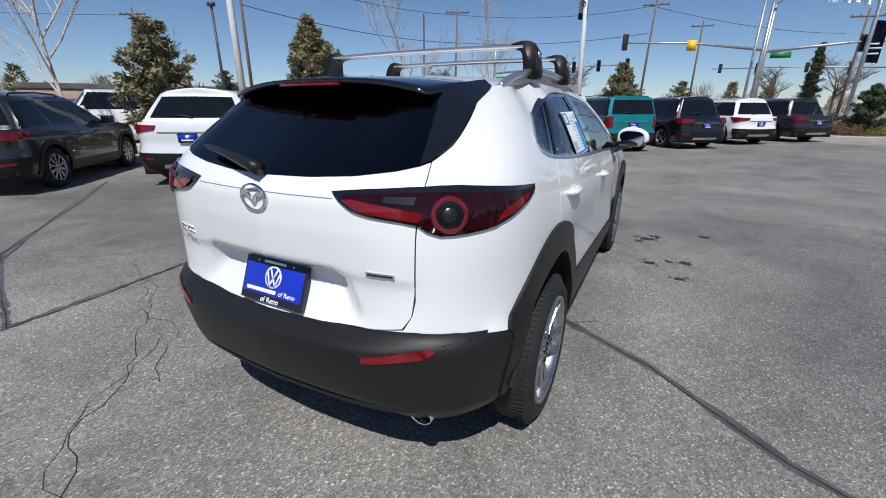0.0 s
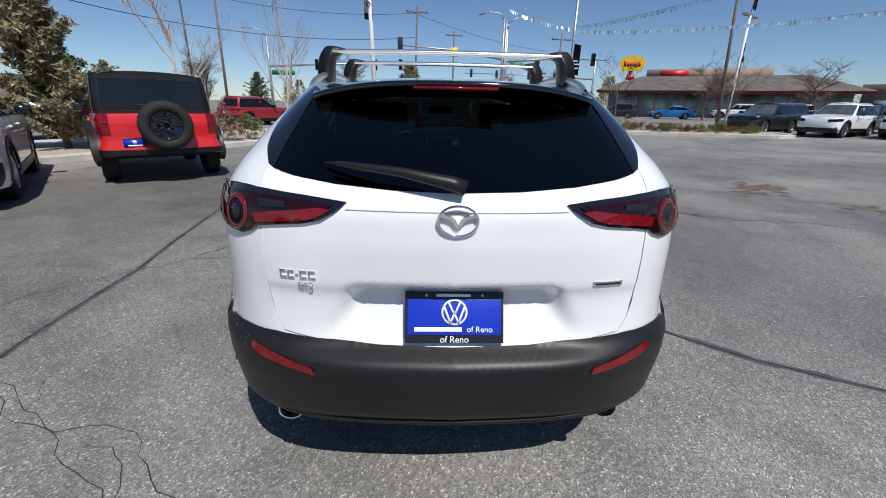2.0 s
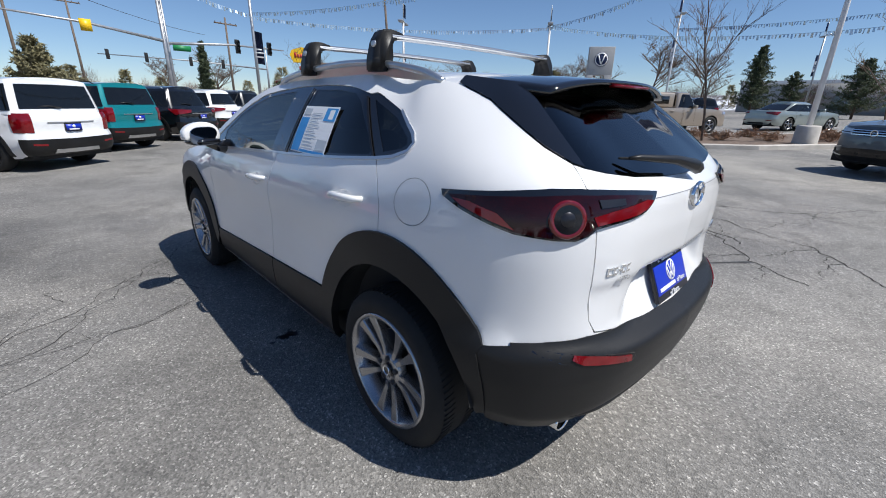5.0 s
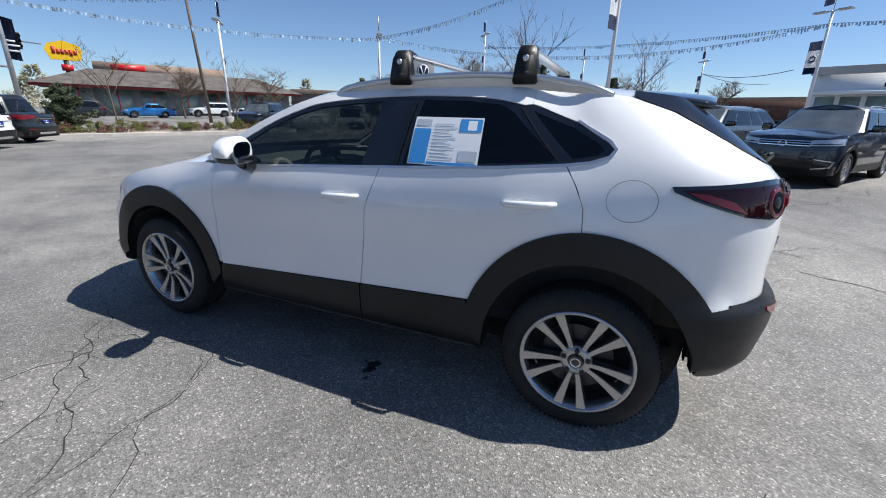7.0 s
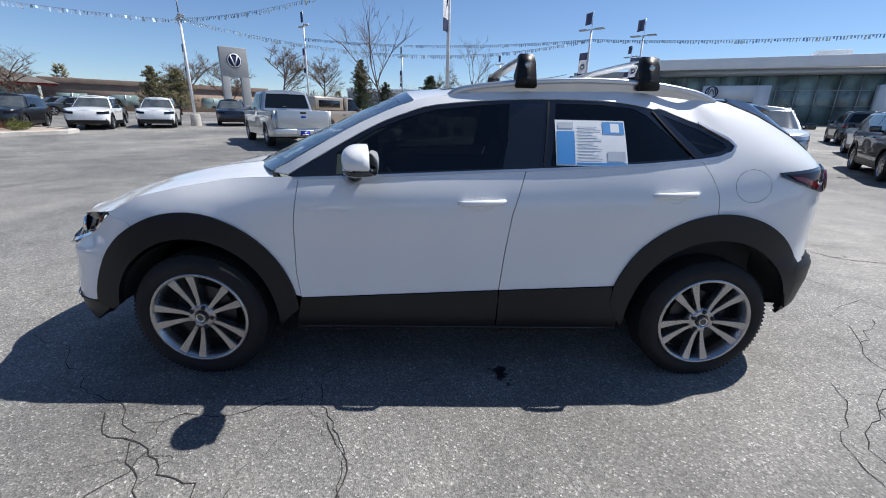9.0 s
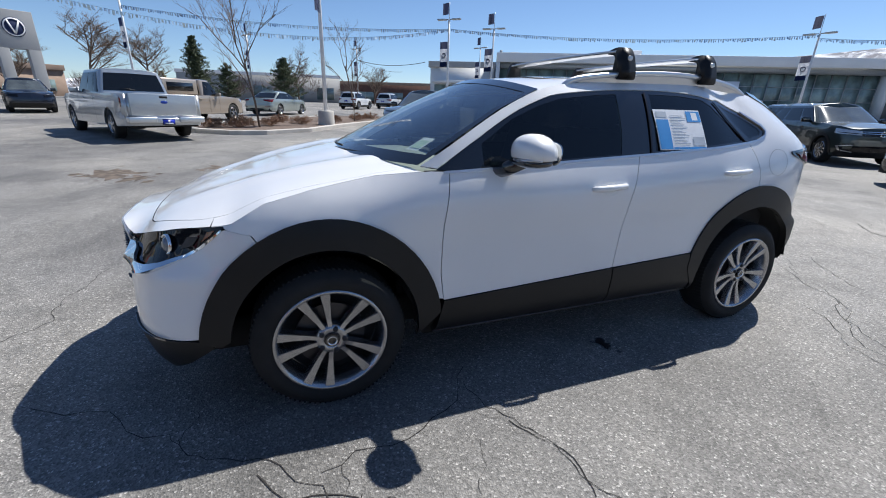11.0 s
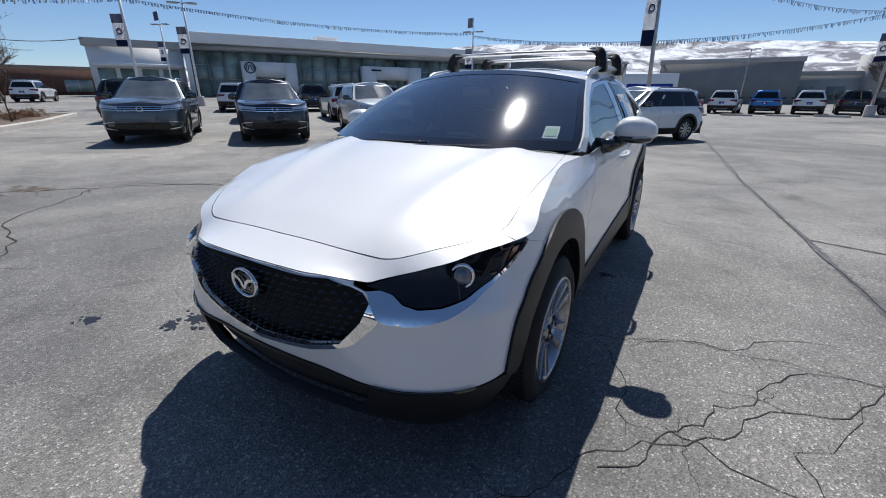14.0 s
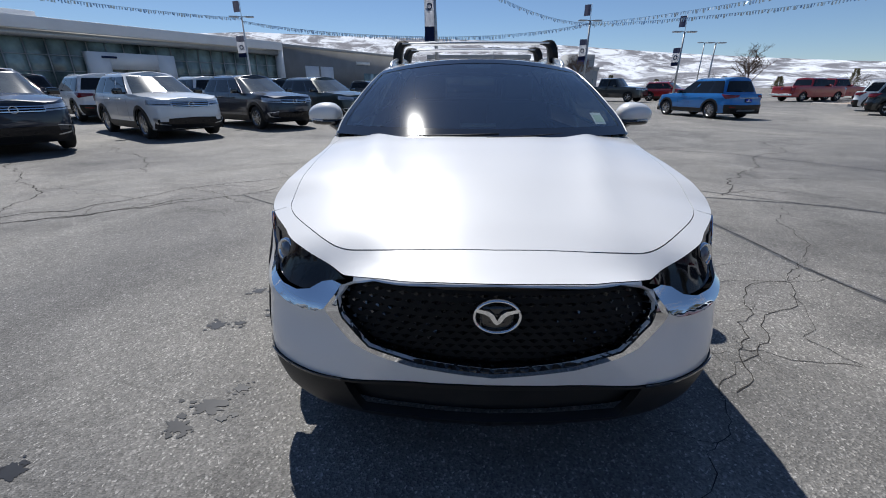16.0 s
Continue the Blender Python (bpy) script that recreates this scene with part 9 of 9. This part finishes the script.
car_like("suv", "silver white SUV at the edge of the drive", "car", spot(-24.0, -21.0, (-0.7, 0.7)), paint="silver_white", **SUV)
# street traffic at rest
HS = (-0.48, -0.877)
for u, v, p, kind, hd in ((7.4, 6.5, "white2", "pickup_truck", (0.48, 0.877)), (7.0, -3.5, "white2", "pickup_truck", HS), (10.2, 15.5, "dark_red", "suv", (0.48, 0.877)), (14.2, 9.0, "grey_paint", "suv", HS), (12.5, 24.0, "dark_grey", "suv", HS), (13.0, -14.0, "white2", "suv", HS)):
    x, y = strip(u, v)
    col = {"white2": "white", "dark_red": "dark red", "grey_paint": "grey", "dark_grey": "dark grey"}[p]
    if kind == "suv":
        car_like(kind, col + " SUV standing on the street", "car", spot(x, y, hd), group="street vehicles", paint=p, **SUV)
    else:
        car_like(kind, col + " pickup truck standing on the street", "pickup truck", spot(x, y, hd), group="street vehicles", paint=p, plate="", **PICK)
# diner car park
for x, y, p, lab, hd in ((26.5, 44.0, "blue_paint", "blue saloon car outside the diner", (-0.85, 0.3)), (33.0, 43.0, "white2", "white SUV outside the diner", (-0.85, 0.5)), (37.0, 40.5, "white2", "white SUV outside the diner", (-0.85, 0.5)), (40.0, 37.0, "dark_grey", "dark wagon outside the diner", (-0.85, 0.5)), (21.5, 46.5, "dark_grey", "dark SUV outside the diner", (-0.85, 0.5)), (37.0, 33.0, "dark_grey", "dark wagon outside the diner", (-0.85, 0.5))):
    if p == "blue_paint":
        car_like("sedan", lab, "car", spot(x, y, hd), paint=p, L=4.7, W=1.82, H=1.45, wb=2.7, r=0.33, zb=0.96, zn=0.80, rgt=-1.0, rgb=-1.8, clad=None, rails=False, plate="")
    else:
        car_like("suv", lab, "car", spot(x, y, hd), paint=p, plate="", **SUV)
van = thing("box_truck", "white box truck with a blue stripe", "truck", "", spot(4.6, -44.0, (1, 0.2)))
part("cargo_box", boxed(-1.1, 1.1, -3.2, 1.6, 0.8, 3.1, bevel=0.04), "white2", van)
part("stripe", boxed(-1.12, 1.12, -2.8, 1.2, 1.7, 2.2), "sign_blue", van)
part("cab", boxed(-1.0, 1.0, 1.7, 3.2, 0.5, 2.2, bevel=0.15), "white2", van)
part("cab_window", boxed(-1.01, 1.01, 2.1, 3.0, 1.4, 2.0), "dark_glass", van)
add_wheels(van, 0.4, 0.25, 0.24, "steel", 4.0, 1.8)


# ---- cracks, tar seams and stains in the asphalt ----
def crack(pts, width, material, label, seed, branches=2, rough=0.16, lift=0.003):
    """A wandering crack through a few way-points, with side branches; thin strips a little above the ground."""
    rng = random.Random(seed)
    bm = bmesh.new()

    def wander(line, amp, times):
        for _ in range(times):
            out = [line[0]]
            for a, b in zip(line, line[1:]):
                d = b - a
                nn = Vector((-d.y, d.x))
                out += [(a + b) / 2 + nn * rng.uniform(-amp, amp), b]
            line = out
        return line

    def lay(line, w0, w1):
        prev = None
        n = len(line)
        for i, p in enumerate(line):
            d = (line[min(i + 1, n - 1)] - line[max(i - 1, 0)])
            d = d.normalized() if d.length > 1e-9 else Vector((1, 0))
            nn = Vector((-d.y, d.x))
            w = (w0 + (w1 - w0) * i / (n - 1)) * rng.uniform(0.45, 1.25) / 2
            q = [p + nn * w, p - nn * w]
            cur = [bm.verts.new((c.x, c.y, ground_z(c.x, c.y) + lift)) for c in q]
            if prev:
                bm.faces.new((prev[0], prev[1], cur[1], cur[0]))
            prev = cur
    line = [Vector(p) for p in pts]
    ln = sum((b - a).length for a, b in zip(line, line[1:])) / max(1, len(line) - 1)
    times = max(2, int(math.log2(max(ln, 0.2) / 0.05)))
    main = wander(line, rough, times)
    lay(main, width, width * 0.8)
    for _ in range(branches):
        i = rng.randrange(1, len(main) - 1)
        p, d = main[i], (main[i + 1] - main[i - 1]).normalized()
        a = rng.choice((-1, 1)) * rng.uniform(0.5, 1.3)
        d = Vector((d.x * math.cos(a) - d.y * math.sin(a), d.x * math.sin(a) + d.y * math.cos(a)))
        L = rng.uniform(0.3, 0.9) * max(0.6, ln)
        lay(wander([p, p + d * L * 0.5, p + d * L + Vector((rng.uniform(-0.2, 0.2), rng.uniform(-0.2, 0.2)))], rough * 1.2, 4), width * 0.55, width * 0.2)
    bmesh.ops.recalc_face_normals(bm, faces=bm.faces)
    for f in bm.faces:
        if f.normal.z < 0:
            f.normal_flip()
    return tagged(part("asphalt_crack", bm, material, None, smooth=False), label, "crack", kind="structure")


CR, TR = "dark open crack in worn asphalt", "dark tar-sealed seam in the asphalt"
CRACKS_ONE = [
    (0.018, [(-3.36, -2.16), (-4.41, -3.5), (-6.05, -5.6), (-7.83, -8.65)]),
    (0.016, [(-3.73, -1.62), (-3.23, -0.87), (-2.83, -0.09), (-2.45, 0.27), (-2.14, 0.74), (-1.68, 1.15), (-1.32, 1.43), (-1.08, 1.76), (-0.86, 2.01), (-0.49, 2.62)]),
    (0.012, [(-1.4, 1.3), (-1.63, 1.4), (-1.96, 1.45), (-1.91, 1.33), (-1.85, 1.18), (-2.17, 0.65)]),
    (0.014, [(5.03, -0.79), (4.24, -1.53), (3.32, -2.66), (2.64, -3.3)]),
    (0.014, [(8.2, -3.9), (7.49, -3.34), (6.05, -2.19), (5.24, -0.98)]),
    (0.012, [(5.86, -2.38), (4.75, -1.79), (4.1, -1.63), (2.87, -1.12)]),
    (0.014, [(8.44, -6.22), (6.62, -4.96), (5.76, -4.04), (5.25, -3.28)])]
CRACKS_TWO = [
    (0.016, [(9.13, 2.87), (7.96, 1.88), (6.43, 1.0), (5.21, -0.44), (4.19, -0.89), (3.47, -1.69)]),
    (0.014, [(3.31, 2.57), (3.81, 2.07), (5.46, 1.16), (5.99, 0.64)]),
    (0.018, [(-1.19, 1.66), (-1.41, 1.32), (-1.58, 1.03), (-1.87, 0.66), (-2.6, 0.4)]),
    (0.014, [(1.3, 2.85), (0.73, 2.95), (0.42, 2.88), (0.1, 3.1)]),
    (0.012, [(-1.25, 0.61), (-1.63, 0.48), (-1.91, 0.44), (-2.5, 0.3)]),
    (0.014, [(-0.82, 0.65), (-1.1, 0.86), (-1.22, 1.14), (-1.26, 1.43)]),
    (0.012, [(-0.95, -2.08), (-1.46, -1.7), (-1.99, -1.58), (-3.0, -1.2)])]
CRACKS_THREE = [
    (0.014, [(2.64, -0.92), (3.32, -1.28), (4.2, -1.3)]),
    (0.012, [(-2.51, -1.27), (-1.75, -1.71), (-1.17, -2.12), (-0.56, -2.64), (-0.2, -3.1)]),
    (0.012, [(0.12, -3.33), (-0.66, -2.56), (-1.19, -2.1), (-1.55, -1.79)]),
    (0.012, [(0.94, -3.3), (0.04, -3.33), (-0.25, -3.41), (-0.91, -2.91)]),
    (0.013, [(2.11, -3.11), (1.62, -3.88), (0.9, -4.6)]),
    (0.012, [(-0.94, 0.7), (-1.3, 0.57), (-1.6, 0.49), (-2.2, 0.1)]),
    (0.013, [(5.95, 0.03), (4.03, -1.12), (2.95, -1.87), (2.64, -2.36)]),
    (0.012, [(-3.0, -6.0), (-1.8, -5.0), (-0.6, -4.8), (0.4, -5.6)])]
for i, (w, pts) in enumerate(CRACKS_ONE + CRACKS_TWO + CRACKS_THREE):
    far = min(math.hypot(*p) for p in pts) > 3.4
    crack(pts, w * (1.2 if far else 0.36), "crack", CR, 300 + i, branches=4 if far else 2)
for i, (w, pts) in enumerate((
        (0.09, [(-4.06, -6.65), (-5.74, -5.83), (-7.1, -3.96)]),
        (0.10, [(-1.06, -18.17), (-2.03, -5.81), (-2.31, -3.03), (-2.53, -1.04), (-2.61, 0.16), (-2.75, 0.9), (-2.91, 2.02), (-3.15, 4.7), (-3.61, 9.66)]),
        (0.05, [(-3.12, -2.47), (-4.16, -1.72), (-4.69, -1.38)]),
        (0.10, [(0.5, -0.2), (0.82, -0.43), (1.33, -0.73), (1.86, -1.2), (2.34, -1.47), (2.94, -1.91)]),
        (0.08, [(-2.4, -2.23), (-3.3, -2.0), (-4.34, -1.68), (-5.23, -1.04), (-8.11, 0.94)]),
        (0.05, [(4.98, 15.18), (7.67, 12.27), (9.02, 11.9), (12.0, 9.0)]),
        (0.05, [(2.0, 8.0), (6.0, 7.0), (11.0, 7.4)]))):
    crack(pts, w * 0.7, "tar", TR, 400 + i, branches=0, rough=0.014, lift=0.002)
    crack(pts, w * 0.12, "crack", CR, 500 + i, branches=1, rough=0.02, lift=0.0045)


def stain(x, y, r, material, label, seed, lumps=1.0):
    """A spilt patch with a ragged edge and a few drops beside it."""
    rng = random.Random(seed)
    bm = bmesh.new()
    blobs = [(x, y, r)]
    for _ in range(7):
        a, d = rng.random() * math.tau, r * rng.uniform(0.9, 2.2)
        blobs.append((x + d * math.cos(a), y + d * math.sin(a) * 0.8, r * rng.uniform(0.08, 0.38)))
    for k0, (cx, cy, cr) in enumerate(blobs):
        n = 44 if k0 == 0 else 14
        ring = []
        for k in range(n):
            a = k * math.tau / n
            e = Vector((math.cos(a) * 2.4 + seed, math.sin(a) * 2.4, seed * 0.7 + k0))
            q = cr * max(0.25, 1 + lumps * (0.75 * noise.noise(e) + 0.45 * noise.noise(e * 2.7)))
            px, py = cx + q * math.cos(a), cy + q * math.sin(a) * 0.7
            ring.append(bm.verts.new((px, py, ground_z(px, py) + 0.0025 + 0.0002 * k0)))
        bm.faces.new(ring)
    return tagged(part("asphalt_stain", bm, material, None, smooth=False), label, "stain", kind="structure")


for i, (x, y, r) in enumerate(((1.21, 1.85, 0.07), (1.12, 1.72, 0.035), (1.28, 1.97, 0.05), (1.54, 1.19, 0.05), (1.42, 1.16, 0.03), (-0.87, -0.257, 0.05), (1.75, 2.2, 0.05), (1.25, 1.05, 0.05), (1.5, 0.75, 0.04))):
    stain(x, y, r, "oil", "dark damp spot on the asphalt", 600 + i)
M["patch"] = mat("crumbled_patch", (0.12, 0.095, 0.075), 0.95, vary=0.6, scale=9, bump=1.0, bump_scale=25)
for i, (x, y, r) in enumerate(((6.0, 4.2, 0.45), (6.5, 2.6, 0.3), (6.7, 1.1, 0.2), (5.6, 3.7, 0.25))):
    stain(x, y, r, "patch", "crumbled broken patch in the asphalt", 620 + i, 1.6)
